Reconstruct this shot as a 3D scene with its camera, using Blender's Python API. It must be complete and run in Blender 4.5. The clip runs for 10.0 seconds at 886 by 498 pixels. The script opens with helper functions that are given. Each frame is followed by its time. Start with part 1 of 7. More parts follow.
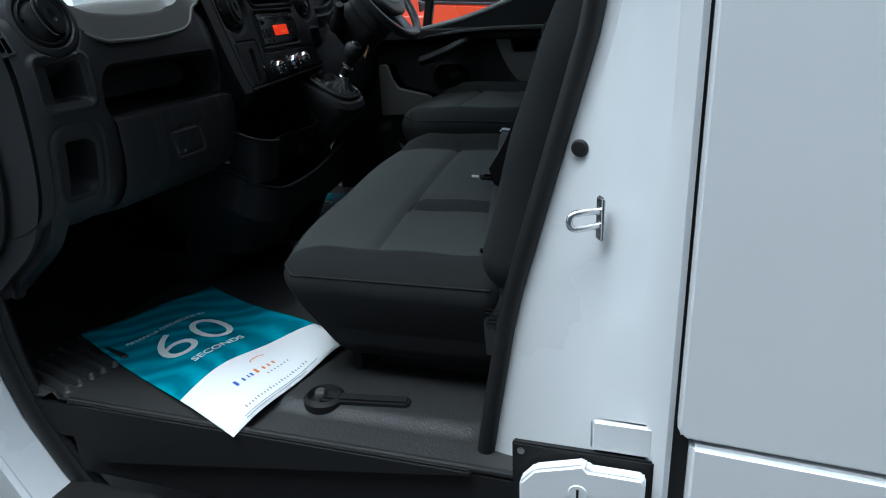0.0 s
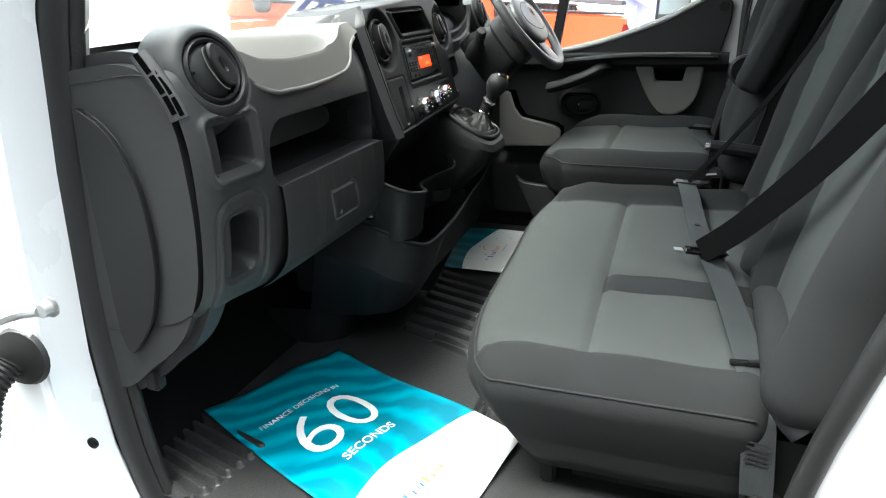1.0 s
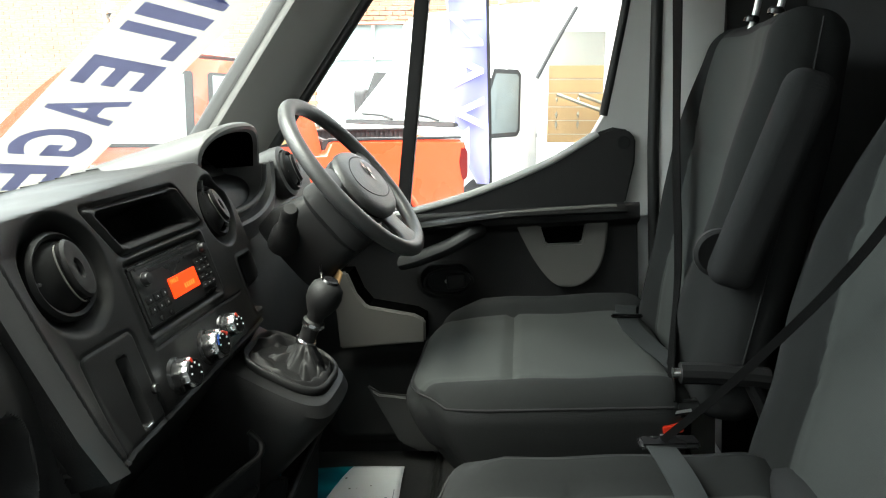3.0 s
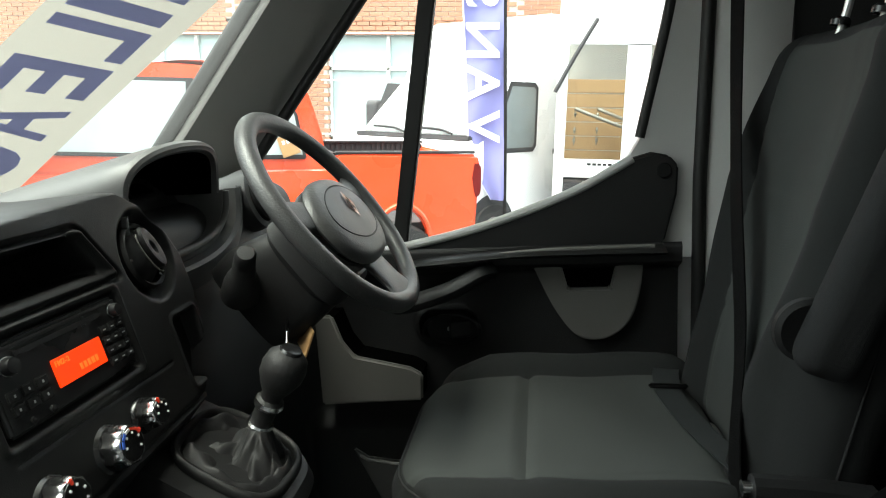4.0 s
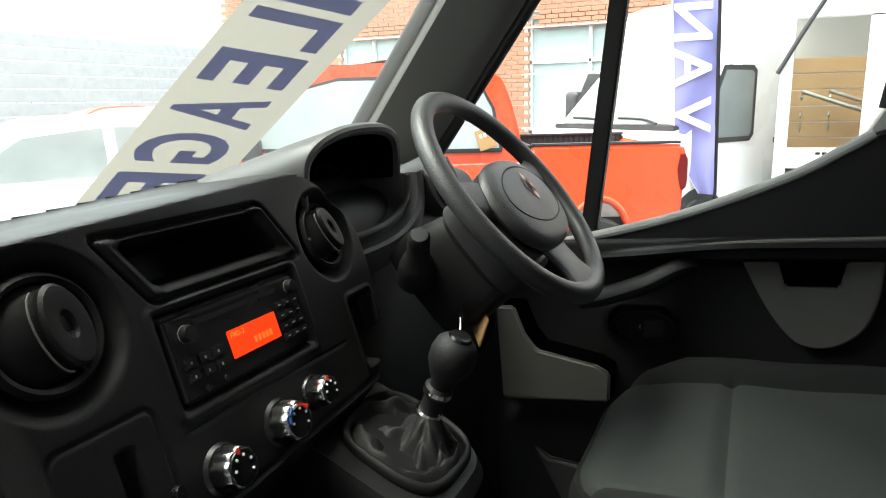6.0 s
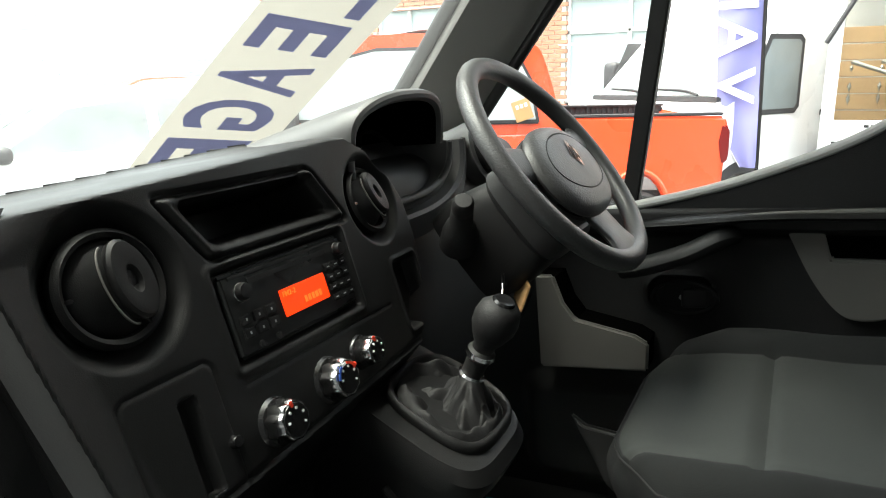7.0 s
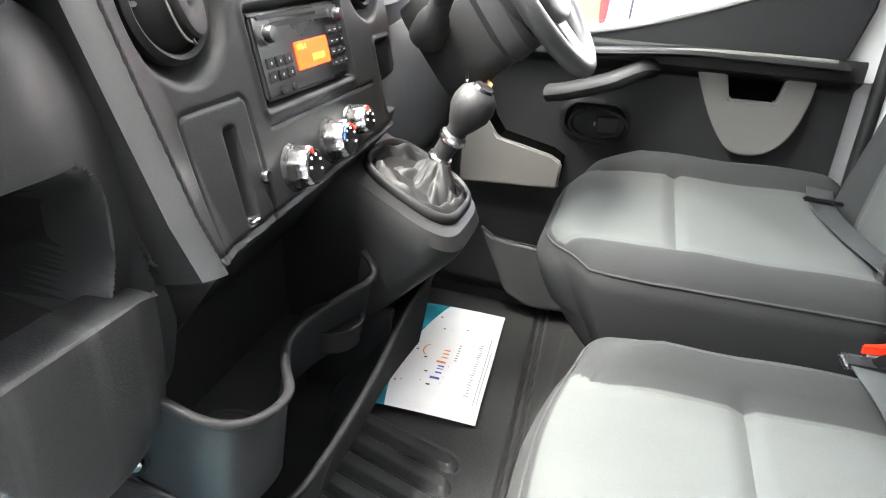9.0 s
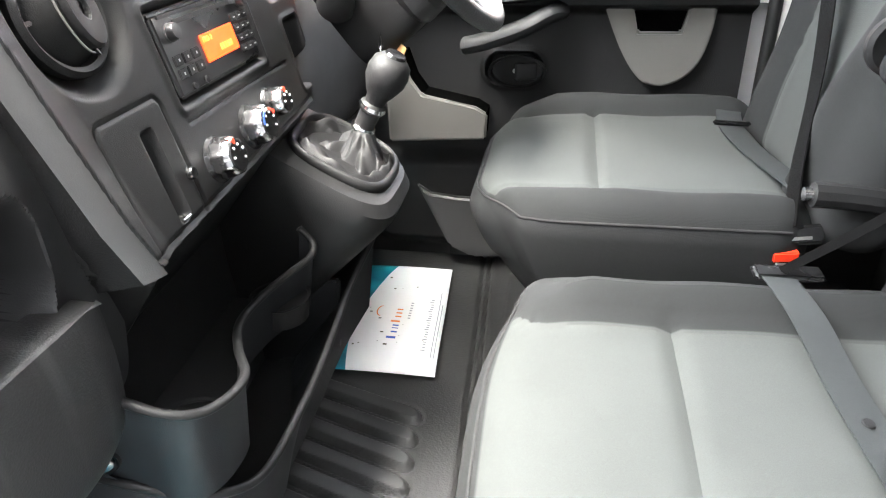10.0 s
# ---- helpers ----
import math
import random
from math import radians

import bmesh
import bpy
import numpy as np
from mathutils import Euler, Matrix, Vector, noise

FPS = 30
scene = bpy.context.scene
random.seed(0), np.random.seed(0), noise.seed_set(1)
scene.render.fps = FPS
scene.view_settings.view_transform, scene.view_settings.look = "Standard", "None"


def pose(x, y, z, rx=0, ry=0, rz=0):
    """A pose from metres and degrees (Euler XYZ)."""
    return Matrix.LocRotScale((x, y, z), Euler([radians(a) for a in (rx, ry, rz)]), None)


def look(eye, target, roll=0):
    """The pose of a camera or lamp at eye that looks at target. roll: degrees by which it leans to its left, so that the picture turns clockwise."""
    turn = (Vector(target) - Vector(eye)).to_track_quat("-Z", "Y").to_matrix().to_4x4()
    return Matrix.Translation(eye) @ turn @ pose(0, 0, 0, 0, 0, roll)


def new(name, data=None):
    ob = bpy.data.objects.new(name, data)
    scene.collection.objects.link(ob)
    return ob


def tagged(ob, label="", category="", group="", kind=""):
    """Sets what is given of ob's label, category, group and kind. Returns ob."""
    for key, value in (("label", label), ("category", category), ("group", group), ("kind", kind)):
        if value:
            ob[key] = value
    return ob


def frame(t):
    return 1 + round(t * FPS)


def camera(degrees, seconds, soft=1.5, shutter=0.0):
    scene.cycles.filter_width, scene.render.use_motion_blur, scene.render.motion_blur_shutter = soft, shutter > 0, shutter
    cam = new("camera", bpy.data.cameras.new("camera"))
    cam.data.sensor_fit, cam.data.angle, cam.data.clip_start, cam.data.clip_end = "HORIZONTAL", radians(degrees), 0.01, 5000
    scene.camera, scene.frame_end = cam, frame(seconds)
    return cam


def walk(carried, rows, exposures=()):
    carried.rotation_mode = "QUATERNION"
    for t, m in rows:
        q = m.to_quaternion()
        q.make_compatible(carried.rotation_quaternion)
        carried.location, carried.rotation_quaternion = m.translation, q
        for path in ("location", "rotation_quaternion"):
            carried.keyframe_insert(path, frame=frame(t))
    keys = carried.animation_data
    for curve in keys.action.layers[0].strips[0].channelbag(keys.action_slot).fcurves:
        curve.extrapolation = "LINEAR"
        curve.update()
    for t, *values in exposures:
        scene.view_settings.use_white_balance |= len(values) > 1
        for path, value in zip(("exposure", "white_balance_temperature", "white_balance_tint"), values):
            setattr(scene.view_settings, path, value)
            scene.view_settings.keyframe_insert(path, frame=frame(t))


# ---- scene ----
cam = camera(66.4, 10.0, soft=1.1)
PATH = [
    (0, (0.195, -0.187, 1.419), (-0.402, 1.586, 0.711), -2.8),
    (0.3, (0.071, -0.144, 1.421), (-0.599, 1.578, 0.658), -1.6),
    (0.5, (-0.017, -0.113, 1.435), (-0.728, 1.578, 0.638), -0.8),
    (1, (-0.229, -0.012, 1.511), (-0.907, 1.73, 0.799), -2.1),
    (1.5, (-0.315, 0.215, 1.537), (-0.932, 2.01, 0.908), -1.2),
    (1.7, (-0.328, 0.324, 1.552), (-0.964, 2.131, 0.978), -2.0),
    (2, (-0.365, 0.448, 1.566), (-1.034, 2.256, 1.031), -2.9),
    (2.3, (-0.384, 0.546, 1.563), (-0.944, 2.39, 1.028), -3.7),
    (2.5, (-0.412, 0.634, 1.557), (-0.706, 2.548, 1.057), -3.5),
    (3.8, (-0.447, 1.057, 1.58), (-0.688, 3.006, 1.2), -4.7),
    (4, (-0.448, 1.109, 1.572), (-0.738, 3.049, 1.184), -3.4),
    (4.5, (-0.435, 1.19, 1.561), (-0.866, 3.108, 1.192), -5.4),
    (5, (-0.433, 1.19, 1.562), (-1.008, 3.077, 1.23), -5.5),
    (5.5, (-0.431, 1.186, 1.554), (-1.153, 3.018, 1.204), -6.3),
    (6, (-0.44, 1.18, 1.541), (-1.285, 2.957, 1.185), -5.3),
    (7.3, (-0.449, 1.16, 1.527), (-1.398, 2.853, 1.044), -6.0),
    (7.5, (-0.452, 1.164, 1.518), (-1.411, 2.834, 0.98), -6.6),
    (7.8, (-0.473, 1.16, 1.508), (-1.396, 2.818, 0.878), -7.4),
    (8, (-0.47, 1.142, 1.506), (-1.338, 2.809, 0.823), -4.9),
    (8.5, (-0.552, 1.061, 1.474), (-1.116, 2.827, 0.726), 3.6),
    (9, (-0.573, 1.012, 1.466), (-1.056, 2.761, 0.625), 3.4),
    (9.3, (-0.599, 1.023, 1.458), (-1.02, 2.732, 0.508), 1.5),
    (9.5, (-0.594, 1.03, 1.467), (-0.921, 2.727, 0.461), -1.7),
    (9.7, (-0.563, 1.034, 1.487), (-0.849, 2.725, 0.458), -1.3),
    (10, (-0.545, 0.99, 1.496), (-0.873, 2.711, 0.532), -2.0),
]
EXPOSURE = [(0, 1.8, 5450, -1), (0.5, 2.25, 6150, -1), (1, 4.05, 6400, 1), (1.5, 5.05, 6450, 2), (2, 4.75, 6550, 2), (2.5, 4.3, 6650, -1), (4, 3.1, 6750, -4), (5, 3.0, 6700, -4), (6, 2.95, 6750, -2), (7.5, 4.05, 6850, 1), (8, 5.3, 6800, 4), (8.5, 5.95, 6800, 8), (9, 6.0, 6700, 8), (9.5, 5.85, 6700, 8), (10, 5.9, 6700, 9)]
walk(cam, [(t, look(eye, target, roll)) for t, eye, target, roll in PATH], EXPOSURE)

# ---- light ----
world = bpy.data.worlds.new("overcast_sky")
scene.world = world
world.use_nodes = True
wn, wl = world.node_tree.nodes, world.node_tree.links
sky = wn.new("ShaderNodeTexSky")
sky.sky_type, sky.sun_disc = "NISHITA", False
sky.sun_elevation, sky.sun_rotation = radians(76), radians(233)
sky.dust_density, sky.air_density = 4.0, 1.0
grey = wn.new("ShaderNodeHueSaturation")
grey.inputs["Saturation"].default_value = 0.30
wl.new(sky.outputs[0], grey.inputs["Color"])
wl.new(grey.outputs[0], wn["Background"].inputs[0])
wn["Background"].inputs[1].default_value = 0.15
sun = new("sun", bpy.data.lights.new("sun", "SUN"))
sun.data.energy, sun.data.angle, sun.data.color = 0.5, radians(50), (1.0, 0.97, 0.93)
sun.matrix_world = look((0, 0, 0), (0.20, 0.15, -1.0))


# ---- materials ----
def material(name, color, rough=0.5, metal=0.0, vary=0.12, scale=6.0, bump=0.0, fine=400.0, spec=0.5, coat=0.0, weave=0.0):
    """A surface with broad mottling, fine grain relief and varied gloss."""
    m = bpy.data.materials.new(name)
    m.use_nodes = True
    n, l = m.node_tree.nodes, m.node_tree.links
    b = n["Principled BSDF"]
    b.inputs["Metallic"].default_value, b.inputs["Specular IOR Level"].default_value = metal, spec
    b.inputs["Coat Weight"].default_value = coat
    co = n.new("ShaderNodeTexCoord")
    big = n.new("ShaderNodeTexNoise")
    big.inputs["Scale"].default_value, big.inputs["Detail"].default_value = scale, 5.0
    l.new(co.outputs["Object"], big.inputs["Vector"])
    small = n.new("ShaderNodeTexNoise")
    small.inputs["Scale"].default_value, small.inputs["Detail"].default_value = fine, 3.0
    l.new(co.outputs["Object"], small.inputs["Vector"])
    add = n.new("ShaderNodeMath")
    add.operation = "ADD"
    l.new(big.outputs["Fac"], add.inputs[0]), l.new(small.outputs["Fac"], add.inputs[1])
    ramp = n.new("ShaderNodeMapRange")
    ramp.inputs["From Min"].default_value, ramp.inputs["From Max"].default_value = 0.6, 1.4
    ramp.inputs["To Min"].default_value, ramp.inputs["To Max"].default_value = 1 - vary, 1 + vary
    l.new(add.outputs[0], ramp.inputs["Value"])
    mul = n.new("ShaderNodeVectorMath")
    mul.operation = "SCALE"
    mul.inputs[0].default_value = color[:3]
    l.new(ramp.outputs[0], mul.inputs["Scale"]), l.new(mul.outputs[0], b.inputs["Base Color"])
    rr = n.new("ShaderNodeMapRange")
    rr.inputs["From Min"].default_value, rr.inputs["From Max"].default_value = 0.3, 0.7
    rr.inputs["To Min"].default_value, rr.inputs["To Max"].default_value = max(rough - 0.08, 0.02), min(rough + 0.08, 1)
    l.new(big.outputs["Fac"], rr.inputs["Value"]), l.new(rr.outputs[0], b.inputs["Roughness"])
    if bump or weave:
        bp = n.new("ShaderNodeBump")
        bp.inputs["Strength"].default_value, bp.inputs["Distance"].default_value = bump or weave, 0.002
        height = small.outputs["Fac"]
        if weave:
            w1, w2 = n.new("ShaderNodeTexWave"), n.new("ShaderNodeTexWave")
            w1.bands_direction, w2.bands_direction = "X", "Y"
            for w in (w1, w2):
                w.inputs["Scale"].default_value, w.inputs["Distortion"].default_value = 330.0, 3.0
                l.new(co.outputs["Object"], w.inputs["Vector"])
            mx = n.new("ShaderNodeMath")
            mx.operation = "MULTIPLY"
            l.new(w1.outputs["Fac"], mx.inputs[0]), l.new(w2.outputs["Fac"], mx.inputs[1])
            height = mx.outputs[0]
        l.new(height, bp.inputs["Height"]), l.new(bp.outputs[0], b.inputs["Normal"])
    return m


def glass(name, tint=(1, 1, 1), rough=0.0):
    """A thin clear pane: see-through, with a faint mirror gloss."""
    m = bpy.data.materials.new(name)
    m.use_nodes = True
    n, l = m.node_tree.nodes, m.node_tree.links
    n.remove(n["Principled BSDF"])
    t, g, mix, fr = n.new("ShaderNodeBsdfTransparent"), n.new("ShaderNodeBsdfGlossy"), n.new("ShaderNodeMixShader"), n.new("ShaderNodeFresnel")
    t.inputs[0].default_value, g.inputs["Roughness"].default_value = (*tint, 1), rough
    fr.inputs["IOR"].default_value = 1.35
    l.new(fr.outputs[0], mix.inputs[0]), l.new(t.outputs[0], mix.inputs[1]), l.new(g.outputs[0], mix.inputs[2])
    l.new(mix.outputs[0], n["Material Output"].inputs[0])
    return m


def hazy(m, amount, side_veil):
    """Dust and painted-in glare on a pane: a thin uneven veil that scatters the daylight."""
    n, l = m.node_tree.nodes, m.node_tree.links
    clear = n["Material Output"].inputs[0].links[0].from_socket
    co, noise, ramp = n.new("ShaderNodeTexCoord"), n.new("ShaderNodeTexNoise"), n.new("ShaderNodeMapRange")
    noise.inputs["Scale"].default_value, noise.inputs["Detail"].default_value = 5.0, 6.0
    l.new(co.outputs["Object"], noise.inputs["Vector"]), l.new(noise.outputs["Fac"], ramp.inputs["Value"])
    ramp.inputs["From Min"].default_value, ramp.inputs["From Max"].default_value = 0.3, 0.7
    ramp.inputs["To Min"].default_value, ramp.inputs["To Max"].default_value = amount * 0.7, amount * 1.3
    # the passenger's side gets extra veil to imitate its washed-out glare
    geo, sep, side_ramp, add = n.new("ShaderNodeNewGeometry"), n.new("ShaderNodeSeparateXYZ"), n.new("ShaderNodeMapRange"), n.new("ShaderNodeMath")
    side_ramp.interpolation_type = "SMOOTHSTEP"
    side_ramp.inputs["From Min"].default_value, side_ramp.inputs["From Max"].default_value = 1.30, 1.85
    side_ramp.inputs["To Min"].default_value, side_ramp.inputs["To Max"].default_value = side_veil, 0.0
    l.new(geo.outputs["Position"], sep.inputs[0]), l.new(sep.outputs["Y"], side_ramp.inputs["Value"])
    l.new(ramp.outputs[0], add.inputs[0]), l.new(side_ramp.outputs[0], add.inputs[1])
    veil, mix = n.new("ShaderNodeBsdfTranslucent"), n.new("ShaderNodeMixShader")
    veil.inputs[0].default_value = (0.9, 0.9, 0.9, 1)
    l.new(add.outputs[0], mix.inputs[0]), l.new(clear, mix.inputs[1]), l.new(veil.outputs[0], mix.inputs[2])
    l.new(mix.outputs[0], n["Material Output"].inputs[0])
    return m


def glow(name, color, strength):
    m = bpy.data.materials.new(name)
    m.use_nodes = True
    b = m.node_tree.nodes["Principled BSDF"]
    b.inputs["Base Color"].default_value = b.inputs["Emission Color"].default_value = (*color, 1)
    b.inputs["Emission Strength"].default_value = strength
    return m


# dash plastic in two tones: DASH lightened for window light, LOWER darkened for shade
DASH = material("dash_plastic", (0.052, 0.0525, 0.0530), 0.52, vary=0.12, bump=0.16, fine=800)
# this tone carries the light caught by the stack's chamfered edge
MIDTRIM = material("lit_edge_plastic", (0.052, 0.0525, 0.053), 0.45, vary=0.08, bump=0.12, fine=900)
LOWER = material("shaded_dash_plastic", (0.0185, 0.0188, 0.0194), 0.52, vary=0.14, bump=0.16, fine=800, spec=0.38)
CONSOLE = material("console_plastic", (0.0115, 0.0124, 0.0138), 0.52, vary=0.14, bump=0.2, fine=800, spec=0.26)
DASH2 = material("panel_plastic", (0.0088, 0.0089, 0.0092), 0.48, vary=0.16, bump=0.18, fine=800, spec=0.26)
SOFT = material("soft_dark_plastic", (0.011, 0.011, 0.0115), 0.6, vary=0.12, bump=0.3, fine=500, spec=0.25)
DOORTRIM = material("door_trim_plastic", (0.015, 0.015, 0.0155), 0.55, vary=0.12, bump=0.3, fine=500, spec=0.35)
GLOSS = material("gloss_black_plastic", (0.008, 0.008, 0.0085), 0.25, vary=0.1)
PALE = material("pale_grey_plastic", (0.080, 0.078, 0.073), 0.62, spec=0.3, vary=0.05, bump=0.2, fine=700)
MIDGREY = material("mid_grey_plastic", (0.128, 0.125, 0.116), 0.55, vary=0.06, bump=0.2, fine=700)
LIDGREY = material("scuffed_grey_plastic", (0.015, 0.015, 0.0154), 0.5, vary=0.5, scale=5.0, bump=0.2, fine=500)
RUBBER = material("rubber_floor", (0.029, 0.0292, 0.0292), 0.42, vary=0.20, scale=3.0, bump=0.50, fine=240, spec=0.45)
RIBRUBBER = material("smooth_rib_rubber", (0.036, 0.0365, 0.0365), 0.44, vary=0.12, scale=4.0, bump=0.04, fine=500, spec=0.4)
SEAL = material("rubber_seal", (0.006, 0.006, 0.006), 0.55, vary=0.15, bump=0.1)
n_, l_ = LIDGREY.node_tree.nodes, LIDGREY.node_tree.links
mp_, ns_, rp_, mx_ = n_.new("ShaderNodeMapping"), n_.new("ShaderNodeTexNoise"), n_.new("ShaderNodeMapRange"), n_.new("ShaderNodeMix")
mx_.data_type = "RGBA"
mp_.inputs["Scale"].default_value = (1.5, 22, 2.2)
ns_.inputs["Scale"].default_value, ns_.inputs["Detail"].default_value = 1.6, 6.0
rp_.inputs["From Min"].default_value, rp_.inputs["From Max"].default_value, rp_.inputs["To Max"].default_value = 0.54, 0.72, 0.4
l_.new(next(k for k in n_ if k.bl_idname == "ShaderNodeTexCoord").outputs["Object"], mp_.inputs[0]), l_.new(mp_.outputs[0], ns_.inputs["Vector"]), l_.new(ns_.outputs["Fac"], rp_.inputs["Value"])
l_.new(rp_.outputs[0], mx_.inputs["Factor"]), l_.new(next(k for k in n_ if k.bl_idname == "ShaderNodeVectorMath").outputs[0], mx_.inputs[6])
mx_.inputs[7].default_value = (0.085, 0.085, 0.082, 1)               # pale rubbed streaks
l_.new(mx_.outputs[2], n_["Principled BSDF"].inputs["Base Color"])
CLOTH2 = material("two_tone_seat_cloth", (1, 1, 1), 0.95, vary=0.17, scale=7, weave=0.14, fine=900, spec=0.15)
n_, l_ = CLOTH2.node_tree.nodes, CLOTH2.node_tree.links
at_, mr_, mc_ = n_.new("ShaderNodeAttribute"), n_.new("ShaderNodeMapRange"), n_.new("ShaderNodeMix")
at_.attribute_name, mc_.data_type = "panel", "RGBA"
mr_.inputs["From Min"].default_value, mr_.inputs["From Max"].default_value = -0.0012, 0.0012
mc_.inputs["A"].default_value, mc_.inputs["B"].default_value = (0.0190, 0.0198, 0.0202, 1), (0.0470, 0.0505, 0.0490, 1)
l_.new(at_.outputs["Fac"], mr_.inputs["Value"]), l_.new(mr_.outputs[0], mc_.inputs["Factor"])
l_.new(mc_.outputs["Result"], next(k for k in n_ if k.bl_idname == "ShaderNodeVectorMath").inputs[0])
CLOTHD = material("dark_seat_cloth", (0.022, 0.0225, 0.0235), 0.95, vary=0.14, scale=7, weave=0.3, fine=900, spec=0.15)
PIPE = material("seat_piping", (0.026, 0.026, 0.0265), 0.9, spec=0.1)
BELT = material("belt_webbing", (0.0025, 0.0025, 0.0026), 0.9, weave=0.3, spec=0.1)
BELTG = material("grey_belt_webbing", (0.018, 0.021, 0.022), 0.65, weave=0.3)
LEATHER = material("black_leatherette", (0.0085, 0.0085, 0.009), 0.62, vary=0.2, scale=14, bump=0.30, fine=260, spec=0.35)
RIM = material("wheel_leatherette", (0.042, 0.0425, 0.043), 0.42, vary=0.15, scale=12, bump=0.4, fine=330)
WHITE = material("white_car_paint", (0.78, 0.79, 0.80), 0.32, vary=0.025, scale=3, coat=0.3)
TRIM = material("grey_painted_metal", (0.50, 0.50, 0.49), 0.45, vary=0.06, bump=0.08)
PILLAR = material("pale_pillar_plastic", (0.24, 0.236, 0.226), 0.6, vary=0.05, bump=0.15, fine=600)
BULK = material("dark_bulkhead_lining", (0.035, 0.035, 0.036), 0.8, vary=0.15, bump=0.2)
HEADLINER = material("headliner", (0.40, 0.395, 0.375), 0.95, vary=0.06, weave=0.2)
# near-black that paints shade into openings and recesses
CAVITY_SHADE = material("painted_cavity_shade", (0.0015, 0.0015, 0.0015), 0.95, spec=0.0)
CHROME = material("satin_chrome", (0.75, 0.75, 0.76), 0.18, metal=1.0, vary=0.05)
KNOBRING = material("bright_knob_plastic", (0.55, 0.55, 0.56), 0.2, metal=1.0, vary=0.05)
STEEL = material("zinc_steel", (0.55, 0.55, 0.54), 0.35, metal=1.0, vary=0.15, scale=40)
RED = material("red_plastic", (0.65, 0.04, 0.015), 0.4)
BLUEMARK = material("blue_ink", (0.03, 0.10, 0.45), 0.5, vary=0.02)
INK = material("white_ink", (0.82, 0.84, 0.85), 0.6, vary=0.02)
DIMINK = material("dull_white_ink", (0.35, 0.36, 0.36), 0.6, vary=0.05)
TAG = material("brown_card_tag", (0.42, 0.25, 0.11), 0.8)
LCD = glow("orange_display", (0.9, 0.034, 0.004), 0.16)
LCDINK = glow("lit_display_text", (1.0, 0.10, 0.015), 0.20)
GLASS = glass("window_glass")
WGLASS = hazy(glass("windscreen_glass", (0.93, 0.96, 0.95)), 0.026, 0.09)


# ---- mesh helpers ----
def part(name, bm, mats, parent=None, label="", smooth=True):
    """Links a bmesh or mesh as one object under parent."""
    if isinstance(bm, bmesh.types.BMesh):
        me = bpy.data.meshes.new(name)
        bm.to_mesh(me)
        bm.free()
    else:
        me = bm
    me.name = name
    for m in (mats if isinstance(mats, (list, tuple)) else [mats]):
        me.materials.append(m)
    if smooth:
        me.shade_smooth()
        me.set_sharp_from_angle(angle=radians(35))
    ob = new(name, me)
    ob.parent = parent
    if label:
        ob["label"] = label
    return ob


def thing(name, label, category, at=(0, 0, 0), group="", kind=""):
    ob = new(name)
    ob.location = at
    ob.empty_display_size = 0.05
    return tagged(ob, label, category, group, kind)


def under(ob, parent):
    """Parents ob so that world coordinates in its mesh stay."""
    ob.parent = parent
    ob.matrix_parent_inverse = Matrix.Translation(parent.location).inverted()
    return ob


def P(name, bm, mats, parent, label="", smooth=True):
    """part() in world coordinates under a thing that stands at its base."""
    return under(part(name, bm, mats, None, label, smooth), parent)


def bevelled(bm, width, segs=2):
    if width:
        es = [e for e in bm.edges if len(e.link_faces) == 2 and e.calc_face_angle(0) > 0.5]
        bmesh.ops.bevel(bm, geom=es, offset=width, segments=segs, affect="EDGES", clamp_overlap=True)
    return bm


def box(x0, x1, y0, y1, z0, z1, bev=0.0, segs=2):
    bm = bmesh.new()
    bmesh.ops.create_cube(bm, size=1, matrix=Matrix.LocRotScale(((x0 + x1) / 2, (y0 + y1) / 2, (z0 + z1) / 2), None, (abs(x1 - x0), abs(y1 - y0), abs(z1 - z0))))
    return bevelled(bm, bev, segs)


def obox(m, sx, sy, sz, bev=0.0, segs=2):
    """A box of that size centred on the pose m."""
    bm = bmesh.new()
    bmesh.ops.create_cube(bm, size=1, matrix=Matrix.Diagonal((sx, sy, sz, 1)))
    bevelled(bm, bev, segs)
    bm.transform(m)
    return bm


def prism(poly, axis, a, b, bev=0.0, segs=2):
    """A polygon in the plane across axis, given in the two other coordinates, drawn out from a to b."""
    bm = bmesh.new()
    put = {"x": lambda u, v, w: (w, u, v), "y": lambda u, v, w: (u, w, v), "z": lambda u, v, w: (u, v, w)}[axis]
    f = bm.faces.new([bm.verts.new(put(u, v, a)) for u, v in poly])
    r = bmesh.ops.extrude_face_region(bm, geom=[f])
    d = Vector(put(0, 0, b)) - Vector(put(0, 0, a))
    bmesh.ops.translate(bm, verts=[g for g in r["geom"] if isinstance(g, bmesh.types.BMVert)], vec=d)
    bmesh.ops.recalc_face_normals(bm, faces=bm.faces)
    return bevelled(bm, bev, segs)


def lathe(profile, m, n=40, close=False):
    """A profile of (radius, height) turned about the z axis of the pose m."""
    bm = bmesh.new()
    rings = [[bm.verts.new(m @ Vector((r * math.cos(2 * math.pi * i / n), r * math.sin(2 * math.pi * i / n), h))) for i in range(n)] for r, h in profile]
    pairs = list(zip(rings, rings[1:])) + ([(rings[-1], rings[0])] if close else [])
    for p, q in pairs:
        for i in range(n):
            bm.faces.new((p[i], p[(i + 1) % n], q[(i + 1) % n], q[i]))
    if not close:
        bm.faces.new(rings[0][::-1]), bm.faces.new(rings[-1])
    bmesh.ops.remove_doubles(bm, verts=bm.verts, dist=1e-5)
    bmesh.ops.recalc_face_normals(bm, faces=bm.faces)
    return bm


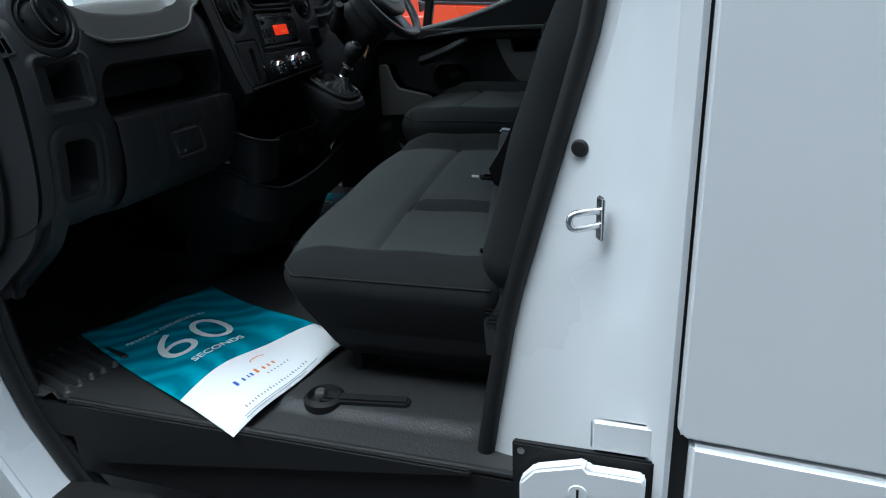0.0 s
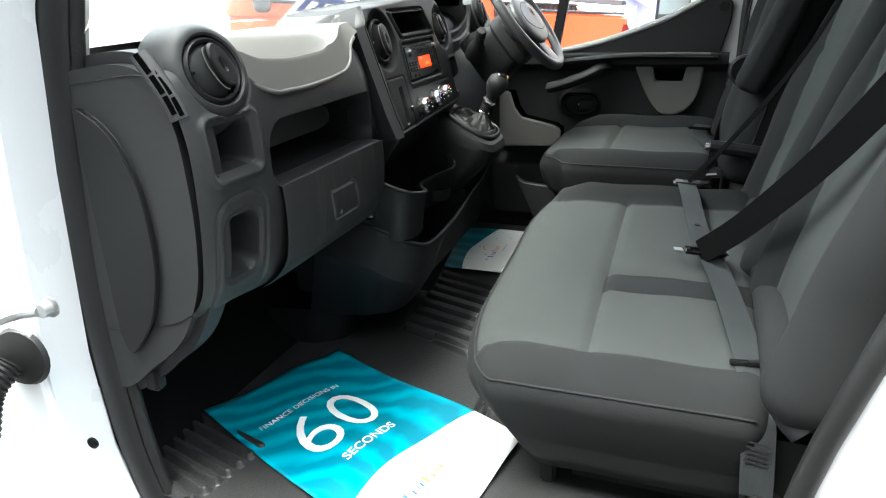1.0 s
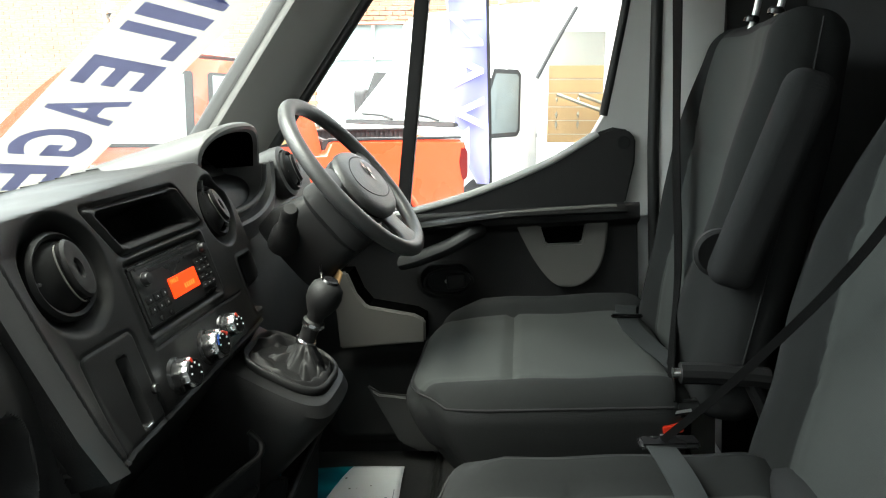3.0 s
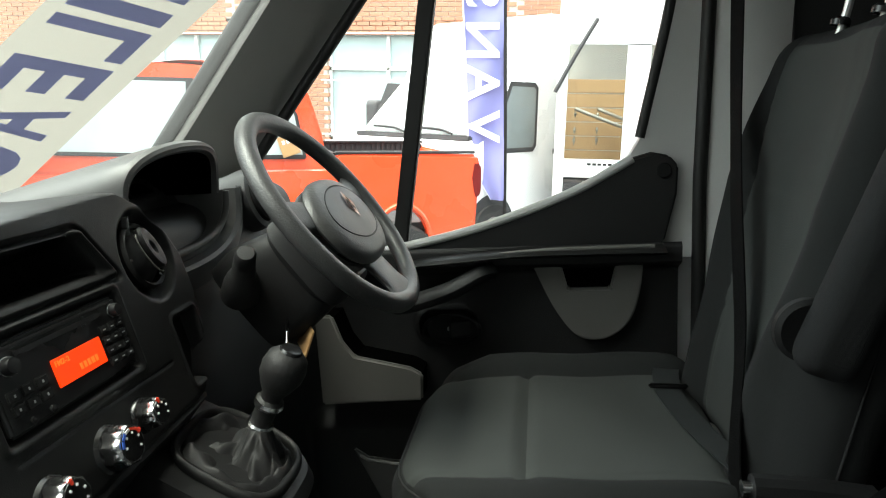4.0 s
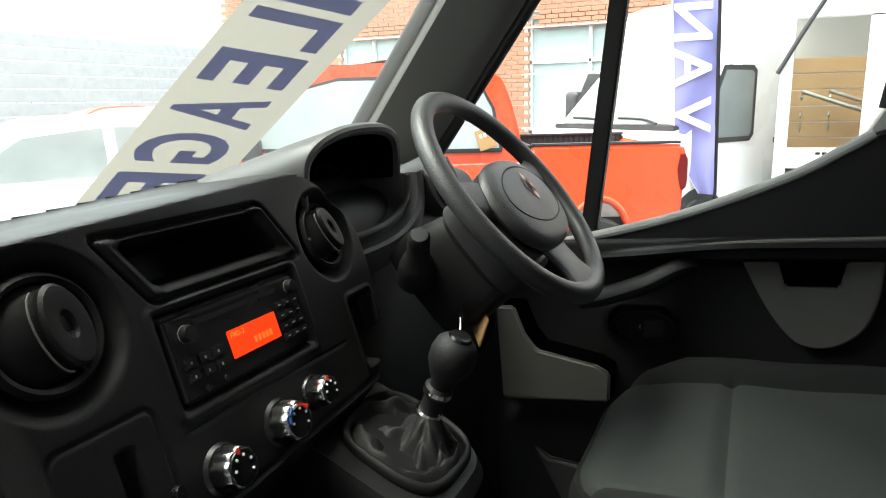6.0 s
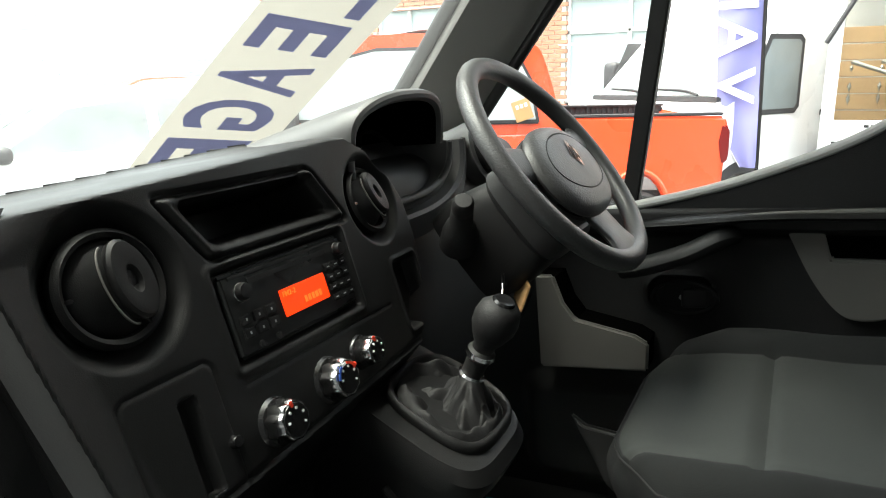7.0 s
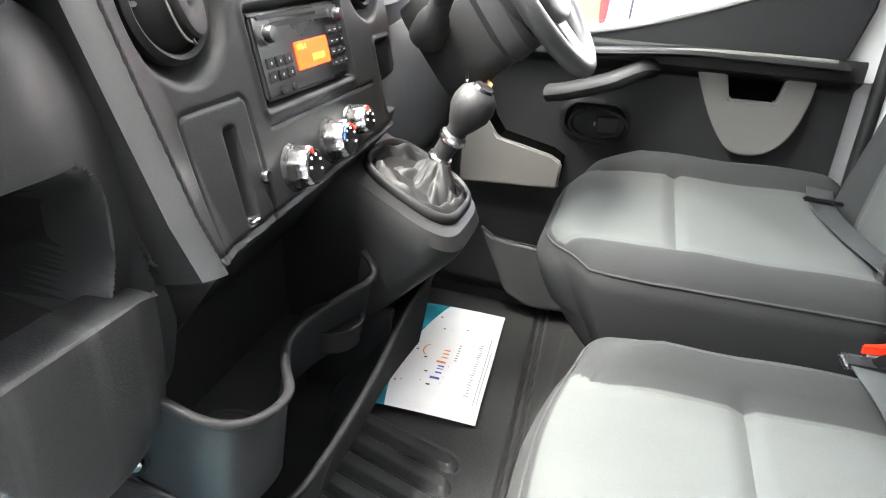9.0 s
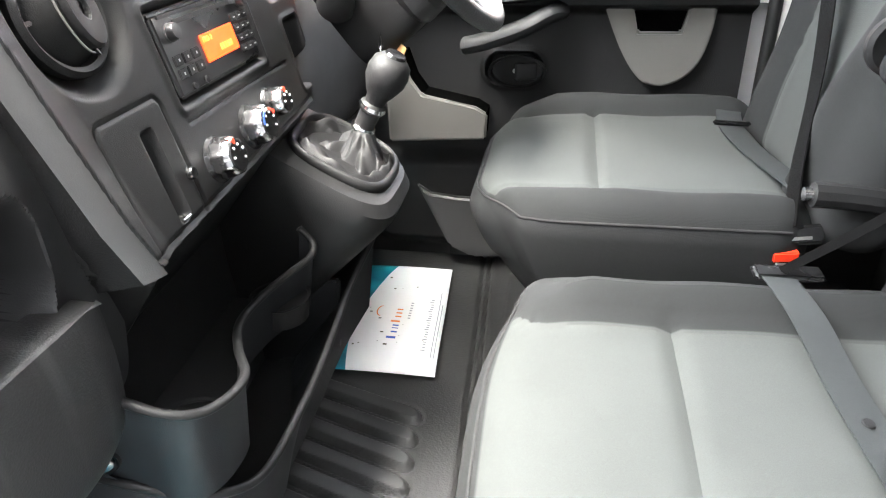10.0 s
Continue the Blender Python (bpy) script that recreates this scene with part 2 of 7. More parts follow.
def spline(pts, n=8, closed=False):
    """Catmull-Rom through the points."""
    q = [Vector(p) for p in pts]
    out, k = [], len(q)
    for i in range(k if closed else k - 1):
        a, b, c, d = (q[(i - 1) % k], q[i], q[(i + 1) % k], q[(i + 2) % k]) if closed else (q[max(i - 1, 0)], q[i], q[i + 1], q[min(i + 2, k - 1)])
        for j in range(n):
            t = j / n
            out.append(0.5 * (2 * b + (c - a) * t + (2 * a - 5 * b + 4 * c - d) * t * t + (3 * b - a - 3 * c + d) * t ** 3))
    return out if closed else out + [q[-1]]


def sweep(path, shape, closed=False, up=(0, 0, 1)):
    """A closed 2D shape carried along a path; shape is points or fn(i, n) that gives them."""
    bm, rings, n = bmesh.new(), [], len(path)
    for i, p in enumerate(path):
        a, b = (path[i - 1], path[(i + 1) % n]) if closed else (path[max(i - 1, 0)], path[min(i + 1, n - 1)])
        t = (b - a).normalized()
        s = t.cross(Vector(up)).normalized()
        u = s.cross(t)
        sh = shape(i, n) if callable(shape) else shape
        rings.append([bm.verts.new(p + s * x + u * y) for x, y in sh])
    k = len(rings[0])
    for p, q in list(zip(rings, rings[1:])) + ([(rings[-1], rings[0])] if closed else []):
        for i in range(k):
            bm.faces.new((p[i], p[(i + 1) % k], q[(i + 1) % k], q[i]))
    if not closed:
        bm.faces.new(rings[0][::-1]), bm.faces.new(rings[-1])
    bmesh.ops.recalc_face_normals(bm, faces=bm.faces)
    return bm


def ring(rx, ry=None, n=12):
    ry = ry or rx
    return [(rx * math.cos(2 * math.pi * i / n), ry * math.sin(2 * math.pi * i / n)) for i in range(n)]


def tube(pts, r, n=10, closed=False, smooth=6, up=(0, 0, 1)):
    return sweep(spline(pts, smooth, closed), ring(r, n=n), closed, up)


def strap(pts, width, thick=0.0022, up=(0, 0, 1), smooth=8):
    w, h = width / 2, thick / 2
    return sweep(spline(pts, smooth), [(-w, -h), (w, -h), (w, h), (-w, h)], False, up)


def loft(loops, caps=True):
    bm = bmesh.new()
    rings = [[bm.verts.new(p) for p in l] for l in loops]
    k = len(rings[0])
    for p, q in zip(rings, rings[1:]):
        for i in range(k):
            bm.faces.new((p[i], p[(i + 1) % k], q[(i + 1) % k], q[i]))
    if caps:
        bm.faces.new(rings[0][::-1]), bm.faces.new(rings[-1])
    bmesh.ops.recalc_face_normals(bm, faces=bm.faces)
    return bm


def sheet(grid, keep=None):
    """A mesh from an array of points (rows, columns, 3); keep: which points stay."""
    g = np.asarray(grid, float)
    a, b = g.shape[:2]
    i = np.arange(a * b).reshape(a, b)
    f = np.stack([i[:-1, :-1], i[1:, :-1], i[1:, 1:], i[:-1, 1:]], -1).reshape(-1, 4)
    if keep is not None:
        f = f[np.asarray(keep).reshape(-1)[f].all(1)]
    me = bpy.data.meshes.new("sheet")
    me.from_pydata(g.reshape(-1, 3).tolist(), [], f.tolist())
    me.update()
    return me


def rr(u, v, cu, cv, hu, hv, r):
    """Signed distance to a rounded rectangle."""
    a, b = np.abs(u - cu) - hu + r, np.abs(v - cv) - hv + r
    return np.hypot(np.maximum(a, 0), np.maximum(b, 0)) + np.minimum(np.maximum(a, b), 0) - r


def step(d, w):
    """1 inside, 0 outside of a signed distance, over the width w."""
    t = np.clip(0.5 - d / w, 0, 1)
    return t * t * (3 - 2 * t)


def groove(d, w):
    return np.exp(-(d / w) ** 2)


def relief(profile, y0, y1, nu, ny, fn, lining=None):
    """A panel with the profile of (x, z) points drawn along y, sunk by fn(y, z, x) along its normal; deeper than
    lining: second material, which paints cavity shade.
    """
    pr = np.array([(p.x, p.y) for p in spline([(x, z, 0) for x, z in profile], 10)])
    s = np.concatenate([[0], np.cumsum(np.hypot(*np.diff(pr, axis=0).T))])
    t = np.linspace(0, s[-1], nu)
    x, z = np.interp(t, s, pr[:, 0]), np.interp(t, s, pr[:, 1])
    tx, tz = np.gradient(x), np.gradient(z)
    l = np.hypot(tx, tz)
    nx, nz = -tz / l, tx / l
    y = np.linspace(y0, y1, ny)
    X, Y = np.meshgrid(x, y, indexing="ij")
    Z = np.repeat(z[:, None], ny, 1)
    d = fn(Y, Z, X)
    me = sheet(np.stack([X - nx[:, None] * d, Y, Z - nz[:, None] * d], -1))
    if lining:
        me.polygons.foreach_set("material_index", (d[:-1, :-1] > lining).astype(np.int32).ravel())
    return me


def pillow(c, size, r, fn=None, n=28, turn=None, mask=None, warp=None):
    """A rounded box with displaced faces: fn(local points, normals) gives the way out. mask(local points): the float attribute "panel"."""
    h = np.array(size) / 2
    bm = bmesh.new()
    bmesh.ops.create_cube(bm, size=2)
    bmesh.ops.subdivide_edges(bm, edges=bm.edges, cuts=n, use_grid_fill=True)
    p = np.array([v.co[:] for v in bm.verts])
    q = np.sign(p) * np.abs(p) ** 0.85 * h
    inner = np.clip(q, -(h - r), h - r)
    d = q - inner
    ln = np.maximum(np.linalg.norm(d, axis=1, keepdims=True), 1e-9)
    nrm = d / ln
    q = inner + nrm * r
    base = q.copy()
    if fn:
        q = q + nrm * fn(q, nrm)[:, None]
    if warp:
        q = warp(q)
    m = Matrix.Translation(c) @ (turn.to_4x4() if turn else Matrix())
    for v, a in zip(bm.verts, q):
        v.co = m @ Vector(a)
    if mask:
        lay = bm.verts.layers.float.new("panel")
        for v, a in zip(bm.verts, mask(base)):
            v[lay] = float(a)
    bmesh.ops.recalc_face_normals(bm, faces=bm.faces)
    return bm


def words(text, size, m, thick=0.0006, align="CENTER", mirror=False, bold=0.0):
    """Letters of the built-in font as a mesh at the pose m, in its x-y plane."""
    cu = bpy.data.curves.new("letters", "FONT")
    cu.body, cu.size, cu.extrude, cu.align_x, cu.align_y, cu.offset = text, size, thick, align, "CENTER", bold
    cu.resolution_u = 4
    ob = bpy.data.objects.new("letters", cu)
    scene.collection.objects.link(ob)
    me = bpy.data.meshes.new_from_object(ob.evaluated_get(bpy.context.evaluated_depsgraph_get()))
    bpy.data.objects.remove(ob)
    me.transform(m @ Matrix.Diagonal((-1 if mirror else 1, 1, 1, 1)))
    if mirror:
        me.flip_normals()
    return me


def facing(at, normal, up=(0, 0, 1)):
    """A pose whose z axis is normal and whose y axis is as near to up as may be."""
    z = Vector(normal).normalized()
    x = Vector(up).cross(z).normalized()
    return Matrix.Translation(at) @ Matrix((x, z.cross(x), z)).transposed().to_4x4()


# ---- the cab's shell ----
FLOOR = 0.59
YL, YR, YC = 0.72, 2.70, 1.71      # outer side planes and middle of the van


def wscreen(y, z):
    """x of the windscreen's curved pane."""
    return -1.60 + 0.33 * ((y - YC) / 0.80) ** 2 + (z - 1.40) / 1.18


def rib_distance(X, Y):
    """Distance to the nearest of the long smooth ribs between the footwells."""
    return np.minimum.reduce([rr(X, Y + 0.317 * (X + 0.785), -0.903 + 0.004 * k, 1.942 - 0.056 * k, 0.121, 0.0200, 0.0195) for k in range(8)])


def floor_bumps(X, Y):
    d = np.zeros_like(X)
    e = rib_distance(X, Y)
    d += 0.010 * step(e + 0.003, 0.010) - 0.004 * groove(e - 0.004, 0.004)
    d += 0.011 * step(rr(X, Y + 0.40 * (X + 0.75), -0.815, 1.510, 0.066, 0.013, 0.0125), 0.012)
    for k in range(7):                        # slanting ribs beside the passenger door
        u, v = (X + 1.17) * 0.966 - (Y - 0.825) * 0.26, (X + 1.17) * 0.26 + (Y - 0.825) * 0.966
        d += 0.014 * step(rr(u, v, 0.01 - 0.016 * k, 0.031 * k, 0.075 + 0.014 * k, 0.0095, 0.0092), 0.009)
    d -= 0.009 * groove(X + 0.686 + 0.058 * (Y - 1.785), 0.006) + 0.009 * groove(X + 0.667 + 0.060 * (Y - 1.785), 0.005)
    d += 0.004 * step(rr(X, Y, -0.62, 1.9, 0.035, 0.6, 0.01), 0.01)
    d += 0.012 * step(rr(X, Y, -0.35, 1.40, 0.25, 0.5, 0.05), 0.05)
    return d


floor = thing("floor", "black moulded rubber cab floor with raised ribs", "floor", (-0.5, 1.7, FLOOR), kind="structure")
gx, gy = np.meshgrid(np.linspace(-1.50, 0.16, 460), np.linspace(0.80, 2.62, 540), indexing="ij")
mat = sheet(np.stack([gx, gy, FLOOR + floor_bumps(gx, gy)], -1))
mat.polygons.foreach_set("material_index", (rib_distance(gx, gy)[:-1, :-1] < -0.004).astype(np.int32).ravel())
P("floor_mat", mat, [RUBBER, RIBRUBBER], floor)
# added matte black board; the footwell's shade is put into its colour
TOE_BLACK = material("matte_footwell_black", (0.008, 0.008, 0.0082), 1.0, vary=0.3, scale=9, bump=0.5, fine=500, spec=0.0)
P("toe_board", prism([(-1.24, FLOOR + 0.002), (-1.27, FLOOR + 0.020), (-1.36, FLOOR + 0.10), (-1.46, FLOOR + 0.26), (-1.498, FLOOR + 0.42), (-1.498, FLOOR + 0.002)], "y", 0.84, 2.60, 0.006), TOE_BLACK, floor, "added toe board coloured matte black for the footwell's shade")
P("floor_pan", box(-1.50, 0.16, 0.80, 2.66, FLOOR - 0.10, FLOOR - 0.012), SOFT, floor)

# step well below the passenger door
stepwell = thing("door_step", "black plastic step well below the open door", "step", (-0.55, 0.76, 0.36), kind="structure")
P("tread", box(-1.10, 0.02, 0.62, 0.80, 0.33, 0.37, 0.006), SOFT, stepwell)
P("riser", box(-1.06, 0.02, 0.792, 0.80, 0.40, FLOOR - 0.004, 0.003), SOFT, stepwell)
P("kick_plate", prism([(-1.02, 0.60), (-0.10, 0.60), (-0.10, 0.588), (-0.96, 0.45), (-1.0, 0.47)], "y", 0.778, 0.791, 0.004), SOFT, stepwell)
P("edge_strip", tube([(-1.05, 0.80, FLOOR + 0.002), (-0.5, 0.797, FLOOR + 0.004), (0.03, 0.80, FLOOR + 0.002)], 0.008), SOFT, stepwell)
for k in range(7):
    P("scuff_mark", box(-0.52 + 0.05 * k, -0.49 + 0.05 * k, 0.80, 0.806, FLOOR + 0.001, FLOOR + 0.004), SOFT, stepwell)

# bulkhead, roof and walls that close the cab
tagged(part("bulkhead", box(0.22, 0.26, YL + 0.03, YR - 0.03, 0.45, 2.30), BULK), "dark bulkhead lining behind the seats", "wall", kind="structure")
roof = thing("ceiling", "pale fabric headliner under the cab roof", "ceiling", (-0.2, YC, 2.26), kind="structure")
P("headliner", box(-0.86, 0.24, YL + 0.03, YR - 0.03, 2.20, 2.24, 0.01), HEADLINER, roof)
P("roof_skin", box(-0.93, 0.9, YL, YR, 2.25, 2.29, 0.02), WHITE, roof)
tagged(part("firewall", box(-1.60, -1.50, YL + 0.06, YR - 0.06, 0.45, 1.352), SOFT), "black firewall behind the dashboard", "wall", kind="structure")
tagged(part("floor_underside", box(-1.50, 0.9, YL + 0.10, YR - 0.02, 0.38, FLOOR - 0.12), SOFT), "dark underside of the cab floor", "floor", kind="structure")

# added wall, out of view, that blocks daylight through the passenger door
tagged(part("door_shade_wall", box(-9.0, 9.0, -1.50, -1.20, 0.0, 4.2), material("dull_grey_render", (0.08, 0.08, 0.079), 0.9, vary=0.15, scale=1.5)), "unseen plain dull grey wall added to block light at the open door", "wall", kind="structure")

# windscreen
ws = thing("window_1", "curved van windscreen with a slanted sticker strip", "window", (-1.3, YC, 1.40), kind="structure")
wy, wz = np.meshgrid(np.linspace(0.80, 2.50, 40), np.linspace(1.355, 2.25, 30), indexing="ij")
pane = P("pane", sheet(np.stack([wscreen(wy, wz), wy, wz], -1)), WGLASS, ws)
pane.visible_shadow = False
edge = [Vector((wscreen(y, 1.375) + 0.015, y, 1.375)) for y in np.linspace(0.84, 2.50, 24)]
P("lower_seal", sweep(edge, ring(0.016, 0.010)), SEAL, ws)

# bonnet and nose below the windscreen
hood_loops = []
for x, zt, ys in ((-1.62, 1.30, 0.84), (-1.78, 1.20, 0.83), (-2.0, 1.08, 0.78), (-2.12, 0.90, 0.74), (-2.15, 0.45, 0.70)):
    hood_loops.append([(x, YC - ys, 0.40), (x, YC - ys, zt - 0.10), (x, YC - ys * 0.8, zt), (x, YC + ys * 0.8, zt), (x, YC + ys, zt - 0.10), (x, YC + ys, 0.40)])
bonnet = thing("bonnet", "white van bonnet and nose below the windscreen", "bonnet", (-1.75, YC, 0.40), kind="structure")
P("nose", loft(hood_loops), WHITE, bonnet)
for yy in (1.15, 1.95):
    P("wiper", tube([(-1.66, yy - 0.25, 1.345), (-1.60, yy, 1.36), (wscreen(yy + 0.3, 1.42) - 0.03, yy + 0.33, 1.40)], 0.008), SOFT, bonnet)


# ---- the passenger side of the body ----
apost = thing("front_door_post", "white painted door post with hinge strap and grommet", "door post", (-1.25, 0.75, 0.45), kind="structure")
outer = [(-2.10, 0.16), (-0.90, 0.16), (-1.02, 0.26), (-1.12, 0.38), (-1.20, 0.53), (-1.245, 0.70), (-1.255, 0.9), (-1.225, 1.25), (-1.19, 1.50), (-1.10, 1.72), (-0.84, 2.05), (-0.60, 2.24), (-0.66, 2.29), (-0.95, 2.22), (-1.30, 1.80), (-1.46, 1.50), (-1.62, 1.34), (-2.10, 1.05)]
P("post_panel", prism(outer, "y", 0.69, 0.80, 0.012, 3), WHITE, apost)
P("pillar_lining", prism([(-1.24, 1.40), (-1.175, 1.40), (-1.085, 1.72), (-0.83, 2.05), (-0.62, 2.20), (-0.72, 2.22), (-0.98, 2.05), (-1.20, 1.74)], "y", 0.803, 0.86, 0.01), TRIM, apost)
seal_path = [(-0.88, 0.80, 0.17), (-1.0, 0.80, 0.27), (-1.10, 0.80, 0.39), (-1.18, 0.802, 0.55), (-1.222, 0.803, 0.72), (-1.232, 0.803, 1.0), (-1.205, 0.803, 1.3), (-1.17, 0.803, 1.50), (-1.07, 0.803, 1.74), (-0.80, 0.803, 2.07), (-0.55, 0.803, 2.22)]
P("door_seal", sweep(spline(seal_path, 8), ring(0.030, 0.016, 14), up=(0, 1, 0)), SEAL, apost, "black rubber door seal")
P("inner_seal", sweep(spline([(x + 0.035, y + 0.012, z) for x, y, z in seal_path], 8), ring(0.012, 0.012), up=(0, 1, 0)), SEAL, apost)
P("grommet", lathe([(0.0, 0.012), (0.03, 0.014), (0.05, 0.008), (0.055, 0.0), (0.0, -0.004)], facing((-1.29, 0.69, 0.945), (0.15, -1, 0.05)), 24), SEAL, apost, "black rubber cable grommet")
loom = spline([(-1.30, 0.675, 0.94), (-1.31, 0.63, 0.90), (-1.31, 0.60, 0.83), (-1.32, 0.57, 0.76)], 14)
P("cable_sleeve", sweep(loom, lambda i, n: ring(0.022 + 0.003 * (i % 2)), up=(0, 1, 0)), SEAL, apost, "corrugated black cable sleeve")
P("check_strap", tube([(-1.19, 0.668, 1.055), (-1.24, 0.655, 1.045), (-1.31, 0.60, 1.02), (-1.36, 0.54, 1.0)], 0.008), STEEL, apost, "steel door check strap")
P("strap_bolt", lathe([(0, 0.022), (0.012, 0.020), (0.014, 0.006), (0.018, 0.004), (0.018, 0), (0, 0)], facing((-1.185, 0.688, 1.056), (0, -1, 0)), 18), STEEL, apost)
P("drain_hole", lathe([(0, 0.001), (0.011, 0.001), (0.011, -0.002), (0, -0.002)], facing((-1.172, 0.688, 0.793), (0.1, -1, 0)), 20), GLOSS, apost)

# the open passenger door beyond the post
pdoor = thing("passenger_door", "open white van door with black inner panel", "van door", (-1.40, 0.50, 0.5))
pd = Matrix.Translation((-1.34, 0.62, 0)) @ Matrix.Rotation(radians(-102), 4, "Z")
bm = prism([(0.0, 0.45), (0.95, 0.45), (1.0, 0.8), (0.95, 1.25), (0.0, 1.25)], "y", -0.05, 0.0, 0.012)
bm.transform(pd)
P("door_skin", bm, WHITE, pdoor)
bm = prism([(0.03, 0.48), (0.9, 0.48), (0.93, 0.8), (0.88, 0.92), (0.03, 0.80)], "y", 0.0, 0.05, 0.015)
bm.transform(pd)
P("inner_panel", bm, SOFT, pdoor, "black grained inner panel")

# rear post of the passenger door and the side panel behind it
bpost = thing("rear_door_post", "white door post with striker, plug and fuel flap", "door post", (0.1, 0.76, 0.40), kind="structure")


loops = []
zs = np.linspace(0.36, 2.24, 48)
for z in zs:
    e = float(-0.052 + 0.150 * max((z - 0.48) / 0.92, 0) ** 1.1 - 0.30 * max((z - 1.75) / 0.5, 0) ** 2 - 0.045 * np.clip((1.35 - z) / 0.45, 0, 1))
    f = float(np.clip((z - 0.60) / 0.30, 0, 1))          # the pressed hollow fades out towards the sill
    w = 0.205 - e
    prof = [(e, 0.865), (e + 0.030, 0.862 - 0.004), (e + 0.30 * w, 0.848), (e + 0.48 * w, 0.832 - 0.015 * (1 - f)), (e + 0.64 * w, 0.803 - 0.02 * (1 - f)), (e + 0.78 * w, 0.768 - 0.01 * (1 - f)),
            (e + 0.90 * w, 0.736), (e + w, 0.715), (0.230, 0.706), (0.2385, 0.714), (0.2385, 0.80), (0.20, 0.90), (e + 0.02, 0.90)]
    loops.append([(x, y, z) for x, y in prof])
P("post_panel", loft(loops), WHITE, bpost)
sp2 = [(float(-0.06 + 0.150 * max((z - 0.48) / 0.92, 0) ** 1.1 - 0.30 * max((z - 1.75) / 0.5, 0) ** 2 - 0.045 * np.clip((1.35 - z) / 0.45, 0, 1)), 0.862, z) for z in np.linspace(0.44, 2.2, 26)]
P("door_seal", sweep([Vector(p) for p in sp2], ring(0.017, 0.016, 14), up=(0, 1, 0)), SEAL, bpost, "black rubber door seal")
plug = facing((0.0745, 0.8525, 1.186), (-0.2, -1, 0))
P("plug", lathe([(0, 0.006), (0.011, 0.005), (0.0135, 0.002), (0.014, 0), (0, -0.002)], plug, 24), SEAL, bpost, "round black rubber plug")
st = facing((0.116, 0.806, 1.090), (-0.85, -0.55, 0.0))
bm = obox(st @ pose(0, 0, 0.003), 0.022, 0.070, 0.006, 0.005, 3)
P("striker_plate", bm, CHROME, bpost, "zinc plated striker")
bar = [st @ Vector(p) for p in ((0.0, 0.012, 0.0), (0.0, 0.012, 0.048), (0.0, -0.010, 0.048), (0.0, -0.010, 0.0))]
P("striker_loop", sweep(spline(bar, 6), ring(0.0055), up=(0.3, 0.9, 0.1)), CHROME, bpost)
P("pressing", obox(facing((0.050, 0.8585, 1.02), (-0.2, -1, 0)), 0.045, 0.026, 0.006, 0.008, 3), WHITE, bpost)
P("post_cap", box(0.118, 0.214, 0.713, 0.725, 0.735, 0.795, 0.008, 3), WHITE, bpost)
P("flap_recess", box(-0.005, 0.215, 0.708, 0.722, 0.50, 0.735, 0.003), SOFT, bpost)
P("fuel_flap", prism([(0.012, 0.50), (0.012, 0.68), (0.035, 0.708), (0.10, 0.728), (0.112, 0.732), (0.12, 0.722), (0.20, 0.722), (0.205, 0.715), (0.205, 0.50)], "y", 0.680, 0.704, 0.006, 3), WHITE, bpost, "white fuel flap with lock")
P("flap_lock", lathe([(0, 0.002), (0.014, 0.002), (0.015, 0), (0, -0.001)], facing((0.105, 0.679, 0.68), (0, -1, 0)), 24), WHITE, bpost)
P("key_slot", box(0.103, 0.107, 0.6755, 0.678, 0.672, 0.688), GLOSS, bpost)
P("flap_screw", lathe([(0, 0.003), (0.006, 0.002), (0.006, 0), (0, 0)], facing((0.01, 0.707, 0.722), (0, -1, 0)), 14), STEEL, bpost)

side = thing("side_panel", "white van side panel with pressed edges and rust streaks", "van side", (0.9, 0.70, 0.40), kind="structure")
P("upper_panel", prism([(0.2430, 0.815), (0.2445, 0.800), (0.252, 0.790), (0.60, 0.772), (0.60, 2.25), (0.2430, 2.25)], "y", 0.700, 0.76, 0.008, 3), WHITE, side)
P("lower_panel", prism([(0.262, 0.40), (0.60, 0.40), (0.60, 0.767), (0.262, 0.785)], "y", 0.696, 0.76, 0.008, 3), WHITE, side)
P("rear_panel", box(0.606, 1.6, 0.700, 0.76, 0.40, 2.25, 0.008, 3), WHITE, side)
P("joint", box(0.225, 1.5, 0.722, 0.758, 0.40, 2.2), SEAL, side)
tagged(part("cargo_wall", box(0.30, 1.6, 0.78, YR - 0.02, 0.40, 2.24), SOFT), "closed cargo body behind the cab", "van body", kind="structure")


# ---- dashboard ----
dash = thing("dashboard", "dark grey moulded dashboard with vents, cubbies and a pale tray", "dashboard", (-1.1, 1.5, 0.85))
FRONT = [(-1.55, 1.36), (-1.30, 1.395), (-1.12, 1.425), (-1.02, 1.435), (-0.965, 1.415), (-0.94, 1.37), (-0.925, 1.30), (-0.925, 1.20), (-0.935, 1.10), (-0.955, 1.03), (-1.0, 0.985), (-1.10, 0.95), (-1.40, 0.90)]


TY = [0.868, 0.93, 0.965, 0.995, 1.10, 1.20, 1.27, 1.305, 1.325, 1.40]        # lower edge of the pale tray
TZF = [1.447, 1.425, 1.385, 1.358, 1.355, 1.360, 1.368, 1.385, 1.414, 1.434]


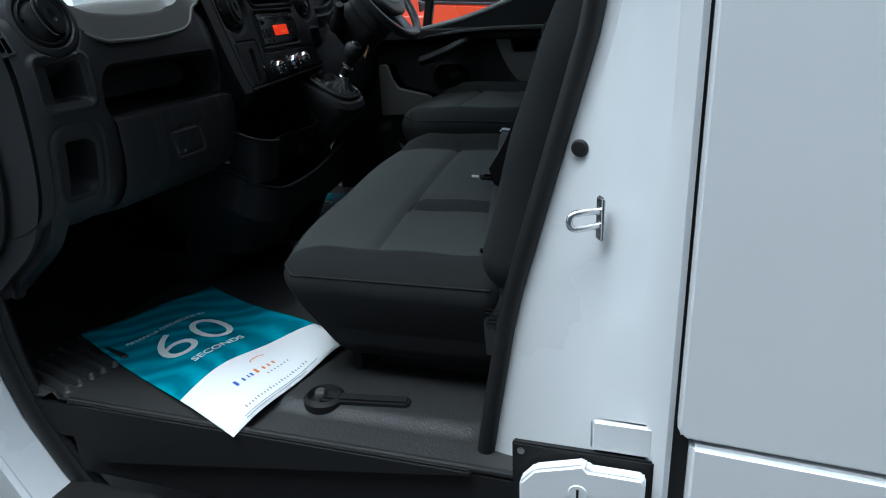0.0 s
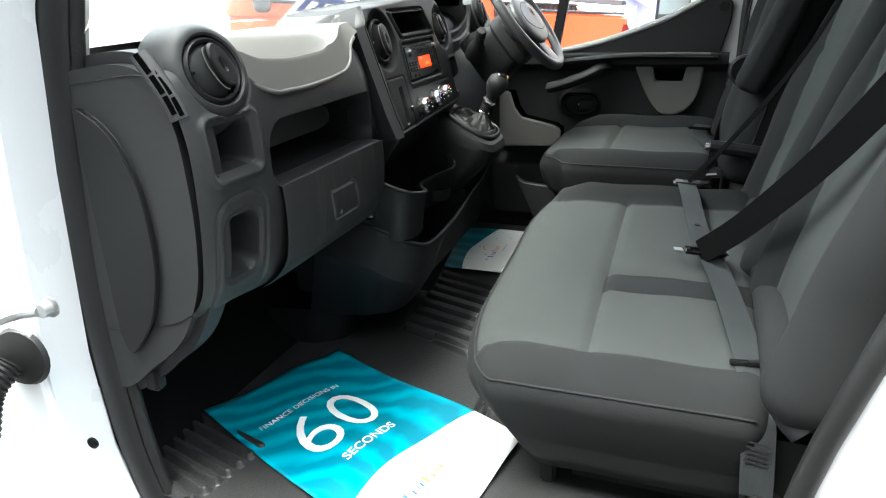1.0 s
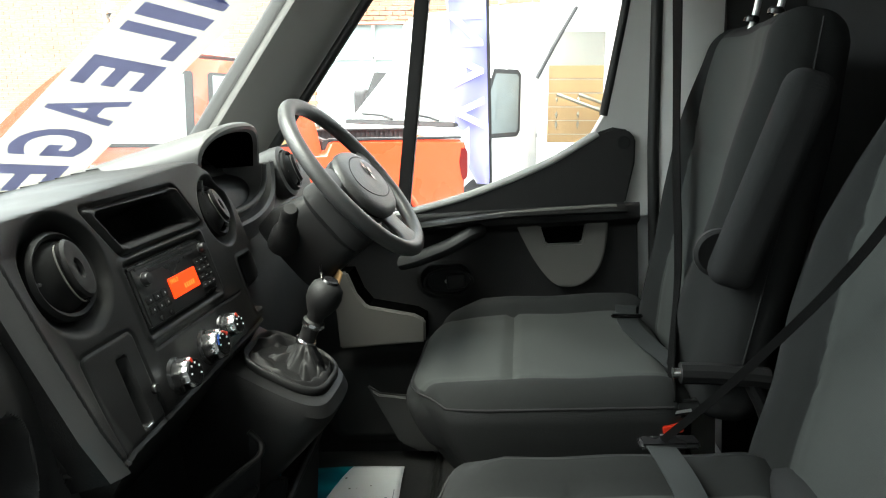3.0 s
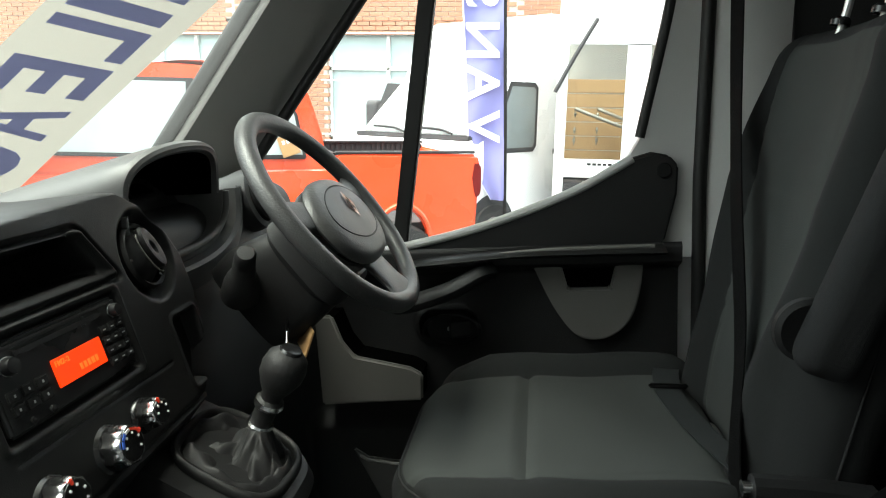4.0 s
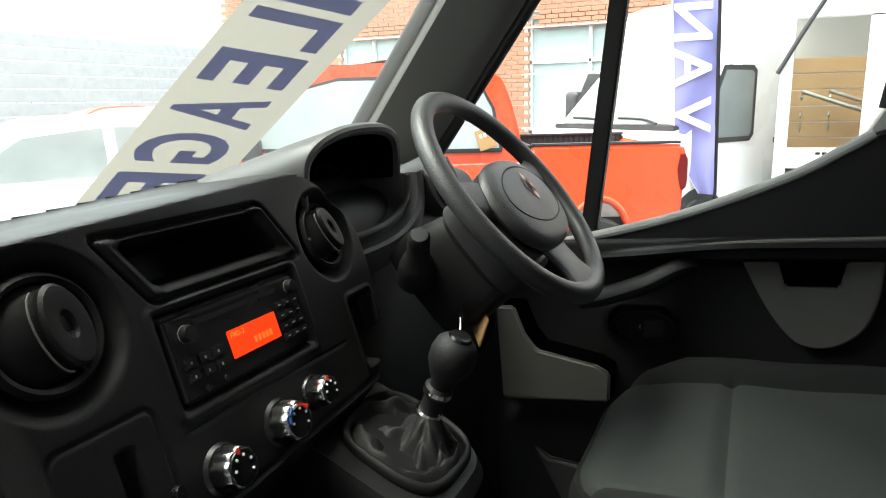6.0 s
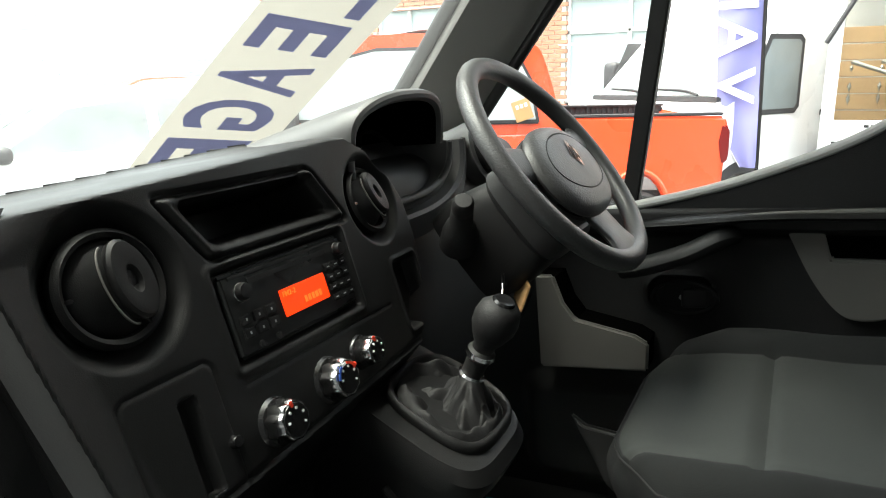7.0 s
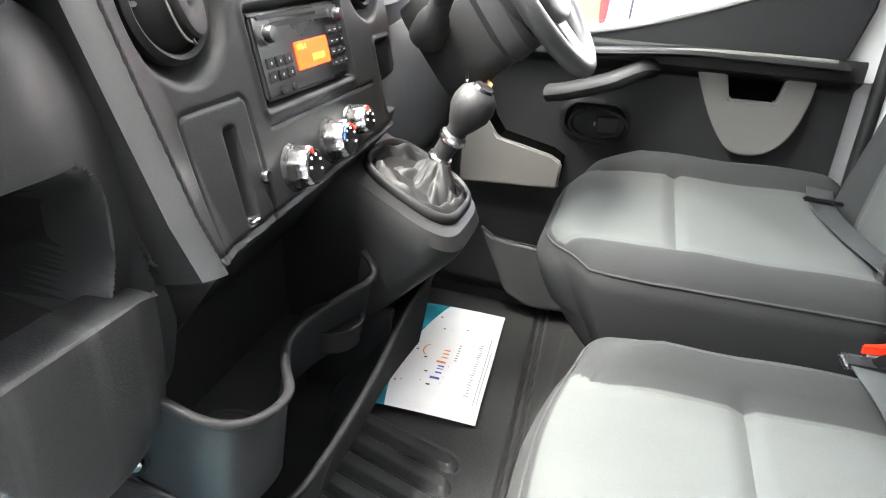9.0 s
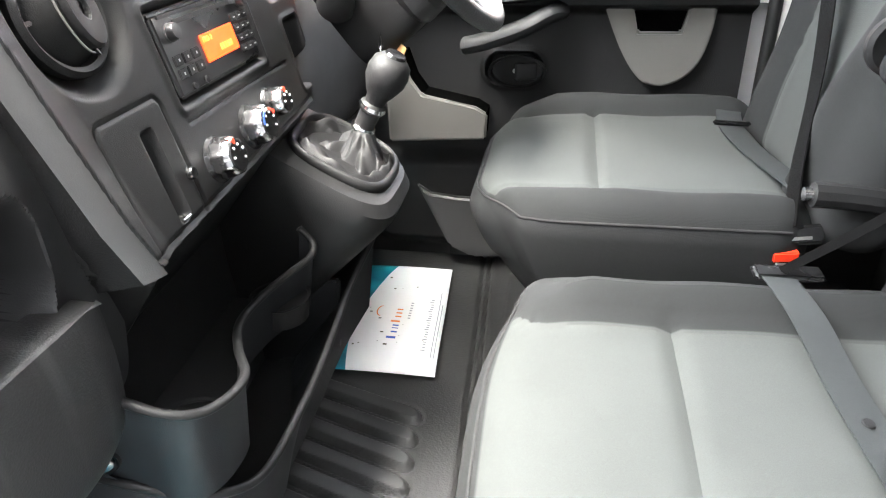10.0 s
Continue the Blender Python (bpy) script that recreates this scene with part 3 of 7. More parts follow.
def lower_dash(Y, Z, X):
    front = np.clip((X + 1.02) / 0.03, 0, 1)
    d = front * 0.24 * step(rr(Y, Z, 1.185, 1.247, 0.205, 0.054, 0.040), 0.020)
    d += front * 0.120 * step(rr(Y, Z, 0.886, 1.288, 0.046, 0.035, 0.008), 0.012) + 0.005 * front * (step(rr(Y, Z, 0.886, 1.288, 0.056, 0.046, 0.014), 0.006) - 1.2 * groove(rr(Y, Z, 0.886, 1.288, 0.063, 0.053, 0.018), 0.006))
    d += front * 0.13 * step(rr(Y, Z, 0.886, 1.112, 0.040, 0.052, 0.022), 0.012) + 0.003 * front * step(rr(Y, Z, 0.886, 1.112, 0.050, 0.066, 0.03), 0.006)
    d += 0.004 * front * groove(rr(Y, Z, 0.886, 1.06, 0.064, 0.145, 0.04), 0.003)
    d += 0.10 * step(np.hypot(Y - 0.898, Z - 1.405) - 0.058, 0.030)
    # the strip beside the door stands back and rounds off
    d += 0.012 * step(Y - 0.955, 0.16) + 6.0 * np.clip(0.845 - Y, 0, 1) ** 2
    d += 0.030 * step(1.385 - Y, 0.10)                          # the fascia sweeps back to the centre stack
    # room for the pale tray
    d += 0.13 * step(0.965 - Y, 0.05) * np.maximum(step(np.interp(Y, TY, TZF) + 0.016 - Z, 0.02), step(X + 1.02, 0.02))
    return d


# faces deep in the cavities take the darker SOFT in place of shade
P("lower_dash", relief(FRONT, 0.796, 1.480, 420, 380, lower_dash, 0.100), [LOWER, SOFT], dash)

# end cap facing the door
cap = [(-1.40, 1.39), (-1.176, 1.430), (-1.06, 1.442), (-0.996, 1.418), (-0.958, 1.345), (-0.948, 1.25), (-0.950, 1.15), (-0.968, 1.05), (-1.02, 0.95), (-1.10, 0.88), (-1.20, 0.815), (-1.42, 0.80)]
P("end_body", prism([tuple(p[:2]) for p in spline([(a, b, 0) for a, b in cap], 5)], "y", 0.798, 0.88, 0.018, 4), LOWER, dash)
lid = [(-1.165, 1.30), (-1.160, 1.352), (-1.138, 1.35), (-1.095, 1.315), (-1.062, 1.25), (-1.052, 1.18), (-1.055, 1.09), (-1.082, 1.0), (-1.12, 0.945), (-1.15, 0.92), (-1.165, 0.96)]
P("end_cover", prism([tuple(p[:2]) for p in spline([(a, b, 0) for a, b in lid], 5)], "y", 0.788, 0.802, 0.006, 3), DASH2, dash, "removable dark end cover")
P("end_groove", tube([(a - 0.004, 0.7985, b) for a, b in lid[1:-1]], 0.004, 8, up=(0, 1, 0)), GLOSS, dash)
# side vent: three cells on a gentle arc, their shade painted near-black
arc_pts = spline([(-1.016, 0.800, 1.440), (-0.992, 0.797, 1.411), (-0.970, 0.796, 1.378), (-0.956, 0.797, 1.346)], 8)
slot = P("side_vent", sweep([Vector(p) for p in arc_pts], ring(0.0150, 0.0045, 16), up=(0.62, -0.75, 0.2)), LOWER, dash)
n_arc = len(arc_pts)
for k in range(3):
    lo, hi = round((0.06 + 0.30 * k) * (n_arc - 1)), round((0.06 + 0.30 * k + 0.26) * (n_arc - 1))
    for side_w in (-1, 1):
        cell = [Vector(p) + Vector((0.62, -0.75, 0.2)) * 0.0032 + Vector((0.66, 0.5, -0.2)).normalized() * 0.0052 * side_w for p in arc_pts[lo:hi + 1]]
        P("cell", sweep(cell, ring(0.0044, 0.0022, 10), up=(0.62, -0.75, 0.2)), CAVITY_SHADE, slot, "side vent opening with its shade painted near-black")
P("catch", box(-1.155, -1.125, 0.806, 0.835, 0.83, 0.88, 0.006), SOFT, dash)


def vent(m, r, turn, parent):
    """A round swivelling air vent: ring, bowl, ball and a domed shutter with a painted crescent glint."""
    v = P("air_vent", lathe([(r * 1.18, -0.004), (r * 1.20, 0.006), (r * 1.10, 0.011), (r * 1.0, 0.008), (r * 0.97, -0.012), (r * 0.5, -0.018), (0, -0.018)], m, 48), DASH2, parent, "round black swivelling air vent")
    q = m @ pose(0, 0, 0, 0, 0, turn)
    bm = lathe([(r * 0.965, -0.014), (r * 0.955, 0.001), (r * 0.80, 0.008), (r * 0.35, 0.014), (0, 0.015)], q @ pose(0, 0, 0, 3, -5), 40)
    P("shutter", bm, DASH2, v)
    bm = lathe([(r * 0.46, 0.006), (r * 0.48, 0.016), (r * 0.44, 0.0195), (r * 0.36, 0.0200), (r * 0.17, 0.0190), (r * 0.11, 0.0150), (0, 0.0135)], q @ Matrix.Translation((r * 0.30, 0, 0)) @ pose(0, 0, 0, 0, 7) @ Matrix.Diagonal((1, 1.75, 1, 1)), 36)
    P("thumb_dish", bm, DASH2, v)
    # grey crescent that paints the gloss highlight on the shutter
    arc = [q @ Vector((r * (0.02 - 0.30 * math.cos(a)), r * 0.82 * math.sin(a), 0.0165)) for a in np.linspace(-1.5, 1.5, 15)]
    P("painted_glint", sweep([Vector(p) for p in arc], ring(0.0010)), MIDGREY, v)
    for a in (60, 180, 300):
        P("lug", obox(m @ pose(0, 0, 0, 0, 0, a) @ pose(r * 0.95, 0, 0.004), 0.010, 0.004, 0.010, 0.001), GLOSS, v)
    return v


vm = facing((-0.966, 0.898, 1.405), (0.94, -0.14, 0.31))
vent(vm @ pose(0, 0, -0.006), 0.045, 20, dash)
P("vent_pod", lathe([(0.094, -0.060), (0.088, -0.032), (0.080, -0.012), (0.072, -0.001), (0.065, 0.004), (0.060, 0.005), (0.0565, 0.002), (0.0545, -0.006), (0.054, -0.03)], vm, 64), LOWER, dash)
# pale tray on top
def knots(v, xs, ys):
    return np.interp(v, xs, ys)


t_y = np.linspace(0.868, 1.400, 300)
t_f = np.linspace(0, 1, 220)
KY = TY
ker = np.ones(25) / 25
pad = lambda a: np.convolve(np.pad(a, 12, "edge"), ker, "valid")
xf = pad(knots(t_y, KY, [-1.040, -1.000, -0.960, -0.930, -0.922, -0.922, -0.926, -0.934, -0.948, -0.965]))
zf = pad(knots(t_y, KY, TZF))
zc = pad(knots(t_y, KY, [1.455, 1.452, 1.436, 1.418, 1.411, 1.414, 1.422, 1.440, 1.450, 1.454]))
zb = 1.436 + 0.036 * step(1.42 - t_y, 0.12)
rows = []
for f in t_f:
    front_part = np.clip(f / 0.25, 0, 1)
    back_part = np.clip((f - 0.25) / 0.75, 0, 1)
    x = xf - 0.024 * front_part - back_part * (1.385 + xf - 0.024)
    z = zf + (zc - zf) * np.clip(front_part * 1.04, 0, 1) + (zb - zc) * np.clip(back_part * 1.6, 0, 1) - 0.035 * np.clip(back_part - 0.6, 0, 1)
    into = xf - 0.024 - x                                       # way behind the fascia's upper edge
    inside = step(rr(t_y, into, 1.108, 0.180, 0.180, 0.168, 0.080), 0.036)
    z = z - inside * (z - 1.338 - 0.35 * np.clip(1.06 - t_y, 0, 1) - 0.30 * np.clip(into - 0.20, 0, 1))
    rows.append(np.stack([x, t_y, z], -1))
tray = P("tray", sheet(rows), PALE, dash, "pale grey moulded dash tray")
P("tray_lip", tube([(float(a) + 0.001, float(b), float(c) - 0.002) for a, b, c in zip(xf[::20], t_y[::20], zf[::20])], 0.004), PALE, tray)

# glovebox lid under the open shelf
lidp = [(-0.960, 1.200), (-0.924, 1.198), (-0.915, 1.187), (-0.914, 1.12), (-0.924, 1.055), (-0.950, 1.015), (-0.99, 0.985)]


def lid_fn(Y, Z, X):
    sk = Y - 0.35 * (1.10 - Z)
    d = 0.005 * groove(rr(sk, Z, 1.200, 1.108, 0.052, 0.032, 0.010), 0.0030)
    return d + 1.2 * np.clip(1.03 - Y, 0, 1) ** 2 + 3.0 * np.clip(Y - 1.35, 0, 1) ** 2


glovebox = P("glovebox_lid", relief(lidp, 0.980, 1.415, 90, 200, lid_fn), LIDGREY, dash, "scuffed grey glovebox lid")
P("lock_button", lathe([(0, 0.004), (0.005, 0.003), (0.006, 0), (0, 0)], facing((-0.920, 1.178, 1.086), (1, 0, -0.2)), 16), STEEL, glovebox)

# top of the dashboard, one sheet under the windscreen
ux, uy = np.meshgrid(np.linspace(0, 1, 90), np.linspace(0.845, 2.56, 260), indexing="ij")
crest = 1.466 + 0.05 * (uy - 1.49) - 1.6 * np.clip(uy - 1.86, 0, 1) ** 2
over = step(1.425 - uy, 0.02) * step(uy - 1.965, 0.03)            # behind the centre stack
front = -1.05 + 0.060 * over
back = wscreen(uy, 1.36) + 0.01
tX = front + (back - front) * ux
tZ = 1.424 + (0.042 + 0.016 * step(1.54 - uy, 0.16)) * step(1.41 - uy, 0.14) * (1 - ux) ** 1.2 - 0.062 * ux ** 1.5 - 0.07 * np.clip(1 - ux / 0.09, 0, 1) ** 2 * (1 - over)
tZ = tZ + over * (crest + 0.011 - tZ[0]) * np.clip(1 - ux / 0.4, 0, 1) ** 2
tZ = tZ - 0.014 * over * np.clip(1 - ux / 0.05, 0, 1) ** 2
tZ = tZ - 0.13 * step(rr(uy, tX, 1.108, -1.165, 0.288, 0.212, 0.02), 0.012)
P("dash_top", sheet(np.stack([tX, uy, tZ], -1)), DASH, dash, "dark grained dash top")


# ---- centre panel ----
def cp(y, z, out=0.0):
    """A point of the tilted centre panel."""
    return Vector((-0.948 + (1.35 - z) * 0.24 + out * 0.972, y, z + out * 0.2335))


CN = (0.972, 0, 0.2335)
panel = thing("centre_stack", "dark centre stack with vents, cubby, radio and heater knobs", "dashboard panel", (-0.95, 1.66, 1.16))
py, pz = np.meshgrid(np.linspace(1.365, 2.08, 350), np.linspace(1.03, 1.545, 270), indexing="ij")
# signed shape of the panel: a broad shield that narrows to a rounded foot
EDGE_Z, EDGE_Y = [1.03, 1.10, 1.19, 1.24, 1.35, 1.44], [1.500, 1.474, 1.449, 1.434, 1.414, 1.399]
left = np.interp(pz, EDGE_Z, EDGE_Y) + 1.6 * np.clip(pz - 1.44, 0, 1) ** 1.2
right = np.interp(pz, [1.05, 1.19, 1.254, 1.30, 1.349, 1.40, 1.434, 1.478, 1.52], [1.92, 1.94, 1.985, 2.012, 2.020, 2.018, 2.000, 1.955, 1.87])
low = 1.186 + 0.05 * (py - 1.5) + 6.0 * np.clip(1.50 - py, 0, 1) ** 2
crest_z = 1.488 + 0.05 * (py - 1.49) - 1.6 * np.clip(py - 1.86, 0, 1) ** 2
dist = np.maximum.reduce([left - 0.012 - py, py - right, pz - crest_z - 0.004])
dep = 0.16 * step(-dist + 0.006, 0.040)
# the foot turns under; a fine joint runs above it
dep += 0.003 * groove(low + 0.006 - pz, 0.003) + 1.4 * np.clip(low - pz, 0, 1)
# a raised band down the passenger edge
band = py - left
dep -= 0.017 * np.clip((0.062 - band) / 0.042, 0, 1) ** 1.3 * step(pz - 1.470, 0.05)
dep += 0.024 * step(np.hypot(py - 1.523, pz - 1.405) - 0.061, 0.028)
dep += 0.020 * step(np.hypot((py - 1.925) * 1.05, pz - 1.414) - 0.054, 0.022)
sk = py - 0.62 * (1.436 - pz)
frame_d = rr(sk, pz, 1.720, 1.436, 0.115, 0.035, 0.008)
dep += 0.006 * groove(frame_d, 0.0028) - 0.004 * groove(frame_d + 0.008, 0.005)
shape = rr(sk, pz, 1.722, 1.4385, 0.090, 0.0205, 0.005)
dep += 0.080 * step(shape, 0.010) + 0.007 * step(shape - 0.010, 0.014)
dep += 0.0024 * groove(pz - 1.2765, 0.0016) * step(np.abs(py - 1.755) - 0.135, 0.01) - 0.003 * groove(rr(py, pz, 1.725, 1.342, 0.111, 0.053, 0.008), 0.004)
dep += 0.008 * step(rr(py, pz, 1.725, 1.342, 0.1045, 0.0465, 0.004), 0.004)
dep += 0.013 * step(rr(py, pz, 1.548, 1.247, 0.0085, 0.045, 0.004), 0.006) + 0.002 * groove(rr(py, pz, 1.535, 1.250, 0.052, 0.066, 0.012), 0.0022)
dep += 0.022 * step(rr(py, pz, 1.955, 1.278, 0.030, 0.045, 0.008), 0.006) - 0.002 * groove(rr(py, pz, 1.955, 1.278, 0.036, 0.051, 0.010), 0.003)
dep += 0.10 * np.clip(py - 1.90, 0, 1) ** 1.2
base = np.stack([-0.948 + (1.35 - pz) * 0.24, py, pz], -1)
dep += 0.05 * step(band - 0.014, 0.008)
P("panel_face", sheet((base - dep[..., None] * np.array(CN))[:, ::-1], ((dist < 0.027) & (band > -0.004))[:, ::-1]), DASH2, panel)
# a chamfered trim down the passenger edge, coloured paler for the light it catches
bz, bf = np.meshgrid(np.linspace(1.182, 1.485, 110), np.linspace(0, 1, 12), indexing="ij")
bleft = np.interp(bz, EDGE_Z, EDGE_Y) + 1.6 * np.clip(bz - 1.44, 0, 1) ** 1.2
bdep = 0.001 - 0.0165 * np.clip((bf - 0.15) / 0.75, 0, 1) * step(bz - 1.470, 0.05) - 0.002 * np.sin(np.pi * np.clip((bf - 0.15) / 0.75, 0, 1)) + 0.06 * np.clip(0.15 - bf, 0, 1) / 0.15 + 0.004 * np.clip(bf - 0.9, 0, 1) / 0.1
bp = np.stack([-0.948 + (1.35 - bz) * 0.24, bleft + 0.020 * np.clip((bf - 0.15) / 0.85, 0, 1), bz], -1) - bdep[..., None] * np.array(CN)
P("edge_trim", sheet(bp[:, 2:]), MIDTRIM, panel, "chamfered edge trim coloured paler for the light it catches")
# the trim's side wall gets a dark colour in place of shade
P("edge_return", sheet(bp[:, :3]), SOFT, panel)

vent(facing(cp(1.523, 1.405, -0.014), CN), 0.0445, 10, panel)
vent(facing(cp(1.925, 1.414, -0.016), (0.93, 0.10, 0.30)), 0.039, 25, panel)

radio = thing("radio", "black car radio with an orange lit display", "car radio", tuple(cp(1.725, 1.295)))
rm = facing(cp(1.725, 1.342, -0.003), CN)
P("fascia", obox(rm, 0.202, 0.087, 0.010, 0.004, 3), GLOSS, radio)
P("cd_slot", obox(rm @ pose(0.0, 0.030, 0.0055), 0.130, 0.005, 0.002), SOFT, radio)
P("top_bar", obox(rm @ pose(0.0, 0.0385, 0.0055), 0.18, 0.004, 0.003, 0.001), DASH2, radio)
P("display", obox(rm @ pose(0.012, -0.007, 0.0055), 0.078, 0.030, 0.002, 0.0006), LCD, radio, "orange lit display")
P("display_text", words("FM2-2", 0.0085, rm @ pose(-0.013, 0.002, 0.0068), 0.0002, bold=0.0001), LCDINK, radio)
for k, w in enumerate((0.005, 0.005, 0.005, 0.006, 0.005)):
    P("display_bar", obox(rm @ pose(0.010 + 0.0064 * k, -0.012, 0.0068), w * 0.8, 0.007, 0.0004), LCDINK, radio)
for x, z, r in ((-0.079, 0.022, 0.0092), (0.086, 0.028, 0.0080)):
    kn = P("radio_knob", lathe([(r, 0.004), (r, 0.012), (r * 0.86, 0.016), (0, 0.0165)], rm @ pose(x, z, 0), 28), GLOSS, radio)
    P("knob_ring", lathe([(r * 1.08, 0.004), (r * 1.08, 0.008), (r, 0.0085), (r, 0.004)], rm @ pose(x, z, 0), 28, True), CHROME, kn)
for i in range(3):
    for j in range(2):
        bt = P("button", obox(rm @ pose(-0.083 + 0.0185 * i, -0.006 - 0.014 * j, 0.0055), 0.016, 0.011, 0.003, 0.001), SOFT, radio)
        P("legend", obox(rm @ pose(-0.083 + 0.0185 * i, -0.006 - 0.014 * j, 0.0074), 0.002, 0.0028, 0.0004), DIMINK, bt)
for i in range(3):
    for j in range(4):
        bt = P("button", obox(rm @ pose(0.062 + 0.0145 * i, 0.012 - 0.0125 * j, 0.0055), 0.0135, 0.009, 0.003, 0.001), SOFT, radio)
        P("legend", obox(rm @ pose(0.062 + 0.0145 * i, 0.012 - 0.0125 * j, 0.0074), 0.0045, 0.0013, 0.0004), DIMINK, bt)
for i in range(2):
    P("button", lathe([(0.004, 0.004), (0.004, 0.0075), (0, 0.008)], rm @ pose(-0.072 + 0.026 * i, -0.036, 0), 14), SOFT, radio)


def heater_knob(y, z, r, hot, parent):
    """A fluted silver rotary knob with a black face and printed marks."""
    m = facing(cp(y, z, -0.006), CN)
    k = P("heater_knob", lathe([(r * 1.28, 0.0), (r * 1.28, 0.006), (r * 1.14, 0.010), (r * 1.02, 0.010)], m, 40), GLOSS, parent, "silver rotary knob with a black face")
    n, h = 96, 0.032
    loops = []
    for zz, f in ((0.008, 1.05), (0.014, 1.08), (0.024, 1.04), (h - 0.002, 0.97), (h, 0.90)):
        loops.append([m @ Vector((r * f * (1 + 0.045 * math.cos(9 * a) * abs(math.cos(9 * a)) ** 0.5) * math.cos(a), r * f * (1 + 0.045 * math.cos(9 * a) * abs(math.cos(9 * a)) ** 0.5) * math.sin(a), zz)) for a in np.linspace(0, 2 * math.pi, n, endpoint=False)])
    P("drum", loft(loops), KNOBRING, k, "fluted silver drum")
    P("face", lathe([(0, h + 0.0015), (r * 0.80, h + 0.0012), (r * 0.87, h - 0.001), (0, h - 0.001)], m, 32), GLOSS, k)
    for a in range(5):
        q = m @ pose(0, 0, 0, 0, 0, a * 52 - 30)
        P("mark", obox(q @ pose(r * 0.56, 0, h + 0.0018), 0.0026, 0.0022, 0.0012), INK, k)
    if hot:
        for i, mat in enumerate((RED, RED, INK, BLUEMARK, BLUEMARK)):
            q = m @ pose(0, 0, 0, 0, 0, 40 + i * 30)
            P("scale_mark", obox(q @ pose(r * 0.74, 0, h + 0.0018), 0.003, r * 0.34, 0.0012), mat, k)
    P("pointer", obox(m @ pose(0, 0, 0, 0, 0, 30 if hot else 95) @ pose(r * 0.80, 0, h + 0.001), 0.007, 0.0045, 0.003, 0.001), RED, k)
    return k


heater_knob(1.641, 1.229, 0.0210, False, panel)
heater_knob(1.735, 1.235, 0.0220, True, panel)
heater_knob(1.800, 1.244, 0.0172, False, panel)
P("lighter_button", lathe([(0.007, -0.004), (0.007, 0.003), (0.0055, 0.006), (0, 0.006)], facing(cp(1.583, 1.236), CN), 18), GLOSS, panel)
P("slot_tab", obox(facing(cp(1.552, 1.202, -0.003), CN), 0.015, 0.003, 0.006, 0.001), CHROME, panel)

# ---- driver's side of the dashboard, binnacle ----
DR = [(-1.30, 1.40), (-1.14, 1.45), (-1.06, 1.45), (-1.015, 1.42), (-1.00, 1.34), (-0.995, 1.24), (-0.985, 1.15), (-1.0, 1.06), (-1.08, 0.98), (-1.3, 0.92)]
P("driver_dash", relief(DR, 1.90, 2.57, 80, 60, lambda Y, Z, X: 0.0 * Y), LOWER, dash)
binnacle = thing("instrument_binnacle", "hooded instrument binnacle in dark grained plastic", "instrument panel", (-1.15, 2.10, 1.42))
BY = 2.060


def arch(k, half=0.137, base=1.495, rise=0.062, drop=0.030):
    """The hood's front outline at step k of 0..1, pinched at its feet."""
    a = -0.25 + (math.pi + 0.5) * k
    up = rise * max(math.sin(a), 0) ** 0.8 + drop * min(math.sin(a), 0) / 0.25
    return BY + half * math.copysign(abs(math.cos(a)) ** 0.82, math.cos(a)), base + up


def cup(k, half=0.148, low=1.388, top=1.466, left=1.0):
    """The U below the hood that frames the dials."""
    a = math.pi * k
    c = math.cos(a)
    return BY + half * math.copysign(abs(c) ** 0.75, c) * (left if c < 0 else 1), top - (top - low) * abs(math.sin(a)) ** 0.62


def dial_x(z):
    return -1.042 - 0.55 * (z - 1.385)


KS = np.linspace(0, 1, 34)
loops = []
for t in np.linspace(0, 1, 12):
    row = []
    for k in KS:
        y, z = arch(k)
        yb, zb = 2.075 + 0.150 * math.cos(math.pi * k), 1.405 + 0.045 * math.sin(math.pi * k)
        e = t ** 0.85
        row.append((-1.42 + 0.450 * t - 0.026 * abs(math.cos(math.pi * k)) ** 2 * t, yb + (y - yb) * e, zb + (z - zb) * e))
    loops.append(row)
front = loops[-1]


def inset(dx, fy, dz):
    return [(x + dx, BY + (y - BY) * fy, z - dz * math.sin(math.pi * k) ** 0.5) for (x, y, z), k in zip(front, KS)]


lip = [inset(0.007, 0.985, 0.003), inset(0.010, 0.955, 0.008), inset(0.008, 0.920, 0.014), inset(0.000, 0.895, 0.018)]
P("hood", sheet(loops + lip), DASH, binnacle)
# hood inside and dial face are near-black in place of shade
P("hood_inside", sheet([lip[-1], [(dial_x(z) - 0.01, BY + (y - BY) * 0.92, z - 0.022 * math.sin(math.pi * k) ** 0.5) for (x, y, z), k in zip(lip[-1], KS)]]), CAVITY_SHADE, binnacle)
P("dial_face", sheet([[(dial_x(z) - 0.004, BY + c * w, z) for c in np.linspace(-1, 1, 8)] for z, w in ((1.372, 0.10), (1.40, 0.145), (1.462, 0.130), (1.485, 0.112), (1.50, 0.105), (1.515, 0.075), (1.522, 0.04))]), CAVITY_SHADE, binnacle)
for dy in (-0.070, 0.070):
    P("dial_ring", lathe([(0.046, 0.0), (0.048, 0.006), (0.043, 0.006), (0.042, 0.0)], facing((dial_x(1.455), BY + dy, 1.455), (0.87, 0, 0.48)), 36, True), SOFT, binnacle)
u_lip = [(-0.984 - 0.010 * math.sin(math.pi * k), *cup(k)) for k in KS]
u_in = [(dial_x(z), BY + (y - BY) * 0.90, z + 0.004) for x, y, z in u_lip]
P("bezel_lining", sheet([u_lip, [(x - 0.008, BY + (y - BY) * 0.97, z + 0.003) for x, y, z in u_lip], u_in]), DASH, binnacle)
P("bezel", sweep([Vector(p) for p in u_lip], ring(0.0065, 0.0055), up=(1, 0, 0)), DASH, binnacle, "dark curved bezel below the dials")
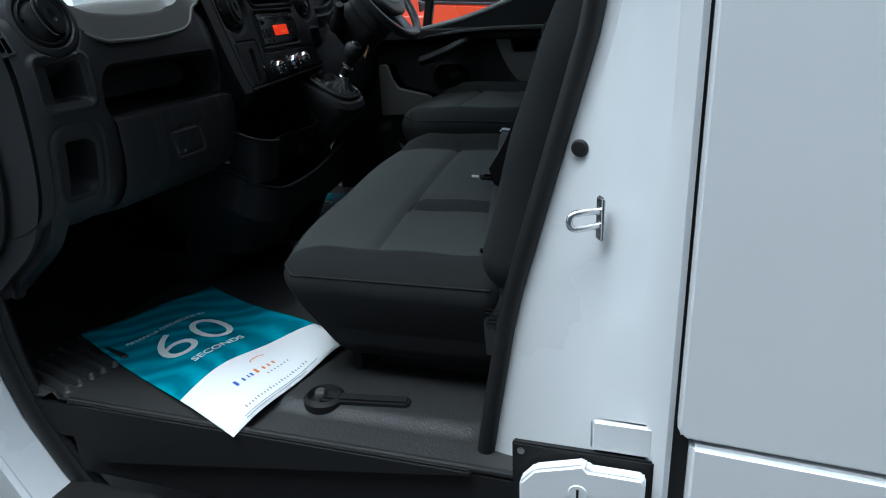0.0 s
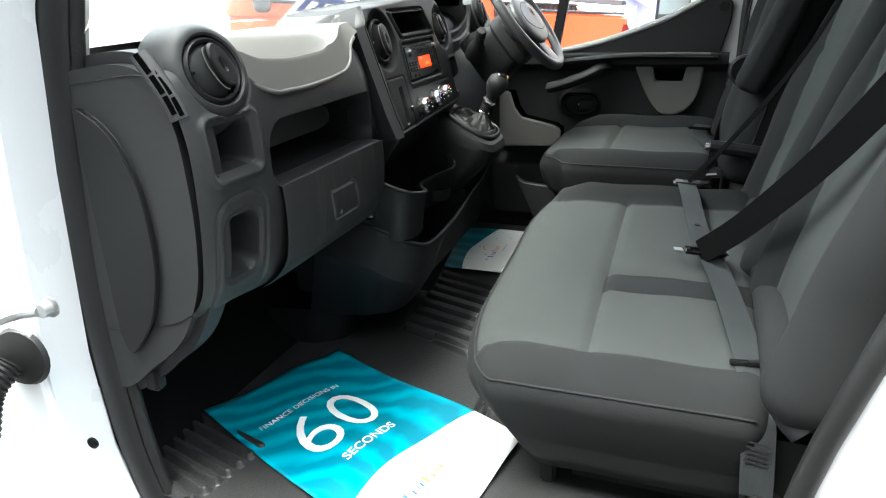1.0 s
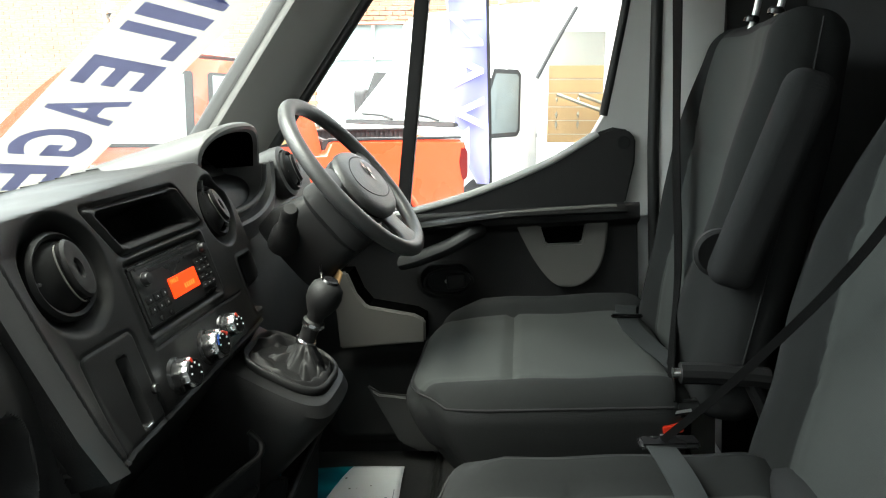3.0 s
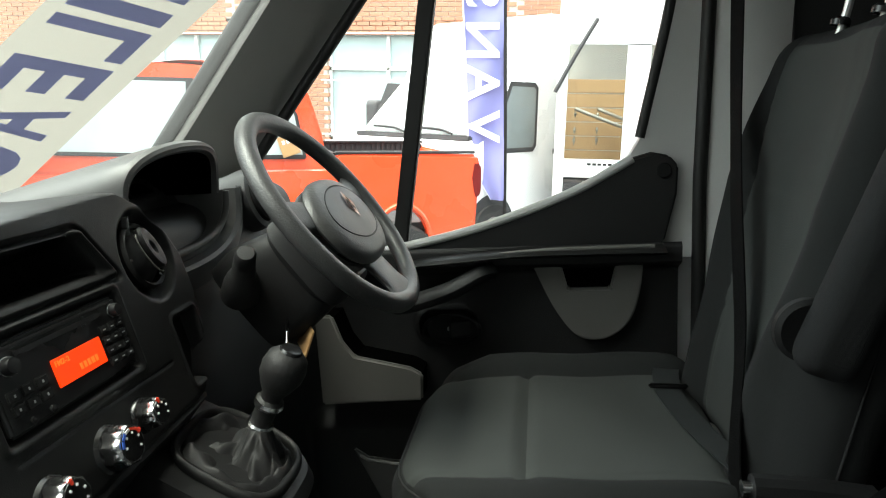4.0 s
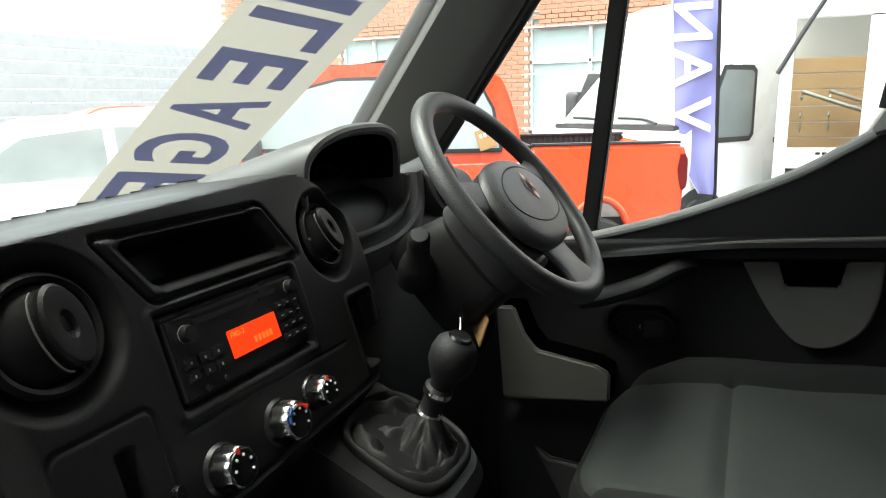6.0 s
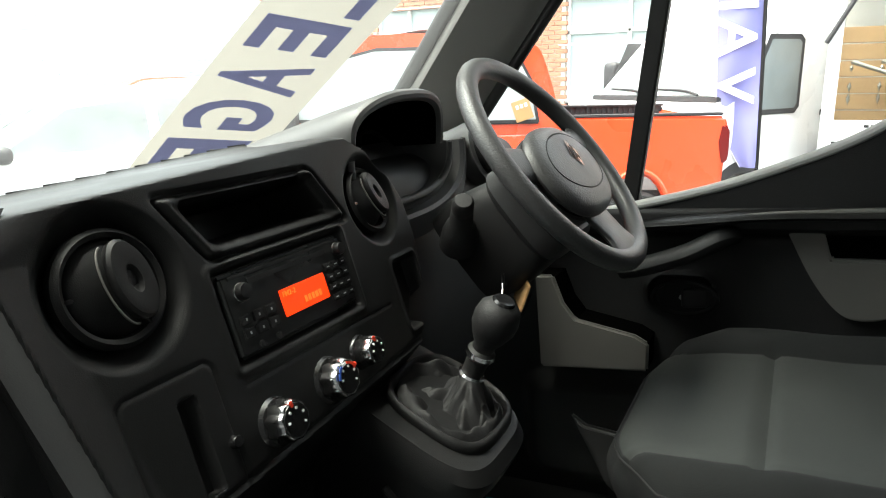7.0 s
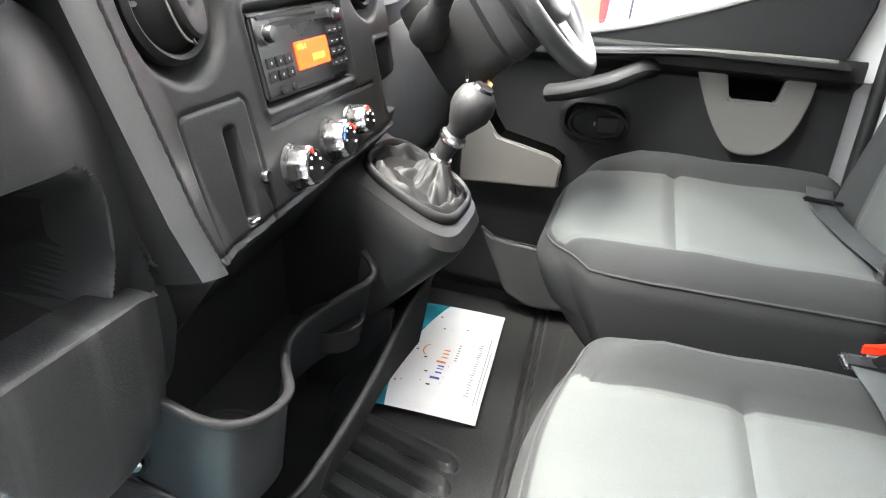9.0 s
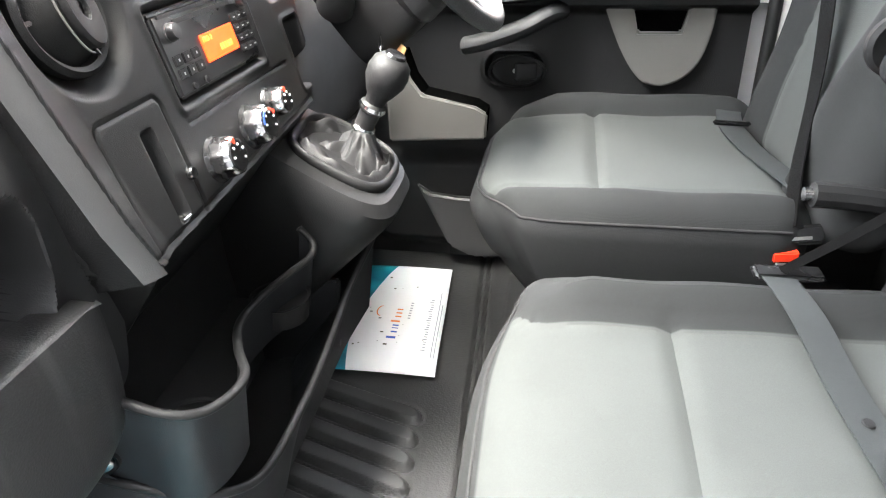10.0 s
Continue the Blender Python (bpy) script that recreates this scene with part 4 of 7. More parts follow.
u_step = [[(-0.984 + dx, *cup(k, hw, lo, 1.466, lf)) for k in KS] for dx, hw, lo, lf in ((-0.004, 0.151, 1.384, 0.98), (-0.016, 0.166, 1.377, 0.90), (-0.020, 0.186, 1.369, 0.80))]
P("bezel_step", sheet(u_step), DASH, binnacle)
u_trim = [[(-0.984 + dx, *cup(k, hw, lo, 1.466, lf)) for k in KS] for dx, hw, lo, lf in ((-0.020, 0.184, 1.370, 0.80), (-0.004, 0.192, 1.366, 0.76), (0.000, 0.204, 1.360, 0.70), (-0.006, 0.216, 1.352, 0.64), (-0.012, 0.236, 1.325, 0.56), (-0.030, 0.250, 1.290, 0.50))]
P("outer_trim", sheet(u_trim), DASH, binnacle, "grey outer trim round the dials")
P("warning_light", box(-1.052, -1.049, 2.098, 2.116, 1.402, 1.411), glow("dim_red_light", (0.8, 0.05, 0.01), 0.12), binnacle, "dim red warning light")
vent(facing((-0.985, 2.36, 1.435), (0.95, 0.05, 0.25)), 0.040, 10, dash)
P("vent_pod", lathe([(0.055, -0.10), (0.062, -0.02), (0.060, 0.0), (0.050, 0.004), (0.048, -0.02)], facing((-0.99, 2.36, 1.435), (0.95, 0.05, 0.25)), 36), DASH, dash)

# ---- steering wheel and column ----
wheel = thing("steering_wheel", "grey grained steering wheel with airbag boss", "steering wheel", (-0.77, 2.145, 1.425))
wt = facing((-0.775, 2.147, 1.432), (0.80, 0.0, 0.60))


def rim_shape(i, n):
    return ring(0.0165, 0.0150, 14)


R0 = 0.182
circ = [wt @ Vector((R0 * math.cos(a), R0 * math.sin(a), 0)) for a in np.linspace(0, 2 * math.pi, 72, endpoint=False)]
P("rim", sweep(circ, rim_shape, True, up=(0.80, 0, 0.60)), RIM, wheel)


def pad(a, f, z, cy=-0.024, hx=0.118, hy=0.080):
    """A point of the airbag cover's rounded outline, scaled by f."""
    c, d = math.cos(a), math.sin(a)
    return wt @ Vector((f * hx * math.copysign(abs(c) ** 0.85, c), cy + f * hy * math.copysign(abs(d) ** 0.9, d), z))


TURN = np.linspace(0, 2 * math.pi, 56, endpoint=False)
P("airbag_boss", loft([[pad(a, f, z) for a in TURN] for f, z in ((0.98, 0.0), (1.0, 0.004), (0.985, 0.009), (0.93, 0.015), (0.80, 0.0205), (0.60, 0.0245), (0.35, 0.0265), (0.10, 0.027))]), RIM, wheel, "rounded airbag boss")
P("boss_gap", loft([[pad(a, f, z) for a in TURN] for f, z in ((0.90, -0.012), (0.92, 0.002))], False), GLOSS, wheel)
P("boss_base", loft([[pad(a, f, z) for a in TURN] for f, z in ((0.62, -0.060), (0.86, -0.040), (0.96, -0.018), (0.97, -0.010), (0.94, -0.008))]), RIM, wheel)
def dome(x, y):
    """A point on the airbag cover."""
    f = math.hypot(x / 0.118, (y + 0.024) / 0.080)
    return wt @ Vector((x, y, float(np.interp(f, [0, 0.10, 0.35, 0.60, 0.80, 0.93], [0.027, 0.027, 0.0265, 0.0245, 0.0205, 0.015]))))


P("boss_groove", sweep([dome(0.090 * math.cos(a), -0.018 + 0.050 * math.sin(a)) for a in np.linspace(0, 2 * math.pi, 60, endpoint=False)], ring(0.0014, 0.0012), True), SOFT, wheel, "dark seam of the airbag cover")
for sx in (-1, 1):
    loops = []
    for r, h, cy in ((0.085, 0.036, 0.000), (0.120, 0.030, 0.012), (0.150, 0.026, 0.020), (R0 - 0.004, 0.032, 0.026)):
        loops.append([wt @ Vector((sx * r, cy + h * math.cos(a), -0.004 + 0.009 * math.sin(a))) for a in np.linspace(0, 2 * math.pi, 16, endpoint=False)])
    P("spoke", loft(loops), RIM, wheel)
loops = []
for y, h, z in ((-0.075, 0.052, -0.006), (-0.110, 0.044, -0.004), (-0.140, 0.042, -0.001), (-0.158, 0.050, 0.001), (-0.176, 0.066, 0.0)):
    loops.append([wt @ Vector((h * math.cos(a), y, z + 0.009 * math.sin(a))) for a in np.linspace(0, 2 * math.pi, 20, endpoint=False)])
P("spoke", loft(loops), RIM, wheel)
for s, z in ((1, 0.0), (0.62, 0.0016), (0.30, 0.003)):
    bm = bmesh.new()
    bm.faces.new([bm.verts.new(wt @ Vector((x * s, y * s - 0.008, 0.0285 + z))) for x, y in ((0, 0.026), (0.0165, 0), (0, -0.026), (-0.0165, 0))])
    bmesh.ops.solidify(bm, geom=bm.faces[:], thickness=-0.0025)
    P("badge", bm, GLOSS if s == 0.62 else CHROME, wheel, "plain chrome lozenge badge" if s == 1 else "")
column = thing("steering_column", "dark steering column shroud with stalks and ignition", "steering column", (-0.90, 2.10, 1.25))
loops = []
for t, h, w, dz in ((0, 0.085, 0.075, 0.0), (0.25, 0.090, 0.085, -0.002), (0.6, 0.080, 0.085, -0.008), (1.0, 0.060, 0.070, -0.010), (1.08, 0.035, 0.05, -0.010)):
    c = wt @ Vector((0, -0.030 + dz, -0.20 + 0.165 * t))
    X, Y = wt.to_3x3() @ Vector((1, 0, 0)), wt.to_3x3() @ Vector((0, 1, 0))
    loops.append([c + X * (w * math.copysign(abs(math.cos(a)) ** 0.4, math.cos(a))) + Y * (h * math.copysign(abs(math.sin(a)) ** 0.4, math.sin(a))) for a in np.linspace(0, 2 * math.pi, 32, endpoint=False)])
P("shroud", loft(loops), DASH2, column)
loops = []
for d, w, h in ((-0.090, 0.082, 0.074), (-0.078, 0.092, 0.084), (-0.048, 0.094, 0.080), (-0.036, 0.086, 0.070)):
    loops.append([wt @ Vector((w * math.copysign(abs(math.cos(a)) ** 0.5, math.cos(a)), -0.036 + h * math.copysign(abs(math.sin(a)) ** 0.5, math.sin(a)), d)) for a in np.linspace(0, 2 * math.pi, 36, endpoint=False)])
P("collar", loft(loops), LOWER, column, "dark collar behind the wheel")
sm = facing((-0.900, 2.050, 1.335), (0.037, -0.052, 0.061))
sk = P("stalk", lathe([(0.030, -0.02), (0.027, 0.010), (0.023, 0.026), (0.0175, 0.034), (0.0165, 0.060), (0.0145, 0.063), (0.0145, 0.066), (0.0160, 0.068), (0.0155, 0.086), (0.012, 0.091), (0, 0.092)], sm, 26), SOFT, column, "black control stalk")
sm2 = facing(wt @ Vector((0.085, 0.010, -0.11)), wt.to_3x3() @ Vector((0.95, 0.05, 0.25)))
P("stalk", lathe([(0.022, -0.01), (0.018, 0.02), (0.010, 0.05), (0.011, 0.11), (0, 0.112)], sm2, 20), SOFT, column)
keys = thing("ignition_keys", "bunch of keys with brown card tags in the ignition", "keys", (-0.835, 2.03, 1.235))
P("key_ring", tube([(-0.838, 2.025, 1.262), (-0.835, 2.012, 1.245), (-0.838, 2.005, 1.225), (-0.842, 2.015, 1.205), (-0.84, 2.03, 1.22)], 0.0018), CHROME, keys)
P("tag", obox(pose(-0.822, 2.060, 1.240, 10, 20, 35), 0.003, 0.055, 0.045, 0.001), TAG, keys, "brown card key tag")
P("tag", obox(pose(-0.832, 2.080, 1.272, -6, 8, 40), 0.003, 0.050, 0.045, 0.001), TAG, keys)
P("key_head", obox(pose(-0.845, 2.045, 1.27, 0, 0, 30), 0.008, 0.03, 0.035, 0.004), GLOSS, keys)

keys.location.y += 0.03

# ---- console and gear lever ----
console = thing("centre_console", "dark plastic console with cup holders and a deep bin", "console", (-0.92, 1.58, 0.74))
rim_pts = spline([(-1.10, 1.405, 1.0), (-0.955, 1.412, 0.965), (-0.915, 1.430, 0.938), (-0.880, 1.456, 0.918), (-0.860, 1.50, 0.903), (-0.857, 1.58, 0.900), (-0.858, 1.68, 0.904), (-0.860, 1.77, 0.916), (-0.862, 1.86, 0.935), (-0.845, 1.94, 0.975), (-0.815, 1.965, 1.05), (-0.795, 1.955, 1.09)], 6)
mid, foot = [], []
for p in rim_pts:
    k = min(max((p.y - 1.60) / 0.25, 0), 1)
    mid.append((p.x - 0.015 - 0.09 * k, p.y - 0.035 * (1 - k) - 0.03 * k, p.z - 0.095 - 0.05 * k))
    foot.append((p.x - 0.085 - 0.10 * k, p.y + 0.02 * (1 - k) - 0.05 * k, 0.705 + 0.07 * k))
base_l = [(x - 0.14, y, z - 0.012) for x, y, z in foot]
P("bin_body", sheet([[p[:] for p in rim_pts], mid, foot, base_l, [(x - 0.03, y, 0.595) for x, y, z in base_l]]), CONSOLE, console, "dark blue-grey bin front")
P("bin_rim", sweep(rim_pts, ring(0.0055)), DASH2, console)
hollow = rim_pts[:-10]
well = [[(p.x - 0.006, p.y, p.z - 0.003) for p in hollow]]
for dx, low_z in ((0.030, 0.790), (0.16, 0.785)):
    well.append([(p.x - dx, p.y, low_z + 0.6 * max(p.z - 0.93, 0)) for p in hollow])
well.append([(p.x - 0.17, p.y, 1.09) for p in hollow])
P("bin_hollow", sheet(well), SOFT, console)
P("partition", prism([(-0.875, 0.95), (-0.880, 0.87), (-0.887, 0.82), (-1.0, 0.60), (-1.2, 0.60), (-1.2, 0.95)], "y", 1.842, 1.856, 0.003), CONSOLE, console)
P("back_wall", box(-1.24, -1.05, 1.45, 1.90, 0.74, 1.19, 0.01), CONSOLE, console)
wave = spline([(-1.02, 1.402, 1.100), (-0.937, 1.405, 1.086), (-0.895, 1.408, 1.072), (-0.868, 1.425, 1.060), (-0.856, 1.462, 1.050), (-0.860, 1.505, 1.043), (-0.892, 1.555, 1.036), (-0.916, 1.61, 1.031), (-0.913, 1.675, 1.030), (-0.897, 1.73, 1.032), (-0.882, 1.770, 1.036), (-0.886, 1.790, 1.048), (-0.902, 1.788, 1.070)], 6)
low = [Vector((p.x - 0.018, p.y + (0.012 if p.y < 1.5 else 0), 0.935 + 0.02 * (p.y - 1.43))) for p in wave]
P("cup_wall", sheet([[p[:] for p in wave], [p[:] for p in low]]), CONSOLE, console)
P("cup_rim", sweep(wave, ring(0.0055, 0.005)), DASH2, console)
P("cup_floor", sheet([[p[:] for p in low], [(-1.06, p.y, p.z) for p in low]]), SOFT, console)
for cy in (1.480, 1.735):
    P("cup_ring", lathe([(0.040, 0.0), (0.043, 0.004), (0.039, 0.003), (0.037, -0.03), (0.0, -0.032)], pose(-0.922, cy, 0.985), 30), DASH2, console)
P("side_wall", sheet([[(-1.02, 1.402, 1.100), (-0.985, 1.402, 1.00), (-0.96, 1.412, 0.965)], [(-1.20, 1.40, 1.10), (-1.20, 1.40, 1.0), (-1.20, 1.41, 0.90)]]), CONSOLE, console)
for x, y, z in ((-0.966, 1.404, 1.005), (-1.073, 1.424, 0.890)):
    sc = P("screw", lathe([(0, 0.003), (0.005, 0.003), (0.0085, 0.002), (0.0095, -0.002), (0, -0.002)], facing((x, y - 0.004, z), (0.45, -0.89, 0)), 18), GLOSS, console, "recessed dark screw")
    P("screw_ring", lathe([(0.0115, -0.002), (0.0135, 0.001), (0.0155, -0.002)], facing((x, y - 0.004, z), (0.45, -0.89, 0)), 20, True), DASH2, sc)
gear = thing("gear_lever", "black gear lever with leatherette gaiter on its housing", "gear lever", (-0.87, 1.84, 0.95))
hs = []
for z, x0, x1, y0, y1, sl in ((0.80, -1.20, -1.04, 1.78, 1.86, 0), (0.90, -1.16, -0.96, 1.77, 1.88, 0), (0.98, -1.10, -0.875, 1.76, 1.905, 0.1), (1.05, -1.05, -0.815, 1.752, 1.93, 0.25), (1.10, -1.02, -0.785, 1.748, 1.945, 0.42), (1.130, -1.0, -0.776, 1.748, 1.95, 0.52), (1.148, -0.99, -0.783, 1.755, 1.945, 0.55), (1.150, -0.97, -0.80, 1.77, 1.93, 0.55)):
    cx, cy, hx, hy = (x0 + x1) / 2, (y0 + y1) / 2, (x1 - x0) / 2, (y1 - y0) / 2
    lp = []
    for a in np.linspace(0, 2 * math.pi, 40, endpoint=False):
        x = cx + hx * math.copysign(abs(math.cos(a)) ** 0.5, math.cos(a))
        lp.append((x, cy + hy * math.copysign(abs(math.sin(a)) ** 0.5, math.sin(a)), z - sl * (x + 0.86)))
    hs.append(lp)
P("housing", loft(hs), DASH2, gear)
gb = Vector((-0.862, 1.862, 1.153))
gt = Vector((-0.826, 1.888, 1.212))
neck = Vector((-0.842, 1.886, 1.184))
loops = []
for t in np.linspace(0, 1, 44):
    k = t ** 1.15
    r = 0.0135 + 0.0535 * (1 - t) ** 0.9
    lift = 0.010 * math.sin(math.pi * min(t / 0.30, 1)) - 0.008 * math.exp(-((t - 0.45) / 0.16) ** 2) + 0.031 * max((t - 0.52) / 0.48, 0) ** 2.0
    amp = 0.0100 * math.sin(math.pi * min(t * 1.02, 1)) ** 0.8
    row = []
    for a in np.linspace(0, 2 * math.pi, 120, endpoint=False):
        fold = math.sin(3 * a + 5.5 * t + 0.6 * math.sin(2 * a)) + 0.55 * math.sin(7 * a - 8 * t + 1.3 * math.sin(a + 3)) + 0.30 * math.sin(13 * a + 15 * t)
        push = 0.5 * math.cos(4 * a - 6 * t) + 0.4 * math.cos(9 * a + 9 * t)
        q = r + 0.55 * amp * push
        x, y = q * math.cos(a), 1.14 * q * math.sin(a)
        row.append((gb.x + (neck.x - gb.x) * k + x, gb.y + (neck.y - gb.y) * k + y, gb.z - 0.55 * x * (1 - k) + lift + amp * fold))
    loops.append(row)
P("gaiter", loft(loops, False), LEATHER, gear, "creased black leatherette gaiter")
P("gaiter_frame", sweep([gb + Vector((0.066 * math.copysign(abs(math.cos(a)) ** 0.6, math.cos(a)), 0.076 * math.copysign(abs(math.sin(a)) ** 0.6, math.sin(a)), 0.002 - 0.55 * 0.066 * math.copysign(abs(math.cos(a)) ** 0.6, math.cos(a)))) for a in np.linspace(0, 2 * math.pi, 48, endpoint=False)], ring(0.006, 0.009), True), DASH2, gear)
ax = (Vector((-0.780, 1.884, 1.297)) - gt).normalized()
km = facing(gt, ax, (0, 1, 0)) @ Matrix.Diagonal((1.12, 1.12, 1.02, 1))
P("knob", lathe([(0.013, -0.03), (0.014, 0.0), (0.017, 0.004), (0.017, 0.010), (0.0135, 0.014), (0.014, 0.022), (0.020, 0.034), (0.0265, 0.050), (0.0275, 0.064), (0.0245, 0.078), (0.015, 0.088), (0, 0.091)], km, 32), LEATHER, gear, "rounded gear knob")
P("shaft", lathe([(0.0125, -0.045), (0.0125, 0.004)], km, 24), SOFT, gear)
P("gaiter_ring", lathe([(0.0130, -0.036), (0.0165, -0.034), (0.0170, -0.029), (0.0150, -0.026), (0.0130, -0.026)], km, 28), CHROME, gear)
P("collar", lathe([(0.0175, 0.001), (0.019, 0.005), (0.0175, 0.010), (0.0165, 0.005)], km, 28, True), CHROME, gear)
P("shift_plate", lathe([(0, 0.0945), (0.012, 0.0925), (0.014, 0.089), (0.012, 0.086)], km, 24), GLOSS, gear)


gear.location += Vector((0.002, 0.040, -0.014))


# ---- seats ----
def cushion(parent, c, size, seam, label, drop, split=None, corner=0.085, tuck=0.13, near=0.080, turn=Matrix.Identity(3), far=0.090):
    """A seat cushion: pale middle, raised dark bolsters, a cross seam, piping along the widest line."""
    hx, hy, hz = size[0] / 2, size[1] / 2, size[2] / 2

    def edge(q):
        """Across the pale middle's border; it widens towards the front."""
        fr = np.clip((-q[:, 0] / hx - 0.70) / 0.30, 0, 1)
        return np.abs(q[:, 1]) - (hy - np.where(q[:, 1] > 0, far, near) + np.where(q[:, 1] > 0, far * 0.6, 0.5 * near) * fr ** 2)

    def swell(q, n):
        top = np.clip(n[:, 2], 0, 1)
        x, y = q[:, 0], q[:, 1]
        e = edge(q)
        fade = np.clip((x / hx + 1.0) / 0.5, 0, 1)
        d = top * (0.008 * np.cos(np.clip(y / hy, -1, 1) * math.pi / 2) - 0.010 * groove(x - seam, 0.009) * (e < 0.01))
        d += top * fade * (np.where(y > 0, 0.036, 0.016) * np.exp(-((e - np.where(y > 0, 0.4 * far, 0.022)) / 0.030) ** 2)) - top * 0.006 * groove(e, 0.007)
        if split:
            d -= 0.006 * top * (groove(y - split - 0.035, 0.008) + groove(y - split + 0.035, 0.008)) * (x > seam)
        d += 0.016 * np.clip(-n[:, 0], 0, 1) * np.cos(np.clip(q[:, 2] / hz, -1, 1) * 1.3)
        d += 0.014 * np.clip(np.abs(n[:, 1]), 0, 1) * np.cos(np.clip((q[:, 2] - hz + drop) / hz, -1, 1) * 1.5)
        return d + 0.0018 * np.sin(31 * x + 17 * y) * top + 0.0015 * np.sin(23 * x + 9 * q[:, 2]) * np.abs(n[:, 1])

    def tucked(q):
        """Front and sides draw in below the piping, the front corners and the front edge round off."""
        k = np.clip((hz - drop - q[:, 2]) / (2 * hz - drop), 0, 1) ** 1.4
        fr = np.clip(-q[:, 0] / hx, 0, 1)
        q[:, 0] += tuck * k * fr + corner * fr ** 3 * np.clip(np.abs(q[:, 1]) / hy - 0.45, 0, 1) ** 2 / 0.3
        q[:, 1] *= (1 - 0.05 * k) * (1 - (0.036 if hy < 0.3 else 0.008) / hy * np.clip((fr - 0.35) / 0.65, 0, 1) ** 2.2)
        q[:, 2] -= 0.022 * np.clip(-q[:, 0] / hx - 0.50, 0, 1) ** 2 / 0.25 * (q[:, 2] > 0)
        return q

    def pale(q):
        d = np.maximum(edge(q), (hz - drop + 0.018) - q[:, 2])
        if split:
            d = np.maximum(d, np.minimum(0.036 - np.abs(q[:, 1] - split), q[:, 0] - seam))
        return -d
    P("cushion", pillow(c, size, 0.060, swell, 60, turn, pale, tucked), CLOTH2, parent, label)
    # the piping runs on the same skin
    r, turns = 0.060, []
    turns += [(x, -1, 0.0) for x in np.linspace(hx - 0.04, -hx + r, 9)[:-1]] + [(-hx + r, -1, a) for a in np.linspace(0, math.pi / 2, 8)]
    turns += [(-hx + r, y, None) for y in np.linspace(-hy + r, hy - r, 12)[1:-1]]
    turns += [(-hx + r, 1, a) for a in np.linspace(math.pi / 2, 0, 8)] + [(x, 1, 0.0) for x in np.linspace(-hx + r, hx - 0.04, 9)[1:]]
    base, nrm = [], []
    for x, s, a in turns:
        ang = math.pi / 2 if a is None else a
        dr = drop - 0.012 * math.sin(ang)
        nz = max(r - dr, 0) / r
        nh = math.sqrt(1 - nz * nz)
        side = 0.0 if a is None else s
        nv = np.array([-nh * math.sin(ang), side * nh * math.cos(ang), nz])
        inner = np.array([x, s if a is None else s * (hy - r), hz - max(dr, r)])
        base.append(inner + nv * r), nrm.append(nv)
    base, nrm = np.array(base), np.array(nrm)
    q = tucked(base + nrm * (swell(base, nrm) + 0.0008)[:, None])
    P("piping", sweep([Vector(c) + turn @ Vector(p) for p in q], ring(0.0023, n=8)), PIPE, parent)
    return None


def backrest(parent, y0, y1, xb, zb, zt, lean, bolster=0.05, waist=0.36, border=0.14):
    """A high backrest with dark side bolsters, a pale middle and a narrower head part."""
    hy, hz, hx = (y1 - y0) / 2, (zt - zb) / 2, 0.062
    turn = Matrix.Rotation(radians(lean), 3, "Y")
    c = Vector((xb, (y0 + y1) / 2, zb)) + turn @ Vector((0.03, 0, hz))

    def narrow(z):
        return 1 - waist * np.clip((z / hz - 0.15) / 0.75, 0, 1) ** 1.3

    def side_width(z):
        """The bolsters are broad below and thin out towards the head."""
        return 1.20 - 0.65 * np.clip((z / hz + 0.45) / 1.2, 0, 1)

    def swell(q, n):
        f = np.clip(-n[:, 0], 0, 1)
        y, z = q[:, 1], q[:, 2]
        e = np.abs(y) - (hy - border * side_width(z))
        bol = bolster * np.exp(-((e - 0.055) / 0.045) ** 2) * np.clip(1.25 - np.clip(z / hz, 0, 1) * 1.0, 0, 1)
        return f * (bol - 0.006 * groove(e, 0.007) - 0.007 * groove(z - hz * 0.30, 0.007) * (e < 0.02) + 0.010 * np.exp(-((z / hz + 0.45) / 0.3) ** 2) * np.exp(-(y / (hy * 0.6)) ** 4) - 0.010 * (e < 0) * np.cos(np.clip(y / (hy - border), -1, 1) * 1.57)) + 0.0015 * np.sin(27 * z + 12 * y)

    def shoulders(q):
        q[:, 1] *= narrow(q[:, 2])
        return q

    def pale(q):
        return -np.maximum.reduce([np.abs(q[:, 1]) - (hy - border * side_width(q[:, 2])), q[:, 2] - hz + 0.03, q[:, 0]])
    P("backrest", pillow(c, (2 * hx, 2 * hy, 2 * hz), 0.055, swell, 56, turn, pale, shoulders), CLOTH2, parent, "high cloth backrest with dark bolsters")
    for sgn in (-1, 1):
        pts = []
        for k in np.linspace(-0.75, 0.95, 9):
            y = sgn * (hy + 0.002) * float(narrow(np.array(k * hz)))
            pts.append(c + turn @ Vector((-0.004, y, k * hz)))
        P("side_seam", tube(pts, 0.0018, 6, up=(1, 0, 0)), PIPE, parent)


bench = thing("passenger_bench", "double grey cloth passenger bench with dark bolsters", "seat", (-0.35, 1.40, FLOOR))
BC, BS = (-0.352, 1.436, 0.815), (0.56, 0.905, 0.250)
SLOPE = Matrix.Rotation(radians(0.9), 3, "Z") @ Matrix.Rotation(radians(5.4), 3, "X")          # the worn bench sinks towards the door
cushion(bench, BC, BS, -0.036, "two-tone grey cloth bench cushion", 0.030, -0.105, 0.06, turn=SLOPE, far=0.125)
backrest(bench, 0.905, 1.372, -0.052, 0.90, 1.62, 14, 0.040, 0.30, 0.085)
backrest(bench, 1.378, 1.885, -0.064, 0.90, 1.62, 14, 0.040, 0.30, 0.095)
